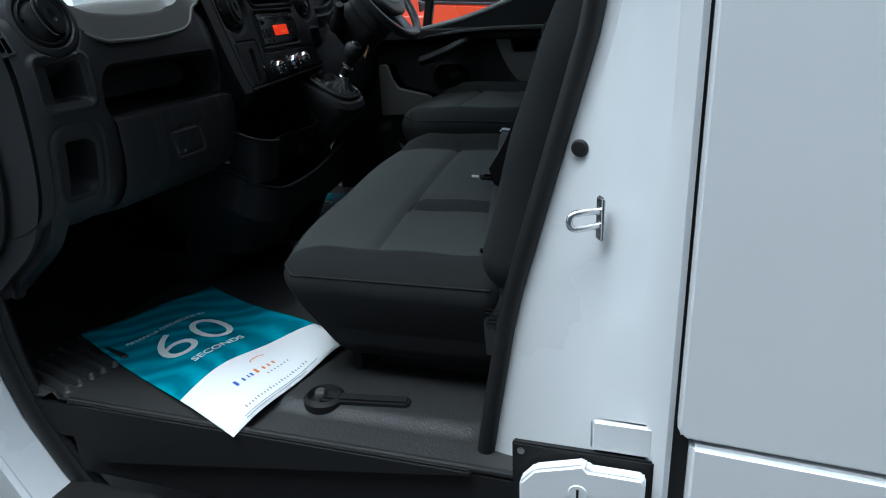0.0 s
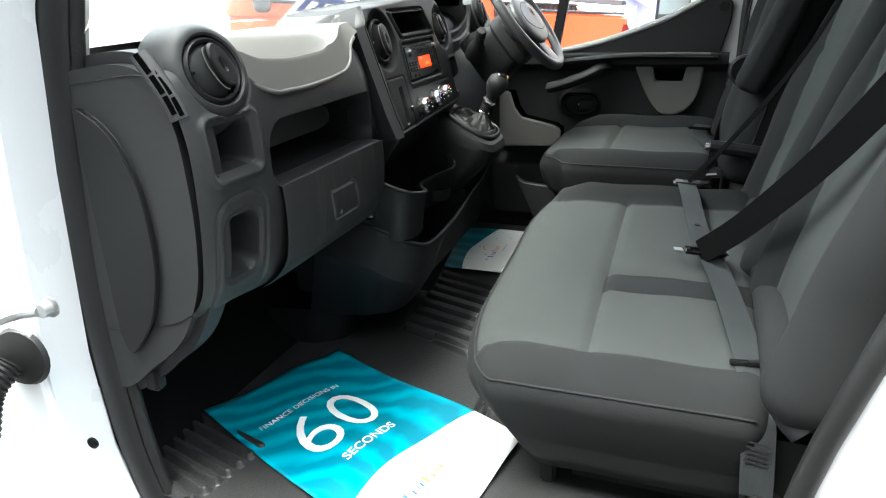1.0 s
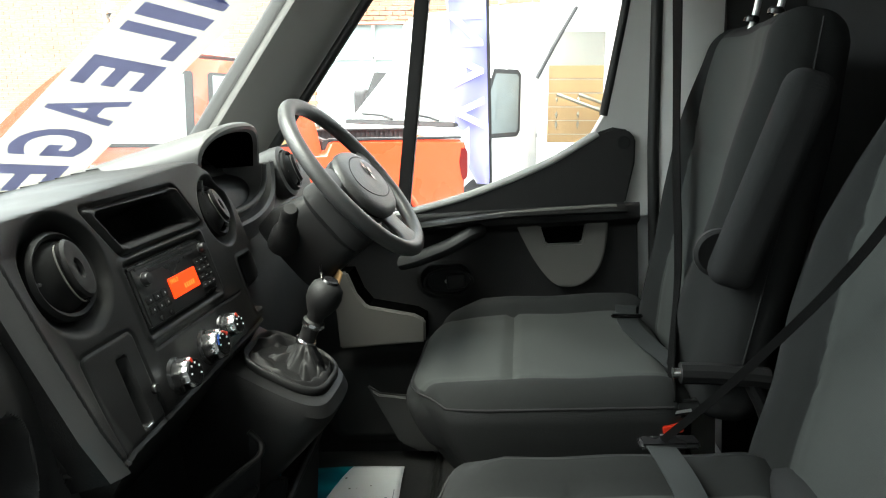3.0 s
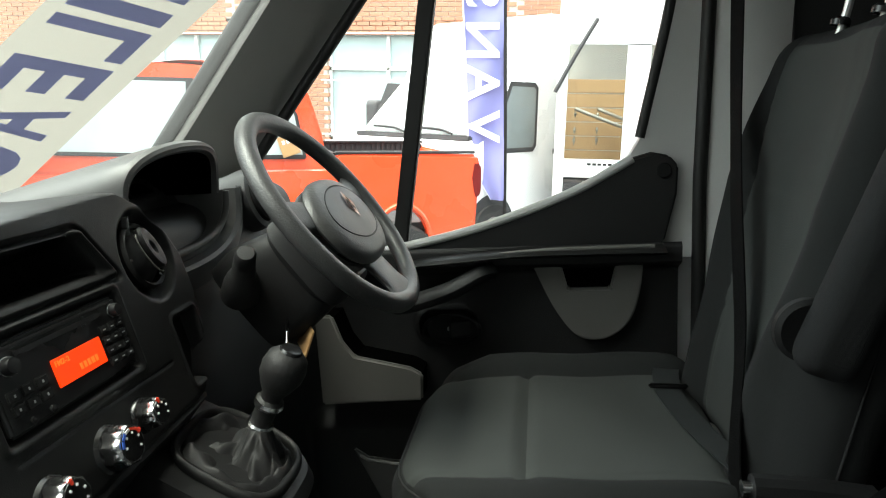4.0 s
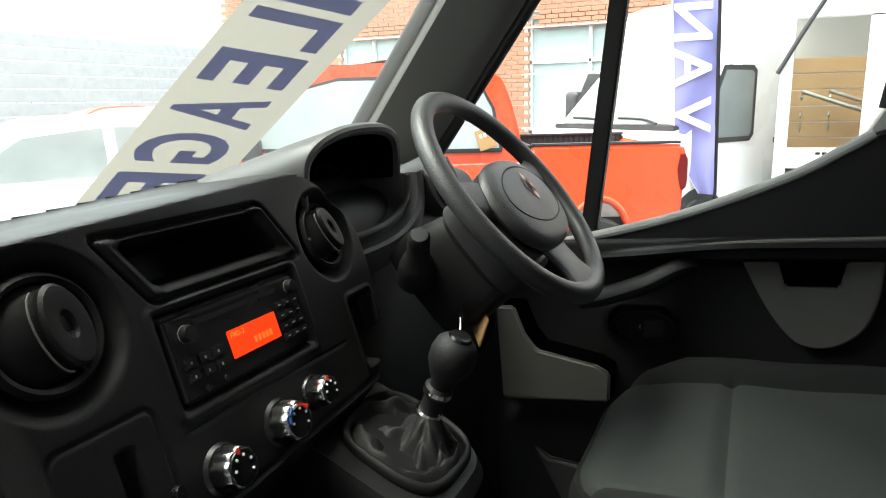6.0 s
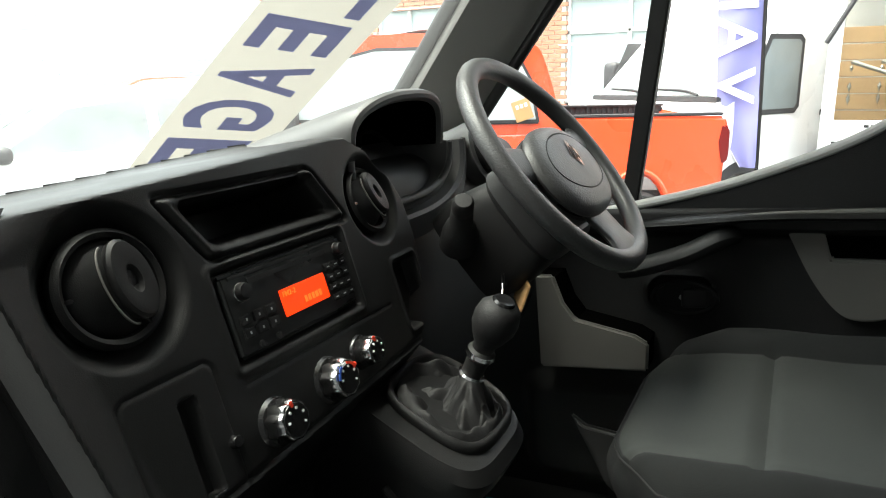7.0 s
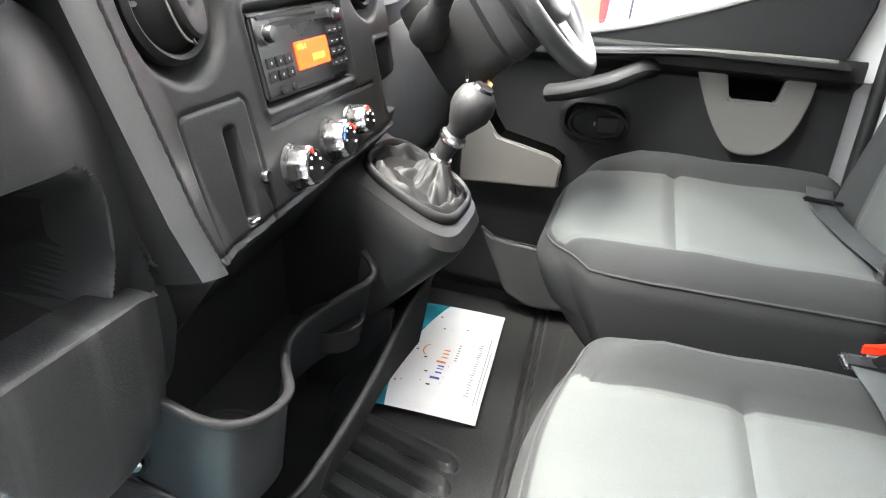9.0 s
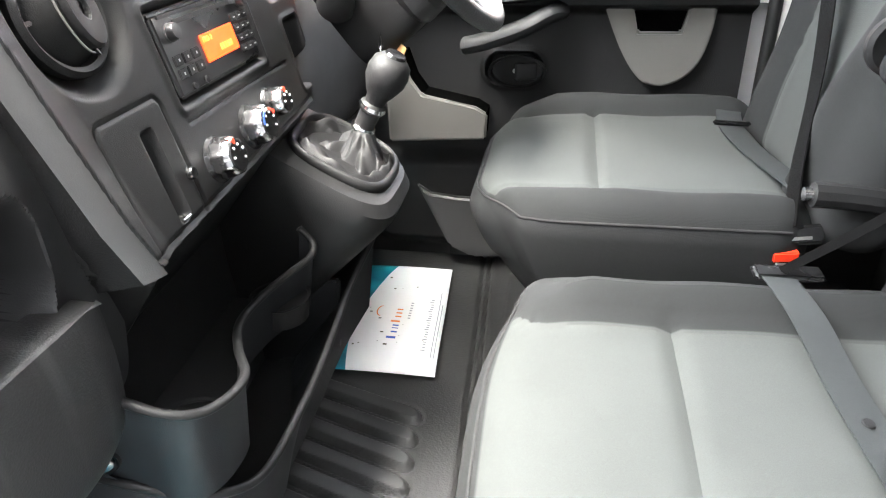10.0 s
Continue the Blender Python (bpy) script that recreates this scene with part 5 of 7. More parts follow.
P("rear_roll", sweep(spline([(-0.030, 0.95, 0.895), (-0.056, 0.99, 0.918), (-0.062, 1.20, 0.936), (-0.064, 1.42, 0.950), (-0.066, 1.66, 0.964), (-0.062, 1.80, 0.970), (-0.040, 1.84, 0.950)], 6), ring(0.042, 0.038, 16), up=(0, 0, 1)), CLOTHD, bench, "dark padded roll along the cushion's rear edge")
P("seat_base", box(-0.42, 0.05, 1.08, 1.74, 0.60, 0.70, 0.02), SOFT, bench)
P("support_leg", box(-0.46, -0.43, 1.06, 1.09, 0.598, 0.72, 0.006), SOFT, bench)
P("support_leg", box(-0.40, -0.37, 1.70, 1.73, 0.598, 0.72, 0.006), SOFT, bench)
P("side_valance", box(-0.14, 0.10, 1.0, 1.78, 0.66, 0.86, 0.03), SOFT, bench)
P("floor_latch", lathe([(0.045, 0), (0.045, 0.018), (0.036, 0.026), (0.030, 0.012), (0, 0.012)], pose(-0.47, 0.93, FLOOR + 0.001), 30), SOFT, bench)
P("latch_bolt", lathe([(0.013, 0), (0.013, 0.020), (0.009, 0.026), (0, 0.026)], pose(-0.475, 0.925, FLOOR + 0.012), 18), STEEL, bench)
P("latch_bar", obox(pose(-0.38, 0.94, FLOOR + 0.014, 0, 0, 8), 0.20, 0.03, 0.022, 0.005), SOFT, bench)

dseat = thing("driver_seat", "grey cloth driver's seat with dark bolsters and armrest", "seat", (-0.42, 2.16, FLOOR))
DC, DS = (-0.430, 2.210, 0.915), (0.53, 0.52, 0.269)
cushion(dseat, DC, DS, -0.055, "worn two-tone grey driver's cushion", 0.034, None, 0.060, 0.13, 0.050)
backrest(dseat, 1.930, 2.465, -0.150, 0.99, 1.69, 13, 0.028, 0.20, 0.140)
for yy in (2.105, 2.235):                                   # headrest on its two posts
    P("headrest_post", tube([(-0.005, yy, 1.64), (0.010, yy, 1.69), (0.022, yy, 1.76)], 0.006, 10), STEEL, dseat)
    P("post_sleeve", lathe([(0.014, 0.0), (0.014, 0.008), (0.010, 0.012), (0, 0.012)], pose(0.0, yy, 1.668, 0, 12, 0), 18), GLOSS, dseat)
P("headrest", pillow((0.030, 2.17, 1.815), (0.085, 0.24, 0.17), 0.040, None, 18, Matrix.Rotation(radians(10), 3, "Y")), CLOTHD, dseat, "dark cloth headrest")
P("seat_base", box(-0.52, -0.12, 1.99, 2.36, 0.60, 0.82, 0.02), GLOSS, dseat)
P("skirt", box(-0.50, -0.14, 1.96, 1.985, 0.70, 0.86, 0.012), GLOSS, dseat)
P("tilt_lever", tube([(-0.42, 1.915, 0.80), (-0.44, 1.895, 0.805), (-0.50, 1.89, 0.80)], 0.009), STEEL, dseat)
P("rail", box(-0.62, -0.10, 2.00, 2.03, 0.595, 0.625, 0.004), STEEL, dseat)
am = pose(-0.066, 1.922, 1.405, 0, -69, 0)
P("armrest", pillow((0, 0, 0), (0.35, 0.056, 0.076), 0.027, None, 20), CLOTHD, dseat, "folded-up padded armrest").data.transform(am)
P("armrest_pivot", lathe([(0.040, 0), (0.040, 0.010), (0.034, 0.015), (0.02, 0.010), (0, 0.010)], facing((-0.135, 1.944, 1.293), (0, -1, 0)), 28), SOFT, dseat)
P("armrest_bolt", lathe([(0.014, 0), (0.014, 0.008), (0, 0.008)], facing((-0.135, 1.924, 1.293), (0, -1, 0)), 8), STEEL, dseat)

handbrake = thing("handbrake", "black handbrake lever beside the driver's seat", "handbrake", (-0.20, 1.87, 0.90))
P("lever", tube([(-0.04, 1.918, 0.90), (-0.06, 1.918, 1.01), (-0.09, 1.918, 1.082)], 0.013), SOFT, handbrake)
P("grip", tube([(-0.06, 1.918, 1.082), (-0.14, 1.918, 1.092), (-0.200, 1.917, 1.096)], 0.018), SOFT, handbrake)
P("button", lathe([(0.010, 0), (0.010, 0.012), (0, 0.014)], facing((-0.200, 1.917, 1.096), (-1, 0, 0)), 16), CHROME, handbrake)


def buckle(at, turn, name_label):
    """A belt buckle with a red press button on a short stem."""
    b = thing("belt_buckle", name_label, "belt buckle", at, "belt buckles")
    m = Matrix.Translation(at) @ turn
    P("body", obox(m, 0.045, 0.026, 0.075, 0.006, 3), GLOSS, b)
    P("press_button", obox(m @ pose(0, -0.010, 0.030), 0.036, 0.012, 0.017, 0.002), RED, b, "red press button")
    P("stem", obox(m @ pose(0, 0, -0.07), 0.03, 0.010, 0.09, 0.003), SOFT, b)
    return b


buckle((-0.204, 1.956, 0.955), pose(0, 0, 0, 6, -6, 0), "black belt buckle with red button between the seats")
buckle((-0.246, 1.826, 0.952), pose(0, 0, 0, 10, -14, 0), "black belt buckle with red button beside the bench")


def belt(label, runs, at):
    b = thing("seat_belt", label, "seat belt", at, "seat belts")
    for nm, pts, w, mt, up in runs:
        P(nm, strap(pts, w, up=up), mt, b)
    return b


b1 = belt("grey and black lap belts lying across the bench", [
    ("lap_strap", [(-0.250, 1.835, 1.012), (-0.238, 1.74, 1.012), (-0.222, 1.64, 0.988), (-0.205, 1.53, 0.975), (-0.190, 1.44, 0.968)], 0.047, BELTG, (0.12, 0.1, 1)),
    ("lap_strap", [(-0.182, 1.43, 0.966), (-0.160, 1.32, 0.958), (-0.138, 1.20, 0.943), (-0.118, 1.09, 0.922), (-0.108, 1.03, 0.898)], 0.050, BELTG, (0.1, -0.12, 1)),
    ("sash_strap", [(-0.205, 1.415, 0.980), (-0.13, 1.30, 1.09), (-0.03, 1.13, 1.28), (0.06, 0.98, 1.50), (0.13, 0.91, 1.74)], 0.050, BELT, (-0.55, -0.75, 0.15)),
    ("anchor_strap", [(-0.108, 1.035, 0.900), (-0.100, 0.990, 0.865), (-0.095, 0.975, 0.80), (-0.090, 0.972, 0.735)], 0.050, BELTG, (-0.2, -1, 0.1))], (-0.15, 1.36, 0.96))
tg = pose(-0.195, 1.425, 0.978, 0, 6, 14)
tng = P("tongue", obox(tg, 0.092, 0.030, 0.012, 0.005, 3), GLOSS, b1, "black belt tongue")
P("tongue_slot", obox(tg @ pose(-0.004, -0.004, 0.0065), 0.058, 0.006, 0.002), CAVITY_SHADE, tng)
P("blade", obox(tg @ pose(-0.052, 0.0, -0.001), 0.024, 0.020, 0.003, 0.0008), STEEL, tng, "steel tongue blade")
P("slide", obox(pose(-0.112, 1.072, 0.921, 14, 0, 10), 0.072, 0.012, 0.008, 0.002), GLOSS, b1)
P("stop_button", lathe([(0, 0.003), (0.006, 0.002), (0.007, 0), (0, -0.001)], pose(-0.214, 1.585, 0.983, 6, 6), 16), SOFT, b1, "small round stop button")
for k in range(5):
    P("label_bar", obox(facing((-0.097, 0.974, 0.835 - 0.009 * k), (-0.2, -1, 0.2)) @ pose(0, 0, 0.003), 0.034, 0.003, 0.0008), SOFT, b1)
P("anchor", lathe([(0.03, 0), (0.03, 0.014), (0.02, 0.02), (0, 0.02)], facing((-0.075, 0.985, 0.715), (0, -1, 0)), 20), SOFT, b1)
P("anchor_bolt", lathe([(0.012, 0), (0.012, 0.010), (0, 0.011)], facing((-0.080, 0.962, 0.722), (0, -1, 0)), 6), STEEL, b1)
b2 = belt("black middle belt with a thin sash", [
    ("sash_strap", [(-0.245, 1.835, 1.018), (-0.14, 1.76, 1.17), (-0.02, 1.66, 1.39), (0.09, 1.57, 1.70)], 0.012, BELT, (1, 0.6, 0.2))], (-0.245, 1.83, 1.0))
t2 = P("tongue", obox(pose(-0.235, 1.840, 1.012, 10, 4, 8), 0.096, 0.030, 0.012, 0.005, 3), GLOSS, b2, "black belt tongue")
P("blade", obox(pose(-0.230, 1.862, 1.004, 20, 4, 8), 0.022, 0.026, 0.003, 0.0008), STEEL, t2)
b3 = belt("grey driver's belt hanging from the post to the seat", [
    ("sash_strap", [(-0.075, 2.50, 2.05), (-0.095, 2.42, 1.66), (-0.128, 2.28, 1.42), (-0.155, 2.14, 1.22), (-0.190, 2.03, 1.10), (-0.205, 1.958, 1.020)], 0.047, BELT, (1, 0.25, 0.15)),
    ("lap_strap", [(-0.205, 2.44, 1.06), (-0.225, 2.36, 1.068), (-0.232, 2.26, 1.066), (-0.210, 2.14, 1.062), (-0.175, 2.03, 1.055), (-0.165, 1.975, 1.03)], 0.047, BELTG, (0.1, 0, 1))], (-0.2, 2.3, 1.06))
P("slide", obox(pose(-0.232, 2.292, 1.073, 0, 4, 6), 0.070, 0.010, 0.009, 0.003), GLOSS, b3)
t3 = P("tongue", obox(pose(-0.205, 1.950, 1.014, -20, -6, 4), 0.098, 0.012, 0.030, 0.005, 3), GLOSS, b3, "black belt tongue")
P("tongue_slot", obox(pose(-0.205, 1.943, 1.012, -20, -6, 4), 0.060, 0.002, 0.005), STEEL, t3)


# ---- driver's door ----
ddoor = thing("driver_door", "closed driver's door with dark trim, grey pocket and window", "van door", (-0.6, 2.62, 0.62))
sill = [(-1.06, 1.245), (-0.90, 1.262), (-0.76, 1.285), (-0.58, 1.325), (-0.395, 1.388), (-0.30, 1.435), (-0.255, 1.460), (-0.215, 1.470), (-0.18, 1.462), (-0.162, 1.44), (-0.165, 1.38)]
P("upper_trim", prism(sill + [(-0.19, 1.28), (-0.22, 1.262), (-1.06, 1.235)], "y", 2.575, 2.64, 0.008, 3), DOORTRIM, ddoor)
P("sill_strip", tube([(x, 2.578, z) for x, z in sill[:7]], 0.010, 10), TRIM, ddoor, "pale sill strip below the window")
P("trim_screw", lathe([(0.016, 0), (0.016, 0.003), (0.013, 0.004), (0.013, 0.002), (0, 0.002)], facing((-0.192, 2.574, 1.432), (0, -1, 0)), 26), SOFT, ddoor)
DP = np.meshgrid(np.linspace(-1.22, -0.16, 260), np.linspace(0.575, 1.285, 180), indexing="ij")
dx, dz = DP
dd = 0.045 * step(rr(dx, dz, -0.50, 1.262, 0.62, 0.030, 0.02), 0.03)
dd -= 0.030 * step(rr(dx, dz, -0.665, 1.098, 0.062, 0.034, 0.032), 0.012) - 0.006 * groove(rr(dx, dz, -0.665, 1.098, 0.070, 0.042, 0.040), 0.006)
dd += 0.035 * step(rr(dx, dz, -0.60, 0.76, 0.42, 0.12, 0.05), 0.05)
P("trim_panel", sheet(np.stack([dx, 2.585 - dd, dz], -1)), DOORTRIM, ddoor, "black door trim panel")
P("ledge", sweep(spline([(-0.74, 2.555, 1.250), (-0.66, 2.53, 1.262), (-0.50, 2.522, 1.276), (-0.35, 2.53, 1.275), (-0.20, 2.54, 1.272)], 6), ring(0.040, 0.010), up=(0, 0, 1)), DASH2, ddoor)
# grey tube that paints the bright highlight along the ledge
P("ledge_highlight_strip", tube([(-0.70, 2.525, 1.252), (-0.60, 2.507, 1.268), (-0.495, 2.50, 1.281), (-0.36, 2.508, 1.284), (-0.22, 2.52, 1.282)], 0.0055), MIDGREY, ddoor)
grab = [(-0.77, 2.535, 1.160), (-0.72, 2.515, 1.175), (-0.64, 2.50, 1.205), (-0.585, 2.51, 1.232), (-0.565, 2.535, 1.235)]
P("grab_handle", sweep(spline(grab, 8), ring(0.020, 0.026), up=(0, 1, 0)), LOWER, ddoor, "dark pull handle")
hm = facing((-0.655, 2.560, 1.098), (0, -1, 0))
P("handle_bezel", lathe([(0.060, 0.0), (0.060, 0.012), (0.054, 0.014), (0.051, 0.004), (0.051, -0.020), (0, -0.022)], hm @ Matrix.Diagonal((1.12, 0.62, 1, 1)), 44), DASH2, ddoor, "oval recess of the door release")
P("release_lever", pillow((0, 0, 0), (0.052, 0.040, 0.014), 0.0065, None, 8), LOWER, ddoor, "dark release lever").data.transform(hm @ pose(0.020, 0, 0.004, 0, 14, 0))
# shade at the back of the recess, put into its colour
P("recess_back", lathe([(0.046, 0.001), (0, 0.001)], hm @ pose(0, 0, -0.020) @ Matrix.Diagonal((1.12, 0.62, 1, 1)), 32), CAVITY_SHADE, ddoor)
P("lever_pin", lathe([(0.005, 0), (0.005, 0.010), (0, 0.011)], hm @ pose(-0.006, 0, -0.006), 12), STEEL, ddoor)
pk = [(-0.412, 1.252), (-0.395, 1.185), (-0.305, 1.185), (-0.290, 1.252)] + [tuple(p[:2]) for p in spline([(-0.236, 1.252, 0), (-0.242, 1.18, 0), (-0.262, 1.115, 0), (-0.30, 1.078, 0), (-0.345, 1.068, 0), (-0.385, 1.085, 0), (-0.43, 1.15, 0), (-0.475, 1.252, 0)], 5)]
P("pocket_panel", prism(pk, "y", 2.556, 2.590, 0.004, 2), MIDGREY, ddoor, "grey pocket insert")
# near-black box that stands for the pocket's shade
P("pocket_hollow", box(-0.408, -0.294, 2.572, 2.60, 1.18, 1.258), CAVITY_SHADE, ddoor)
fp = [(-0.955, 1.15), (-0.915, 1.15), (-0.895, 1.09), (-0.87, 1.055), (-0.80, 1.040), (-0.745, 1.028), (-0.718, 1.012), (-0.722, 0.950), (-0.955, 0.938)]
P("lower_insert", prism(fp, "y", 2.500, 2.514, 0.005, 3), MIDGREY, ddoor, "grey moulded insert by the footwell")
# block behind the insert, coloured near-black as if shaded
P("insert_block", prism([(x * 0.97 - 0.025, z * 0.985 + 0.012) for x, z in fp], "y", 2.513, 2.60), CAVITY_SHADE, ddoor)
binp = [(-0.90, 0.825), (-0.863, 0.80), (-0.80, 0.792), (-0.70, 0.788), (-0.30, 0.79), (-0.28, 0.66), (-0.76, 0.62), (-0.82, 0.65)]
P("door_bin", prism(binp, "y", 2.515, 2.535, 0.008, 3), DASH, ddoor, "deep door bin")
P("bin_floor", box(-0.82, -0.28, 2.53, 2.60, 0.62, 0.66), SOFT, ddoor)
# painted frame round the window
frame_out = [(-1.22, 1.24), (-1.20, 1.40), (-1.05, 1.68), (-0.80, 1.98), (-0.62, 2.14), (-0.45, 2.20), (-0.06, 2.20), (-0.02, 1.90), (-0.06, 1.45), (-0.12, 1.24), (-0.45, 1.235), (-0.76, 1.235)]
frame_in = [(-1.175, 1.262), (-1.15, 1.45), (-1.005, 1.695), (-0.77, 1.965), (-0.60, 2.10), (-0.45, 2.145), (-0.16, 2.145), (-0.15, 1.90), (-0.235, 1.50), (-0.30, 1.40), (-0.45, 1.345), (-0.76, 1.262)]
bm = bmesh.new()
for ya, yb in ((2.60, 2.67),):
    vo = [[bm.verts.new((x, y, z)) for x, z in frame_out] for y in (ya, yb)]
    vi = [[bm.verts.new((x, y, z)) for x, z in frame_in] for y in (ya, yb)]
    k = len(frame_out)
    for i in range(k):
        j = (i + 1) % k
        bm.faces.new((vo[0][i], vo[0][j], vi[0][j], vi[0][i])), bm.faces.new((vo[1][i], vi[1][i], vi[1][j], vo[1][j]))
        bm.faces.new((vo[0][i], vo[1][i], vo[1][j], vo[0][j])), bm.faces.new((vi[0][i], vi[0][j], vi[1][j], vi[1][i]))
bmesh.ops.recalc_face_normals(bm, faces=bm.faces)
P("window_frame", bm, TRIM, ddoor, "grey painted window frame")
P("window_seal", sweep(spline([(x, 2.61, z) for x, z in frame_in[1:9]], 5), ring(0.012, 0.014), up=(0, 1, 0)), SEAL, ddoor)
P("divider_bar", prism([(-0.792, 1.27), (-0.757, 1.27), (-0.655, 1.83), (-0.62, 2.10), (-0.655, 2.10), (-0.692, 1.83)], "y", 2.605, 2.635, 0.004), SEAL, ddoor, "black window divider bar")
dg = P("pane", prism([(x, z) for x, z in frame_in], "y", 2.628, 2.631), GLASS, ddoor, "clear side window")
dg.visible_shadow = False
P("outer_skin", prism([(-1.25, 0.45), (-0.10, 0.45), (-0.06, 1.24), (-1.24, 1.24)], "y", 2.64, YR, 0.01), WHITE, ddoor)

dpost = thing("driver_side_posts", "grey trimmed windscreen pillar and rear post", "door post", (-0.6, 2.62, 0.5), kind="structure")
ap = []
for z in np.linspace(1.38, 2.24, 16):
    xo = -1.356 + (z - 1.40) / 1.18
    xr = -1.235 + (z - 1.38) / 1.20 + 0.01
    ap.append([(xo + 0.01, 2.66, z), (xo - 0.01, 2.50, z), (xo + 0.005, 2.455, z), (xo + 0.045, 2.452, z), (xr - 0.02, 2.53, z), (xr + 0.02, 2.60, z), (xr, 2.67, z)])
P("windscreen_pillar", loft(ap), PILLAR, dpost, "pale grained windscreen pillar trim")
P("screen_edge", sweep([Vector((-1.356 + (z - 1.40) / 1.18 + 0.004, 2.449, z)) for z in np.linspace(1.36, 2.24, 14)], ring(0.016, 0.006), up=(0, 1, 0)), SEAL, dpost, "black printed screen edge")
P("pillar_seal", sweep([Vector((-1.215 + (z - 1.38) / 1.20 + 0.03, 2.592, z)) for z in np.linspace(1.38, 2.2, 14)], ring(0.013, 0.014), up=(0, 1, 0)), SEAL, dpost)
P("nose_side", prism([(-2.10, 0.40), (-1.20, 0.40), (-1.22, 1.24), (-1.24, 1.40), (-1.45, 1.42), (-1.62, 1.34), (-2.10, 1.05)], "y", 2.60, YR, 0.01), WHITE, dpost)
bp = []
for z in np.linspace(0.5, 2.24, 16):
    o = 0.03 * max((z - 1.4) / 0.8, 0)
    bp.append([(-0.13 + o, 2.56, z), (-0.05 + o, 2.52, z), (0.02 + o, 2.52, z), (0.02 + o, 2.68, z), (-0.11 + o, 2.68, z)])
P("rear_post", loft(bp), TRIM, dpost, "pale grey rear post trim")
P("side_lining", box(0.045, 0.222, 2.55, 2.68, 0.5, 2.24), BULK, dpost, "dark side lining behind the post")
P("post_seal", sweep([Vector((-0.125 + 0.03 * max((z - 1.4) / 0.8, 0), 2.555, z)) for z in np.linspace(0.7, 2.2, 20)], ring(0.014, 0.016), up=(0, 1, 0)), SEAL, dpost)


# ---- paper floor mats ----
MUD = material("dried_mud", (0.06, 0.045, 0.03), 0.9)


def paper(label, corners, hang=False):
    """A printed paper mat: teal above, white below a wave; letters lie on the sheet."""
    mt = bpy.data.materials.get("printed_paper")
    if not mt:
        mt = bpy.data.materials.new("printed_paper")
        mt.use_nodes = True
        n, l = mt.node_tree.nodes, mt.node_tree.links
        b = n["Principled BSDF"]
        b.inputs["Roughness"].default_value = 0.45
        uv, sep = n.new("ShaderNodeUVMap"), n.new("ShaderNodeSeparateXYZ")
        l.new(uv.outputs[0], sep.inputs[0])

        def mth(op, a, c):
            m = n.new("ShaderNodeMath")
            m.operation = op
            for k, v in enumerate((a, c)):
                if isinstance(v, (int, float)):
                    m.inputs[k].default_value = v
                else:
                    l.new(v, m.inputs[k])
            return m.outputs[0]
        u, v = sep.outputs[0], sep.outputs[1]
        hump = mth("MULTIPLY", u, mth("SUBTRACT", 0.13, mth("MULTIPLY", u, 0.20)))
        edge = mth("GREATER_THAN", v, mth("ADD", hump, 0.285))
        wv = n.new("ShaderNodeTexWave")
        wv.wave_type, wv.rings_direction = "RINGS", "SPHERICAL"
        wv.inputs["Scale"].default_value, wv.inputs["Distortion"].default_value, wv.inputs["Detail"].default_value = 1.6, 6.0, 3.0
        mp = n.new("ShaderNodeMapping")
        mp.inputs["Location"].default_value, mp.inputs["Scale"].default_value = (0.5, -0.9, 0), (1.0, 2.6, 1)
        l.new(uv.outputs[0], mp.inputs[0]), l.new(mp.outputs[0], wv.inputs["Vector"])
        cr = n.new("ShaderNodeValToRGB")
        cr.color_ramp.elements[0].color, cr.color_ramp.elements[1].color = (0.0, 0.165, 0.24, 1), (0.0, 0.33, 0.44, 1)
        cr.color_ramp.elements[0].position = 0.15
        l.new(wv.outputs["Fac"], cr.inputs[0])
        mix = n.new("ShaderNodeMix")
        mix.data_type = "RGBA"
        l.new(edge, mix.inputs["Factor"]), l.new(cr.outputs[0], mix.inputs["B"])
        mix.inputs["A"].default_value = (0.82, 0.83, 0.84, 1)
        l.new(mix.outputs["Result"], b.inputs["Base Color"])
    c00, c10, c01, c11 = (Vector(p) for p in corners)

    def S(u, v, lift=0.0):
        """Point of the sheet; u along the lines of print, v up the sheet, both 0 to 1."""
        p = (c00 * (1 - u) + c10 * u) * (1 - v) + (c01 * (1 - u) + c11 * u) * v
        z = 0.005 * math.sin(3.1 * u + 2.2 * v) + 0.004 * math.sin(7 * v) + 0.003 * math.sin(9 * u - 4 * v)
        return Vector((p.x, p.y, p.z + z * (1.6 if hang else 1.0) + lift))
    wid, hei = (c10 - c00).length, (c01 - c00).length
    ob = thing("paper_floor_mat", label, "paper mat", tuple(S(0.5, 0.5)), "paper floor mats")
    us = np.linspace(0, 1, 40)
    me = sheet([[S(u, v)[:] for v in us] for u in us])
    uvl = me.uv_layers.new(name="UVMap")
    for lp in me.loops:
        i, j = divmod(lp.vertex_index, 40)
        uvl.data[lp.index].uv = (us[i], us[j])
    sh = P("sheet", me, mt, ob)
    sol = sh.modifiers.new("thickness", "SOLIDIFY")
    sol.thickness = 0.0006

    def lay(nm, me, mat, lift=0.0016):
        for v in me.vertices:
            q = S(v.co.x / wid, v.co.y / hei, lift + v.co.z)
            v.co = q
        P(nm, me, mat, ob, smooth=False)
    if not hang:
        rnd = random.Random(11)
        for k in range(26):
            u, v = rnd.uniform(0.12, 0.92) * wid, rnd.uniform(0.05, 0.42) * hei
            w = rnd.uniform(0.0015, 0.005)
            lay("mud_speck", bar_mesh(u, u + w, v, v + w * rnd.uniform(0.5, 2.2)), MUD)
    lay("headline", words("FINANCE DECISIONS IN", 0.0225, pose(wid * 0.425, hei * 0.785, 0), 0.0002), INK)
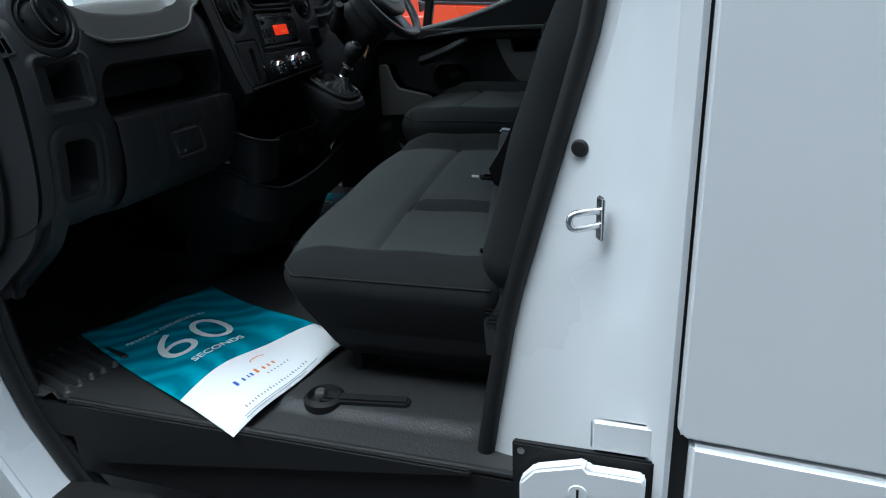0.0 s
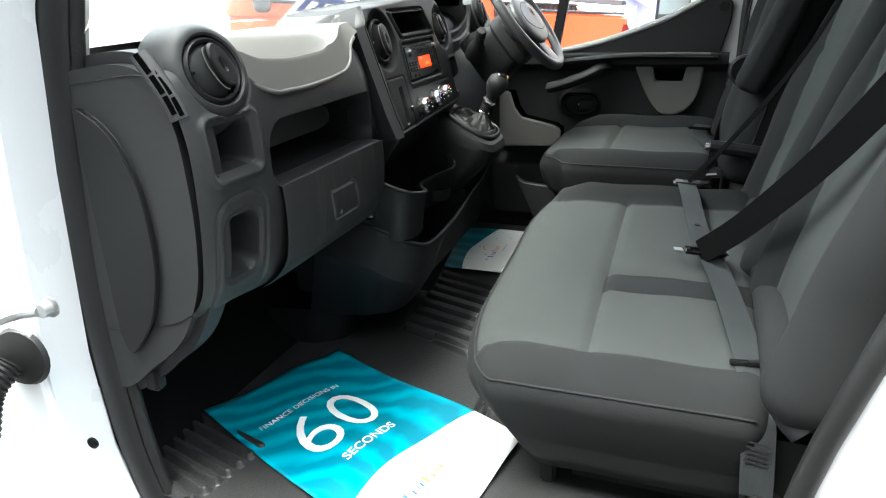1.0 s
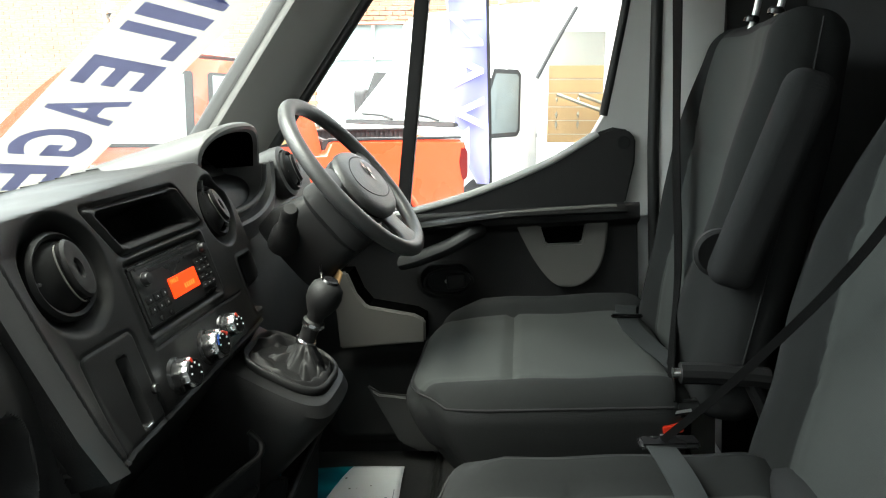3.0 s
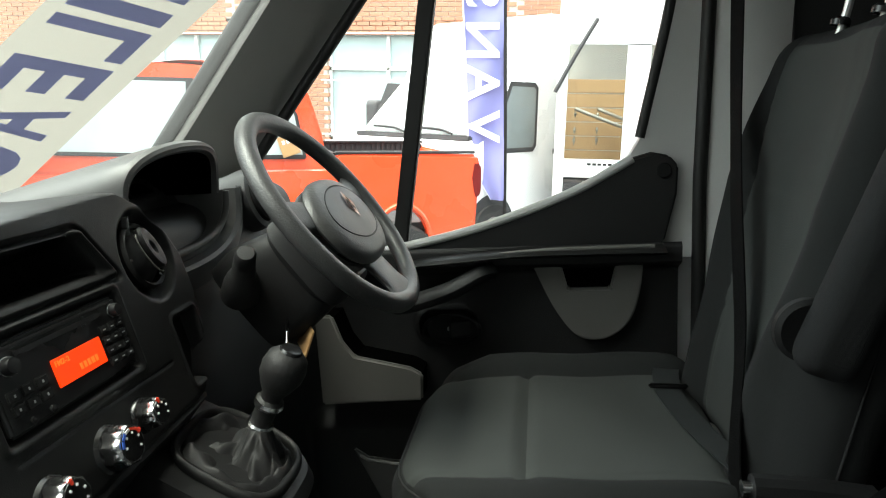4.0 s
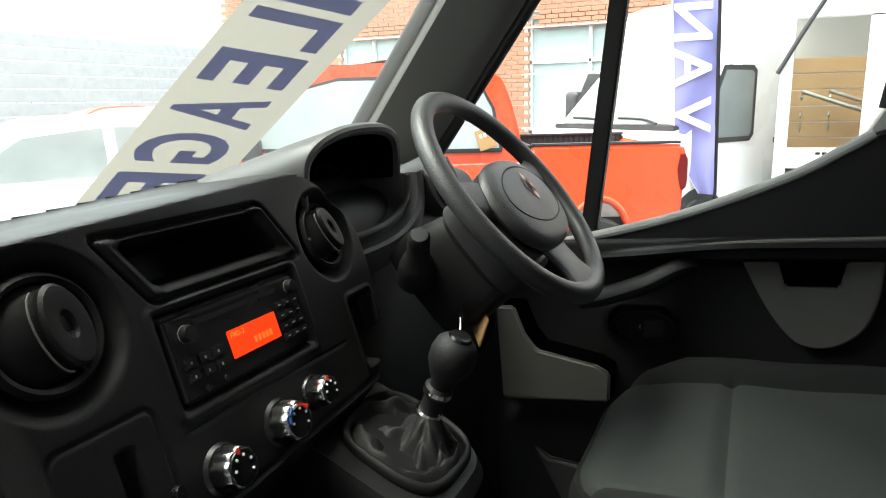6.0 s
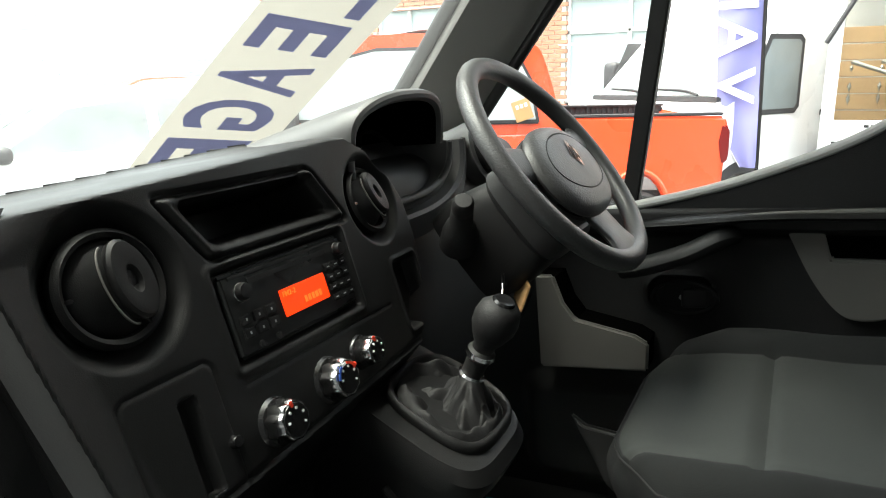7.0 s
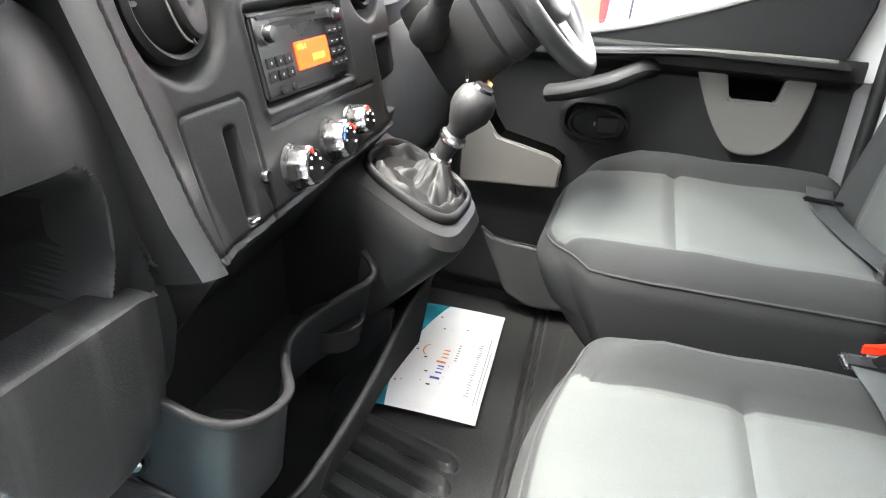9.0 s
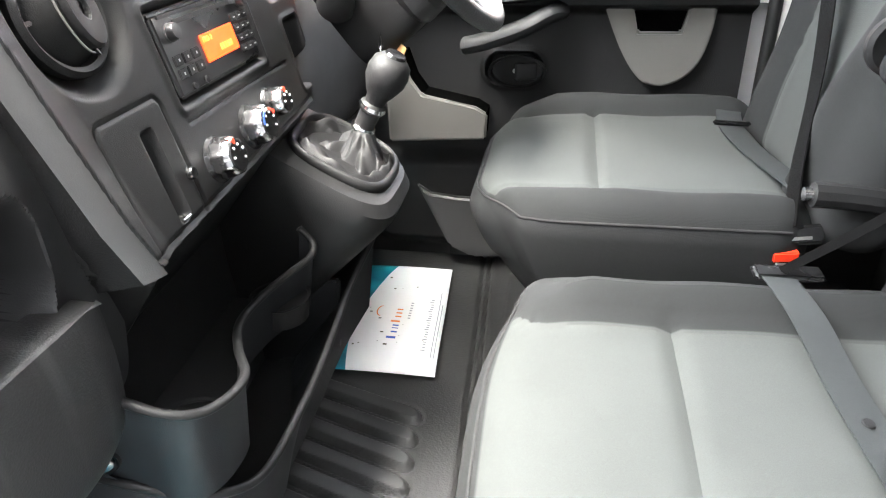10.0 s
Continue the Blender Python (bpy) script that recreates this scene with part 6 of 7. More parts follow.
    lay("number", words("60", 0.238, pose(wid * 0.455, hei * 0.605, 0), 0.0002, bold=-0.002), INK)
    lay("word", words("SECONDS", 0.036, pose(wid * 0.455, hei * 0.435, 0), 0.0002, bold=0.0004), INK)
    teal, orange, greyi = (bpy.data.materials.get(k) or material(k, c, 0.6) for k, c in (("blue_ink", (0.0, 0.16, 0.30)), ("orange_ink", (0.75, 0.22, 0.05)), ("grey_ink", (0.25, 0.27, 0.30))))
    x = wid * 0.245
    for k, w in enumerate((0.022, 0.016, 0.010, 0.016)):
        lay("logo_bar", bar_mesh(x, x + w * 0.35, hei * 0.150, hei * 0.150 + (0.021 if k == 0 else 0.014)), teal)
        x += w
    for k, w in enumerate((0.022, 0.016, 0.016, 0.016)):
        lay("logo_bar", bar_mesh(x, x + w * 0.35, hei * 0.150, hei * 0.150 + (0.021 if k == 0 else 0.014)), orange)
        x += w
    lay("logo_car", arc_mesh(wid * 0.50, hei * 0.225, 0.024, 0.012), orange)
    for k in range(7):
        lay("small_bar", bar_mesh(wid * 0.44 + 0.011 * k, wid * 0.44 + 0.011 * k + 0.004, hei * 0.118, hei * 0.118 + 0.006), greyi)
    for k in range(22):
        lay("address_bar", bar_mesh(wid * 0.17 + 0.0095 * k, wid * 0.17 + 0.0095 * k + 0.0035, hei * 0.045, hei * 0.045 + (0.007 if k % 4 else 0.010)), greyi)
    lay("fine_print_bar", bar_mesh(wid * 0.12, wid * 0.72, hei * 0.022, hei * 0.025), greyi)
    lay("fine_print_bar", bar_mesh(wid * 0.12, wid * 0.60, hei * 0.012, hei * 0.0145), greyi)
    return ob


def bar_mesh(x0, x1, y0, y1):
    me = bpy.data.meshes.new("bar")
    n = max(2, int((x1 - x0) / 0.02) + 1)
    vs = [(x, y, 0.0) for x in np.linspace(x0, x1, n) for y in (y0, y1)]
    me.from_pydata(vs, [], [(2 * i, 2 * i + 2, 2 * i + 3, 2 * i + 1) for i in range(n - 1)])
    return me


def arc_mesh(cx, cy, r, h):
    me = bpy.data.meshes.new("arc")
    a = np.linspace(0, math.pi, 14)
    vs = [(cx + r * math.cos(t), cy + h * math.sin(t), 0) for t in a] + [(cx + (r - 0.003) * math.cos(t), cy + (h - 0.003) * math.sin(t), 0) for t in a]
    me.from_pydata(vs, [], [(i, i + 1, 15 + i, 14 + i) for i in range(13)])
    return me


paper("teal and white printed paper mat curling over the door sill", ((-0.592, 0.765, 0.598), (-0.522, 1.172, 0.612), (-1.255, 1.042, 0.600), (-1.106, 1.415, 0.610)), True)
paper("muddied teal and white paper mat in the driver's footwell", ((-0.774, 2.052, 0.600), (-0.805, 2.480, 0.600), (-1.434, 2.032, 0.603), (-1.465, 2.460, 0.603)))


# ---- windscreen sticker ----
def on_screen(y, z, gap=0.006):
    return Vector((wscreen(y, z) + gap, y, z))


decal = thing("windscreen_sticker", "cream windscreen sticker strip with blue capitals seen from behind", "sticker", tuple(on_screen(1.9, 1.5)))
STRIP = material("cream_sticker", (0.50, 0.48, 0.43), 0.6, vary=0.04)
sn, sl = STRIP.node_tree.nodes, STRIP.node_tree.links
tl, mx = sn.new("ShaderNodeBsdfTranslucent"), sn.new("ShaderNodeMixShader")
tl.inputs[0].default_value, mx.inputs[0].default_value = (0.17, 0.163, 0.147, 1), 0.7
sl.new(sn["Principled BSDF"].outputs[0], mx.inputs[1]), sl.new(tl.outputs[0], mx.inputs[2]), sl.new(mx.outputs[0], sn["Material Output"].inputs[0])
BLUE = material("blue_sticker_ink", (0.10, 0.12, 0.36), 0.6, vary=0.05)
sn, sl = BLUE.node_tree.nodes, BLUE.node_tree.links
tl, mx = sn.new("ShaderNodeBsdfTranslucent"), sn.new("ShaderNodeMixShader")
tl.inputs[0].default_value, mx.inputs[0].default_value = (0.24, 0.26, 0.48, 1), 0.75
sl.new(sn["Principled BSDF"].outputs[0], mx.inputs[1]), sl.new(tl.outputs[0], mx.inputs[2]), sl.new(mx.outputs[0], sn["Material Output"].inputs[0])
along = Vector((0, 0.147, 0.325)) / 0.48           # up the strip, in y and z for a metre of it
across = Vector((0, -0.97, 0.145))
ANCHOR = Vector((0, 2.098, 1.480))                 # middle of the last letter


def strip_point(s, w, gap):
    q = ANCHOR + along * s + across * w
    return on_screen(q.y, q.z, gap)


ss, sw = np.meshgrid(np.linspace(-0.20, 1.05, 60), np.linspace(-0.118, 0.118, 12), indexing="ij")
P("strip", sheet([[strip_point(a, b, 0.004)[:] for a, b in zip(r1, r2)] for r1, r2 in zip(ss, sw)]), STRIP, decal)
for ch, s0 in zip("EGAELIM", (0.0, 0.092, 0.180, 0.282, 0.372, 0.436, 0.520)):
    me = words(ch, 0.225, Matrix(), 0.0, bold=0.006)
    xs = [v.co.x for v in me.vertices]
    half = (max(xs) - min(xs)) / 2
    want = 0.016 if ch == "I" else (0.044 if ch == "M" else 0.036)
    for v in me.vertices:
        v.co = strip_point(s0 - v.co.x / half * want, v.co.y, 0.007)
    P("letter", me, BLUE, decal, smooth=False)


# ---- outside ----
def ground_z(x, y):
    return 0.022 * np.clip(y - 1.5, 0, 30)


ASPHALT = material("wet_asphalt", (0.10, 0.10, 0.102), 0.35, vary=0.3, scale=0.7, bump=0.5, fine=60)
q = np.concatenate([-np.geomspace(400, 1, 24), np.geomspace(1, 400, 24)])
ax_, ay_ = np.meshgrid(q, q, indexing="ij")
tagged(part("ground", sheet(np.stack([ax_, ay_, ground_z(ax_, ay_) + (-0.0752 * (ax_ + 0.43) - 0.26) * np.clip((ay_ - 3.0) / 2.5, 0, 1)], -1)), ASPHALT), "wet grey asphalt of the vehicle yard", "ground", kind="structure")

REDPAINT = material("red_car_paint", (0.80, 0.080, 0.026), 0.28, vary=0.05, scale=2, coat=0.6)
BLACKT = material("tyre_rubber", (0.02, 0.02, 0.02), 0.8, vary=0.2, bump=0.3, fine=120)
DARKGLASS = material("dark_vehicle_glass", (0.17, 0.20, 0.205), 0.12, vary=0.25, scale=2, spec=0.8)
MISTGLASS = material("misted_vehicle_glass", (0.40, 0.44, 0.44), 0.35, vary=0.25, scale=3)
FROST = material("frost", (0.80, 0.82, 0.84), 0.8, vary=0.1, scale=8, bump=0.4, fine=80)
BEDLINER = material("bed_liner", (0.03, 0.03, 0.032), 0.6, bump=0.3, fine=120)
LENS = material("red_lamp_lens", (0.14, 0.008, 0.008), 0.15, vary=0.1)


def curve2(pts, n=6):
    return [tuple(p[:2]) for p in spline([(a, b, 0) for a, b in pts], n)]


def road_wheel(parent, x, y, z, r, w=0.22, out=-1):
    t = under(part("tyre", lathe([(r * 0.62, -w / 2), (r * 0.95, -w / 2), (r, -w * 0.35), (r, w * 0.35), (r * 0.95, w / 2), (r * 0.62, w / 2)], facing((x, y, z), (0, out, 0)), 36, True), BLACKT), parent)
    under(part("rim", lathe([(r * 0.63, -w / 2), (r * 0.63, w * 0.42), (r * 0.55, w * 0.36), (r * 0.45, w * 0.20), (r * 0.15, w * 0.30), (0, w * 0.30)], facing((x, y, z), (0, out, 0)), 36), STEEL), parent)
    return t


def pickup():
    y0, y1 = 6.0, 7.72
    g = float(ground_z(0, 6.8))
    v = thing("pickup_truck", "red double-cab pickup with black bed liner and frosted roof", "pickup truck", (-2.6, 6.86, g))
    lower = [(-0.64, 0.62), (-0.62, 0.95), (-0.60, 1.30), (-0.625, 1.385), (-1.74, 1.405), (-1.79, 1.30), (-3.9, 1.27), (-5.0, 1.18), (-5.35, 1.02), (-5.42, 0.62), (-4.75, 0.60), (-4.72, 0.80), (-4.55, 0.98), (-4.25, 0.98), (-4.08, 0.80), (-4.05, 0.60), (-1.52, 0.60), (-1.47, 0.78), (-1.38, 0.91), (-1.29, 0.965), (-1.20, 0.965), (-1.11, 0.91), (-1.04, 0.78), (-1.00, 0.60)]
    for nm, ya, yb in (("near_side", y0, y0 + 0.10), ("far_side", y1 - 0.10, y1)):
        P(nm, prism(lower, "y", ya, yb, 0.025, 3), REDPAINT, v)
    P("tailgate", box(-0.68, -0.61, y0 + 0.08, y1 - 0.08, 0.72, 1.36, 0.02, 3), REDPAINT, v)
    P("bumper", box(-0.66, -0.52, y0 + 0.05, y1 - 0.05, 0.52, 0.72, 0.03, 3), STEEL, v)
    P("bed_floor", box(-1.76, -0.66, y0 + 0.09, y1 - 0.09, 0.78, 0.84), BEDLINER, v)
    P("bed_front", box(-1.80, -1.74, y0 + 0.05, y1 - 0.05, 0.80, 1.40, 0.01), BEDLINER, v)
    for k in range(22):
        P("liner_rib", box(-1.72 + 0.05 * k, -1.70 + 0.05 * k, y1 - 0.135, y1 - 0.10, 0.86, 1.385, 0.006), BEDLINER, v)
    P("liner_panel", box(-1.76, -0.66, y1 - 0.115, y1 - 0.095, 0.84, 1.39), BEDLINER, v)
    P("liner_rail", box(-1.76, -0.64, y0 + 0.01, y0 + 0.10, 1.392, 1.412, 0.008), BEDLINER, v)
    P("liner_rail", box(-1.76, -0.64, y1 - 0.15, y1, 1.392, 1.412, 0.008), BEDLINER, v)
    P("bonnet", box(-5.36, -4.02, y0 + 0.06, y1 - 0.06, 0.9, 1.30, 0.06, 3), FROST, v, "frosted bonnet")
    P("wing_frost", prism([(-4.10, 1.275), (-4.10, 1.02), (-4.75, 0.98), (-5.44, 0.86), (-5.44, 1.04), (-5.0, 1.20)], "y", y0 - 0.012, y0 + 0.08, 0.01), FROST, v, "white frost on the wing")
    P("underbody", box(-5.0, -0.7, y0 + 0.15, y1 - 0.15, 0.45, 0.80), BEDLINER, v)
    cabp = curve2([(-1.80, 1.26), (-1.86, 1.56), (-1.95, 1.84), (-2.02, 1.92), (-2.16, 1.962), (-2.8, 2.015), (-3.25, 2.00), (-3.55, 1.93), (-4.02, 1.52), (-4.15, 1.26)], 5)
    P("cab", prism(cabp, "y", y0 + 0.02, y1 - 0.02, 0.07, 4), REDPAINT, v, "red cab shell")
    for ya, yb in ((y0 - 0.010, y0 + 0.03),):
        for poly in ([(-1.97, 1.36), (-2.03, 1.68), (-2.12, 1.845), (-2.25, 1.89), (-2.62, 1.91), (-2.64, 1.36)], [(-2.74, 1.37), (-2.72, 1.92), (-3.15, 1.92), (-3.45, 1.85), (-3.92, 1.52), (-3.90, 1.40)]):
            w = P("side_window", prism(poly, "y", ya - 0.004, yb, 0.01), BEDLINER, v)
            inner = [(x * 0.9 + 0.1 * sum(p[0] for p in poly) / len(poly), z * 0.9 + 0.1 * sum(p[1] for p in poly) / len(poly)) for x, z in poly]
            P("pane", prism(inner, "y", ya - 0.010, ya - 0.003, 0.002), MISTGLASS, w)
    wsb = bmesh.new()
    wsb.faces.new([wsb.verts.new(p) for p in ((-3.62, y0 + 0.16, 1.875), (-3.62, y1 - 0.16, 1.875), (-4.12, y1 - 0.08, 1.40), (-4.12, y0 + 0.08, 1.40))])
    bmesh.ops.solidify(wsb, geom=wsb.faces[:], thickness=0.02)
    P("windscreen", wsb, MISTGLASS, v)
    fx, fy = np.meshgrid(np.linspace(-3.42, -2.05, 60), np.linspace(y0 + 0.12, y1 - 0.12, 40), indexing="ij")
    P("roof_frost", sheet(np.stack([fx, fy, 2.008 + 0.030 * np.sin(np.pi * (fx + 3.42) / 1.37) + 0.012 * np.sin(9 * fx + 3 * np.sin(5 * fy)) * np.sin(7 * fy)], -1)), FROST, v, "white frost on the roof")
    P("tail_lamp", prism(curve2([(-0.66, 1.33), (-0.600, 1.30), (-0.592, 1.2), (-0.598, 1.07), (-0.65, 1.05), (-0.68, 1.2)], 3), "y", y0 - 0.006, y0 + 0.12, 0.01), LENS, v, "dark red tail lamp")
    P("fuel_flap", box(-1.72, -1.55, y0 - 0.004, y0 + 0.02, 1.08, 1.24, 0.004), REDPAINT, v)
    P("arch_trim", tube([(-1.52, y0 - 0.006, 0.70), (-1.45, y0 - 0.01, 0.86), (-1.35, y0 - 0.012, 0.965), (-1.245, y0 - 0.012, 1.00), (-1.14, y0 - 0.012, 0.965), (-1.05, y0 - 0.01, 0.86), (-1.0, y0 - 0.006, 0.70)], 0.02, up=(0, 1, 0)), REDPAINT, v)
    P("mirror", pillow((-3.80, y0 - 0.10, 1.42), (0.14, 0.16, 0.20), 0.05), BEDLINER, v)
    for x in (-1.27, -4.40):
        for y, o in ((y0 + 0.10, -1), (y1 - 0.10, 1)):
            road_wheel(v, x, y, g + 0.36, 0.365, 0.24, o)
    return v


YARD = Matrix.Translation((-0.43, 0, 1.55)) @ Matrix.Rotation(radians(4.3), 4, "Y") @ Matrix.Translation((0.43, 0, -1.55))      # the yard slopes along the van
TURN = Matrix.Translation((-0.925, 6.53, 1.27)) @ Matrix.Rotation(radians(4.3), 4, "Y") @ Matrix.Rotation(radians(25), 4, "Z") @ Matrix.Translation((0.62, -6.0, -1.41))
pick = pickup()
pick.matrix_basis = TURN @ Matrix.Translation(pick.location)
sticker = thing("window_notice", "brown price notice leaning in the truck window", "notice", (-2.10, 5.98, 1.34))
P("card", obox(pose(-2.10, 5.972, 1.46, 0, -18, 0), 0.13, 0.006, 0.15, 0.002), TAG, sticker)
for k in range(3):
    P("bar", obox(pose(-2.10, 5.967, 1.46, 0, -18, 0) @ pose(-0.03 + 0.032 * k, 0, 0.03), 0.020, 0.002, 0.028), INK, sticker)

sticker.matrix_basis = TURN @ Matrix.Translation(sticker.location)

VANWHITE = material("white_van_paint", (0.80, 0.81, 0.81), 0.3, vary=0.03, scale=2, coat=0.3)
WOOD = material("light_brown_boards", (0.55, 0.37, 0.21), 0.6, vary=0.2, scale=3)


def box_van():
    y0, y1 = 8.6, 10.5
    g = float(ground_z(0, 9.5))
    v = thing("white_minibus", "white high-roofed minibus with a side lift window", "van", (0.5, 9.5, g))
    # rear body with the big side window
    P("rear_post", box(0.14, 0.25, y0 - 0.03, y0 + 0.05, 0.5, 3.0, 0.012), VANWHITE, v)
    P("side_below", box(0.22, 4.2, y0, y0 + 0.06, 1.10, 1.30, 0.012), VANWHITE, v)
    P("side_above", box(0.22, 4.2, y0, y0 + 0.06, 2.49, 3.0, 0.012), VANWHITE, v)
    P("side_pillar", box(0.85, 1.09, y0, y0 + 0.06, 1.28, 2.5, 0.012), VANWHITE, v)
    P("side_pillar", box(2.0, 4.2, y0, y0 + 0.06, 1.28, 2.5, 0.012), VANWHITE, v)
    for x0, x1 in ((0.25, 0.85), (1.09, 2.0)):
        P("side_window", box(x0 - 0.01, x1 + 0.01, y0 + 0.02, y0 + 0.035, 1.29, 2.5), glass("tinted_bus_glass", (0.86, 0.86, 0.82)), v, "smoke tinted side window")
    P("roof", box(0.2, 4.2, y0 + 0.75, y1, 2.98, 3.05, 0.03), VANWHITE, v)
    P("rear_wall", box(4.15, 4.2, y0, y1, 0.5, 3.0), VANWHITE, v)
    P("far_wall", box(0.2, 4.2, y1 - 0.05, y1, 0.5, 3.0), VANWHITE, v)
    for k in range(7):
        P("inner_board", box(0.25, 4.1, y0 + 0.55, y0 + 0.58, 1.05 + 0.16 * k, 1.20 + 0.16 * k, 0.006), WOOD, v)
    P("floor", box(0.2, 4.2, y0, y1, 0.95, 1.05), BEDLINER, v)
    P("skirt", box(0.24, 4.2, y0 + 0.30, y0 + 0.36, 0.55, 1.1), BEDLINER, v)
    P("gas_strut", tube([(0.12, y0 - 0.06, 2.0), (0.30, y0 - 0.06, 2.35), (0.52, y0 - 0.06, 2.74)], 0.022), BEDLINER, v)
    P("strut_rod", tube([(0.36, y0 - 0.06, 2.47), (0.48, y0 - 0.06, 2.68), (0.60, y0 - 0.06, 2.88)], 0.013), STEEL, v)
    for x, dy in ((0.36, 0.25), (0.62, 0.45)):
        P("rail_post", tube([(x, y0 + dy, 1.28), (x, y0 + dy, 1.6), (x, y0 + dy, 1.83)], 0.018), STEEL, v)
        P("hand_rail", tube([(x, y0 + dy, 1.83), (x + 0.3, y0 + dy, 1.72), (x + 0.75, y0 + dy, 1.56)], 0.02), STEEL, v)
    P("step_box", box(0.27, 0.45, y0 + 0.05, y0 + 0.2, 0.85, 1.02, 0.02), STEEL, v)
    P("step_arm", tube([(0.3, y0, 0.84), (0.42, y0, 0.9), (0.48, y0, 1.06)], 0.02), STEEL, v)
    for k in range(6):
        P("notice_bar", box(0.50 + 0.055 * k, 0.54 + 0.055 * k, y0 - 0.004, y0 - 0.001, 1.235, 1.26), SOFT, v)
    road_wheel(v, 3.2, y0 + 0.02, g + 0.34, 0.34, 0.22)
    return v



def panel_van():
    """A high-roofed van, front towards its own -y."""
    g = float(ground_z(0, 9.0))
    v = thing("panel_van", "white high-roofed panel van with a misted windscreen", "van", (0, 0, 0))
    W = 0.93
    prof = [(0.0, 0.40), (-0.03, 0.90), (0.10, 1.16), (0.62, 1.36), (0.66, 1.40), (1.26, 1.93), (1.36, 2.02), (1.62, 2.62), (1.95, 2.72), (2.35, 2.74), (2.35, 0.40)]
    bm = prism([(a, b) for a, b in prof], "x", -W, W, 0.07, 3)
    part("body", bm, VANWHITE, v)
    ws_ = bmesh.new()
    ws_.faces.new([ws_.verts.new(p) for p in ((-0.84, 0.63, 1.395), (0.84, 0.63, 1.395), (0.74, 1.27, 1.955), (-0.74, 1.27, 1.955))])
    bmesh.ops.solidify(ws_, geom=ws_.faces[:], thickness=-0.02)
    part("windscreen", ws_, MISTGLASS, v)
    part("scuttle", box(-0.86, 0.86, 0.54, 0.64, 1.33, 1.385, 0.01), BEDLINER, v)
    for x in (-0.1, 0.6):
        part("wiper", tube([(x, 0.58, 1.40), (x - 0.25, 0.66, 1.44), (x - 0.60, 0.68, 1.45)], 0.012), BEDLINER, v)
    part("grille", box(-0.55, 0.55, -0.05, 0.0, 0.75, 0.95, 0.02), BEDLINER, v)
    for s in (-1, 1):
        part("headlamp", pillow((s * 0.72, 0.03, 1.0), (0.30, 0.16, 0.26), 0.07, None, 8), MISTGLASS, v)
        if s < 0:
            part("mirror", pillow((s * 1.10, 1.05, 1.55), (0.22, 0.14, 0.40), 0.06, None, 8), BEDLINER, v)
        xs = (W + 0.002, W + 0.014) if s > 0 else (-W - 0.014, -W - 0.002)
        part("side_window", prism([(0.78, 1.30), (0.92, 1.20), (1.58, 1.20), (1.64, 1.26), (1.64, 1.90), (1.58, 1.95), (1.12, 1.95)], "x", *xs, 0.004), BEDLINER, v)
        xs = (W + 0.012, W + 0.018) if s > 0 else (-W - 0.018, -W - 0.012)
        part("pane", prism([(0.85, 1.32), (0.96, 1.25), (1.55, 1.25), (1.59, 1.29), (1.59, 1.87), (1.55, 1.90), (1.15, 1.90)], "x", *xs, 0.002), DARKGLASS, v)
        part("door_handle", box(xs[0], xs[1] + 0.02 * s, 1.98, 2.10, 1.16, 1.22, 0.004), BEDLINER, v)
        part("door_joint", box(min(s * (W + 0.001), s * (W + 0.003)), max(s * (W + 0.001), s * (W + 0.003)), 2.14, 2.15, 0.5, 2.1), BEDLINER, v)
        for y in (0.85,):
            part("wheel_arch", lathe([(0.0, 0), (0.41, 0), (0.42, 0.01), (0, 0.012)], facing((s * (W - 0.004), y, 0.36), (s, 0, 0)), 32), BEDLINER, v)
            part("tyre", lathe([(0.2, -0.1), (0.33, -0.1), (0.34, 0), (0.33, 0.1), (0.2, 0.1)], facing((s * (W - 0.06), y, 0.34), (s, 0, 0)), 28, True), BLACKT, v)
            part("rim", lathe([(0.2, -0.1), (0.2, 0.09), (0.1, 0.05), (0, 0.06)], facing((s * (W - 0.05), y, 0.34), (s, 0, 0)), 28), STEEL, v)
    v.matrix_world = YARD @ pose(-2.15, 8.06, g - 0.26, 0, 0, -34)
    return v


panel_van()
bus = box_van()
bus.matrix_basis = YARD @ Matrix.Translation(bus.location + Vector((-0.40, 0, -0.25)))

# feather flag
flag = thing("feather_flag", "blue and white feather flag with capitals seen from behind", "flag", (-0.45, 8.1, float(ground_z(0, 8.1))))
FLAGB = material("flag_cloth", (0.20, 0.21, 0.45), 0.8, vary=0.08, scale=3)
fz, fw = np.meshgrid(np.linspace(0.85, 3.6, 60), np.linspace(0, 1, 16), indexing="ij")
lean_ = -0.44 - 0.034 * (fz - 0.6)
width_ = 0.36 + 0.05 * np.clip((fz - 1.2) / 1.7, 0, 1) - 0.22 * np.clip((1.25 - fz) / 0.4, 0, 1)
P("cloth", sheet(np.stack([lean_ - width_ * fw, 8.1 + 0.03 * np.sin(4 * fz + 5 * fw), fz], -1)), FLAGB, flag)
P("pole", tube([(-0.425, 8.1, float(ground_z(0, 8.1))), (-0.46, 8.1, 1.6), (-0.53, 8.1, 3.6)], 0.018), SOFT, flag)
P("edge_tape", sheet(np.stack([(lean_ - width_ * (1.0 - 0.03 * fw)), 8.085 + 0.03 * np.sin(4 * fz + 5), fz], -1)), INK, flag)
for ch, z in zip("VANS", (1.60, 2.03, 2.44, 2.86)):
    me = words(ch, 0.54, Matrix(), 0.0, bold=0.010)
    for vt in me.vertices:
        x, y = vt.co.x, vt.co.y
        zz = z + x * 0.92
        vt.co = (-0.700 - 0.034 * (zz - 1.6) + y * 0.85, 8.06, zz)
    P("letter", me, INK, flag, smooth=False)

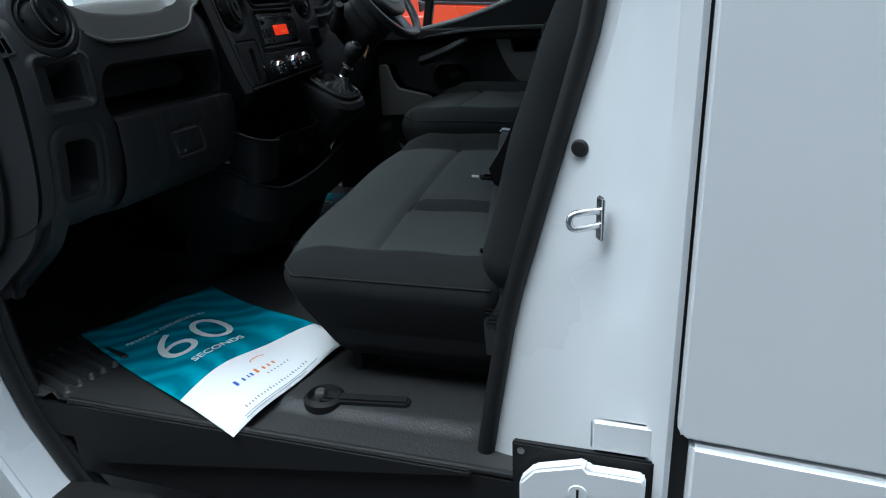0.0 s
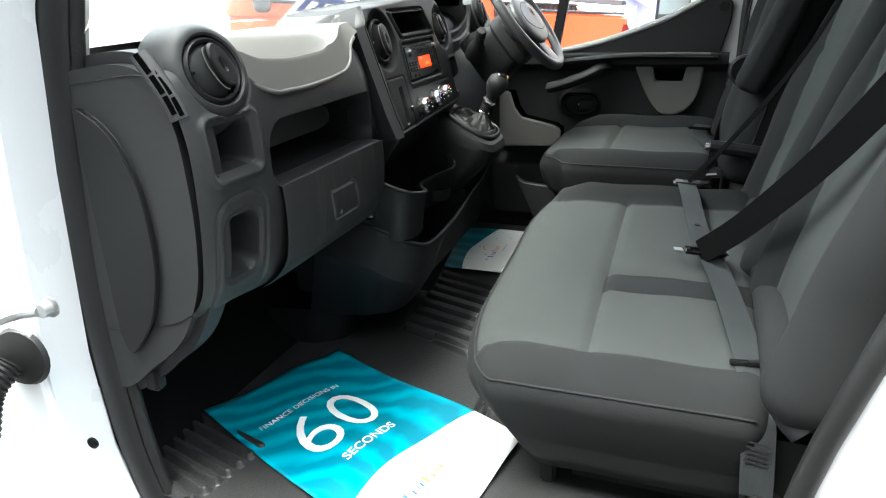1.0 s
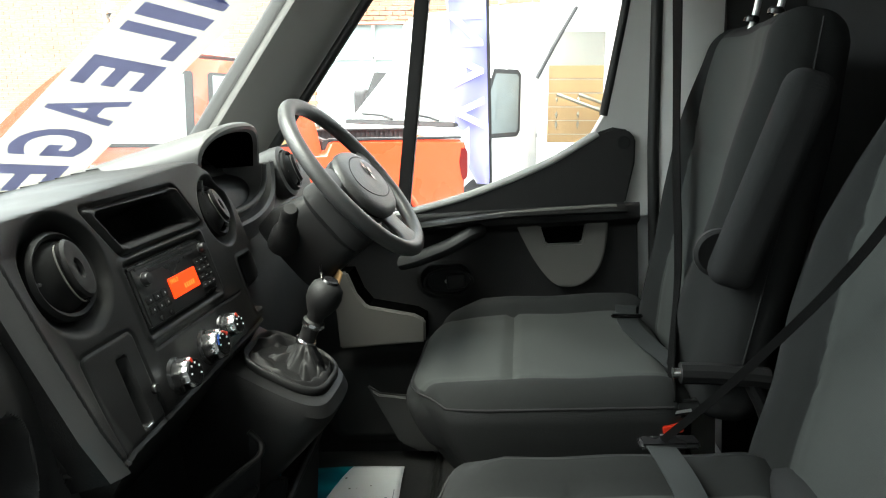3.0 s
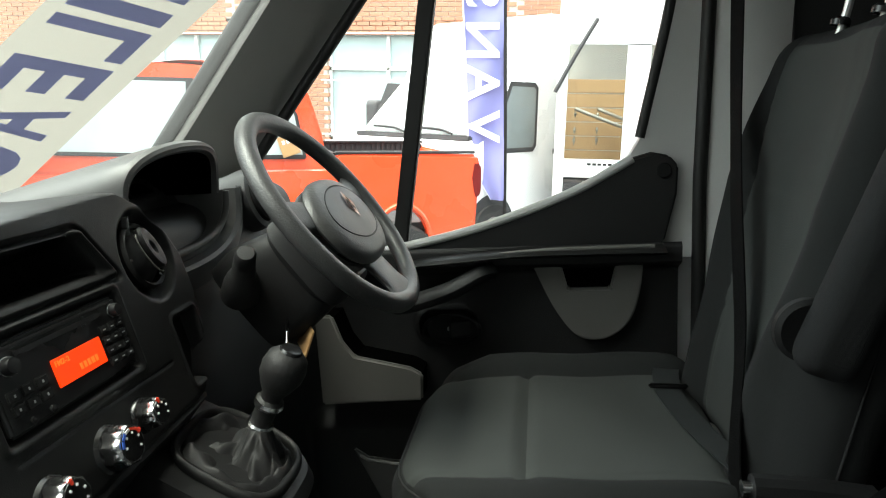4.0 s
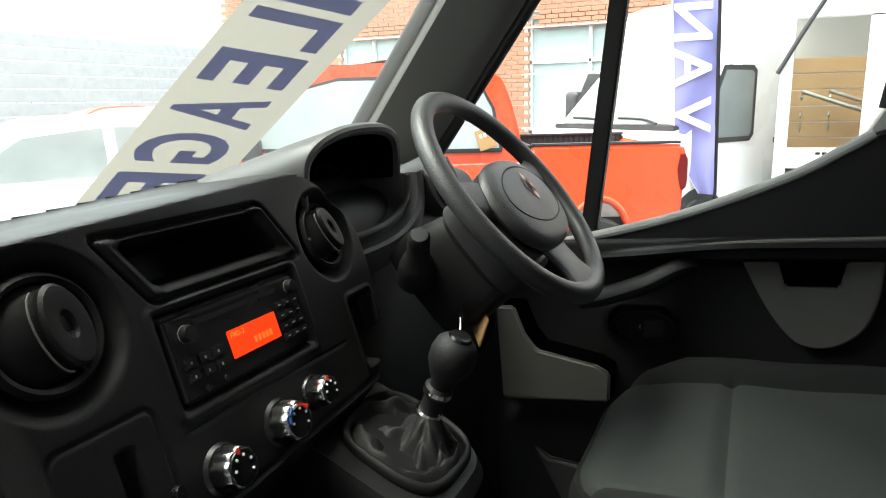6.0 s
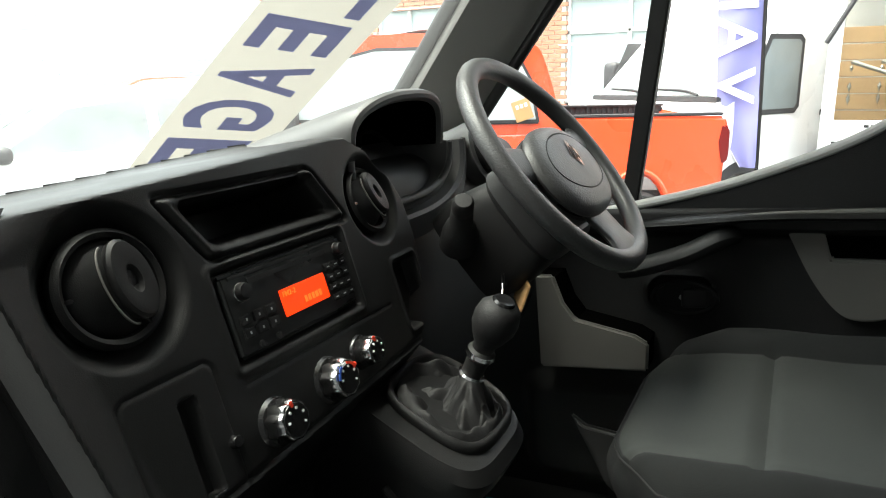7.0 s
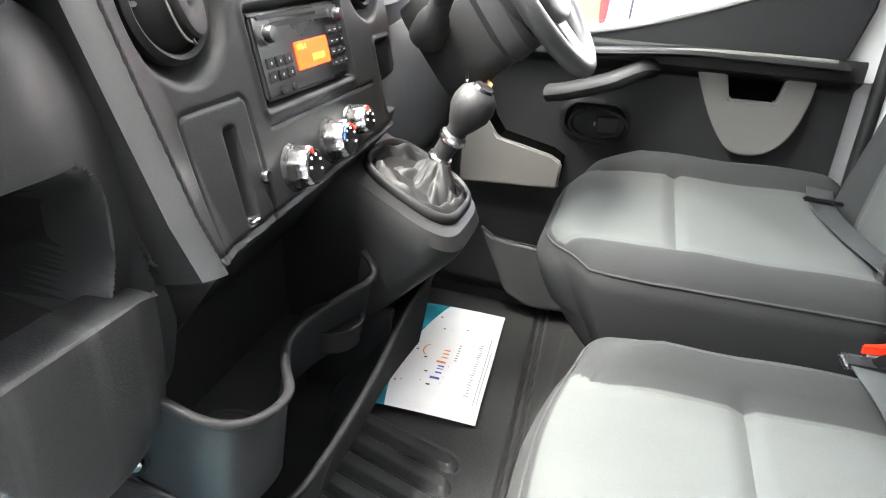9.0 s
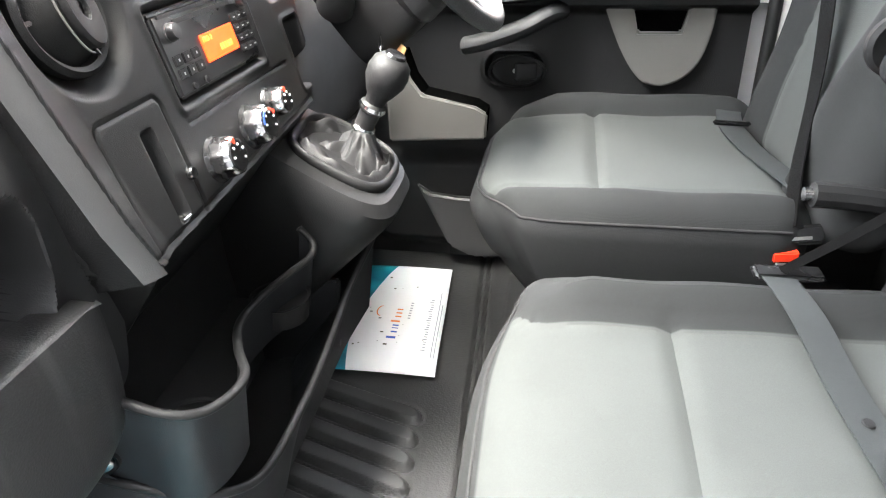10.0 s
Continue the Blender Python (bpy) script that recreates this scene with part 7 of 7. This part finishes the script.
flag.matrix_basis = YARD @ Matrix.Translation(flag.location + Vector((-0.31, 0, -0.21)))

# brick building with barred windows
BRICK = material("red_brown_brick", (0.36, 0.175, 0.11), 0.85, vary=0.3, scale=2.5, bump=0.3, fine=60)
MORTAR = material("pale_mortar", (0.46, 0.41, 0.36), 0.9, vary=0.15)
UPVC = material("white_window_frame", (0.72, 0.73, 0.72), 0.4)
OBSC = material("obscured_window_glass", (0.40, 0.50, 0.50), 0.25, vary=0.2, scale=1.5)
BY = 13.0
bld = thing("brick_building", "red-brown brick building with white barred windows", "building", (-4.5, 14, 0.2))
wins = [(-4.15, -0.95, 0.98, 3.05), (-8.0, -5.9, 0.98, 3.05)]
cells = [(-11.0, -8.0), (-8.0, -5.9), (-5.9, -4.15), (-4.15, -0.95), (-0.95, 6.0)]
for i, (x0, x1) in enumerate(cells):
    if i in (1, 3):
        w = wins[1 if i == 1 else 0]
        P("wall", box(x0, x1, BY + 0.012, BY + 0.30, 0.0, w[2]), MORTAR, bld)
        P("wall", box(x0, x1, BY + 0.012, BY + 0.30, w[3], 5.6), MORTAR, bld)
    else:
        P("wall", box(x0, x1, BY + 0.012, BY + 0.30, 0.0, 5.6), MORTAR, bld)
P("side_wall", box(-11.2, -11.0, BY + 0.02, BY + 9, 0.0, 5.6), MORTAR, bld)
P("roof", box(-11.3, 6.2, BY - 0.2, BY + 9, 5.6, 5.75), UPVC, bld)
for n_, (x0, x1, z0, z1) in enumerate(wins):
    wd = P("window", box(x0, x1, BY + 0.16, BY + 0.17, z0, z1), OBSC, bld, "barred window with obscured glass")
    P("sill", box(x0 - 0.05, x1 + 0.05, BY - 0.04, BY + 0.16, z0 - 0.08, z0), UPVC, wd)
    for zz in (z0 + 0.03, z0 + (z1 - z0) * 0.60, z1 - 0.03):
        P("rail", box(x0, x1, BY + 0.09, BY + 0.155, zz - 0.03, zz + 0.03, 0.005), UPVC, wd)
    for k in range(4):
        xx = x0 + 0.03 + (x1 - x0 - 0.06) * k / 3
        P("mullion", box(xx - 0.03, xx + 0.03, BY + 0.09, BY + 0.155, z0, z1, 0.005), UPVC, wd)
    for k in range(int((x1 - x0) / 0.22)):
        xx = x0 + 0.1 + 0.22 * k
        P("bar", tube([(xx, BY - 0.03, z0 - 0.12), (xx, BY - 0.03, (z0 + z1) / 2), (xx, BY - 0.03, z1 - 0.02)], 0.010, 6, smooth=1), UPVC, wd)
    for zz in (z0 + 0.1, (z0 + z1) / 2, z1 - 0.25):
        P("cross_bar", tube([(x0 - 0.1, BY - 0.03, zz), ((x0 + x1) / 2, BY - 0.03, zz), (x1 + 0.1, BY - 0.03, zz)], 0.012, 6, smooth=1, up=(0, 1, 0)), UPVC, wd)

bld.matrix_basis = YARD @ Matrix.Translation(bld.location)

# warehouse and fence beyond the windscreen
CLAD = material("pale_green_cladding", (0.74, 0.80, 0.81), 0.6, vary=0.05)
ware = thing("warehouse", "pale green metal-clad warehouse", "warehouse", (-24, 14, 0.3))
P("wall", box(-25, -22, 2, 26, 0, 7.4), CLAD, ware)
for k in range(48):
    P("cladding_rib", box(-21.99, -21.93, 2.2 + 0.5 * k, 2.32 + 0.5 * k, 0, 7.4), CLAD, ware)
P("roof_edge", box(-25.1, -21.9, 1.9, 26.1, 7.4, 7.6), UPVC, ware)
lamp = thing("lamp_post", "tall pale lamp post in the yard", "lamp post", (-17.5, 15.2, 0.25))
P("post", tube([(-17.5, 15.2, 0.25), (-17.5, 15.2, 4), (-17.5, 15.2, 9.0)], 0.09), UPVC, lamp)
P("base", tube([(-17.5, 15.2, 0.25), (-17.5, 15.2, 0.8), (-17.5, 15.2, 1.6)], 0.14), UPVC, lamp)
fence = thing("yard_fence", "dark slatted fence along the yard", "fence", (-16, 12, 0.2))
for k in range(9):
    P("rail_board", box(-18.0, -17.94, 4, 26, 0.4 + 0.36 * k, 0.72 + 0.36 * k, 0.01), material("weathered_fence", (0.42, 0.43, 0.45), 0.7, vary=0.2) if k == 0 else bpy.data.materials["weathered_fence"], fence)


for far in (ware, lamp, fence):
    far.matrix_basis = YARD @ Matrix.Translation(far.location)


def saloon(label, m, paint, group="parked cars"):
    """A parked car, front towards its own -x."""
    v = thing("parked_car", label, "car", (0, 0, 0), group)
    body = curve2([(2.1, 0.35), (2.15, 0.75), (2.0, 0.95), (1.2, 0.98), (-0.9, 0.95), (-1.9, 0.80), (-2.1, 0.60), (-2.12, 0.35)], 5)
    lps = [[(x * k, y, z) for x, z in body] for y, k in ((-0.86, 0.95), (-0.82, 0.99), (-0.4, 1.0), (0.4, 1.0), (0.82, 0.99), (0.86, 0.95))]
    part("body", loft(lps), paint, v)
    top = curve2([(1.9, 0.94), (1.45, 1.32), (1.0, 1.43), (0.1, 1.45), (-0.35, 1.36), (-1.05, 0.95)], 5)
    part("cabin", loft([[(x, y * (1 - 0.16 * max(z - 0.95, 0) / 0.5), z) for x, z in top] for y in (-0.78, -0.74, 0.0, 0.74, 0.78)]), paint, v)
    wsm = bmesh.new()
    wsm.faces.new([wsm.verts.new(p) for p in ((-0.42, -0.60, 1.355), (-0.42, 0.60, 1.355), (-1.02, 0.70, 0.985), (-1.02, -0.70, 0.985))])
    bmesh.ops.solidify(wsm, geom=wsm.faces[:], thickness=-0.02)
    part("windscreen", wsm, MISTGLASS, v)
    for s in (-1, 1):
        for poly in ([(-0.75, 1.0), (-0.28, 1.30), (0.25, 1.36), (0.25, 1.0)], [(0.33, 1.0), (0.33, 1.36), (0.95, 1.35), (1.5, 1.05), (1.5, 1.0)]):
            bm = bmesh.new()
            bm.faces.new([bm.verts.new((x, s * (0.785 - 0.125 * (z - 0.95) / 0.5), z)) for x, z in poly])
            bmesh.ops.solidify(bm, geom=bm.faces[:], thickness=0.02)
            part("side_window", bm, MISTGLASS, v)
        part("headlamp", pillow((-2.0, s * 0.62, 0.68), (0.16, 0.32, 0.14), 0.05, None, 8), MISTGLASS, v)
        part("mirror", pillow((-0.72, s * 0.92, 1.02), (0.12, 0.18, 0.12), 0.05, None, 8), BEDLINER, v)
        for x in (-1.35, 1.35):
            part("tyre", lathe([(0.20, -0.1), (0.31, -0.1), (0.32, 0), (0.31, 0.1), (0.2, 0.1)], facing((x, s * 0.80, 0.32), (0, s, 0)), 28, True), BLACKT, v)
            part("rim", lathe([(0.2, -0.1), (0.2, 0.08), (0.1, 0.05), (0, 0.06)], facing((x, s * 0.80, 0.32), (0, s, 0)), 28), STEEL, v)
    part("grille", box(-2.11, -2.06, -0.4, 0.4, 0.5, 0.66, 0.01), BEDLINER, v)
    v.matrix_world = YARD @ m
    return v


saloon("white parked car with misted windows", pose(-5.6, 4.9, 0.07, 0, 0, 62), VANWHITE)
saloon("silver-white parked car beyond the first", pose(-9.5, 9.0, 0.15, 0, 0, 62), VANWHITE)
saloon("red parked car among the white ones", pose(-13.0, 11.5, 0.2, 0, 0, 62), REDPAINT)
saloon("dark blue parked car behind the fence gap", pose(-13.5, 15.0, 0.25, 0, 0, 62), material("blue_car_paint", (0.03, 0.05, 0.22), 0.3, coat=0.4))


# ---- bricks, each a piece of its own where the window shows them ----
def brick_wall(x0, x1, z0, z1, parent, seed, limit):
    rnd = random.Random(seed)
    me = bpy.data.meshes.new("brick")
    bm = box(-0.109, 0.109, -0.05, 0.0, -0.033, 0.033, 0.004, 1)
    bm.to_mesh(me)
    bm.free()
    me.materials.append(BRICK)
    rest, count = [], 0
    row = 0
    z = z0 + 0.04
    while z < z1:
        x = x0 + (0.11 if row % 2 else 0.0) + 0.11
        while x < x1 - 0.08:
            if count < limit:
                o = new("brick", me)
                o.location = (x, BY + 0.012 - rnd.uniform(0, 0.004) + 0.05 - 0.012, z)
                under(o, parent)
                o.matrix_parent_inverse = Matrix.Translation(parent.location).inverted()
                count += 1
            else:
                rest.append((x, z))
            x += 0.228
        z += 0.077
        row += 1
    return rest


left_over = brick_wall(-5.9, -4.17, 1.8, 3.6, bld, 3, 170)
left_over += brick_wall(-5.9, -4.17, 0.1, 1.8, bld, 4, 0) + brick_wall(-5.9, -4.17, 3.6, 5.6, bld, 5, 0)
left_over += brick_wall(-11.0, -8.05, 0.1, 5.6, bld, 6, 0) + brick_wall(-8.0, -5.9, 3.08, 5.6, bld, 7, 0) + brick_wall(-4.15, -0.95, 3.08, 5.6, bld, 8, 120)
left_over += brick_wall(-0.95, 6.0, 0.1, 5.6, bld, 9, 0) + brick_wall(-8.0, -5.9, 0.1, 0.88, bld, 10, 0) + brick_wall(-4.15, -0.95, 0.1, 0.88, bld, 11, 0)
vs, fs = [], []
for x, z in left_over:
    k = len(vs)
    y = BY + random.uniform(-0.002, 0.003)
    vs += [(x - 0.109, y, z - 0.033), (x + 0.109, y, z - 0.033), (x + 0.109, y, z + 0.033), (x - 0.109, y, z + 0.033), (x - 0.109, y + 0.05, z - 0.033), (x + 0.109, y + 0.05, z - 0.033), (x + 0.109, y + 0.05, z + 0.033), (x - 0.109, y + 0.05, z + 0.033)]
    fs += [(k, k + 1, k + 2, k + 3), (k + 3, k + 2, k + 6, k + 7), (k, k + 4, k + 5, k + 1), (k + 1, k + 5, k + 6, k + 2), (k + 4, k, k + 3, k + 7)]
me = bpy.data.meshes.new("brickwork")
me.from_pydata(vs, [], fs)
tagged(P("brickwork", me, BRICK, bld, smooth=False), kind="stuff")
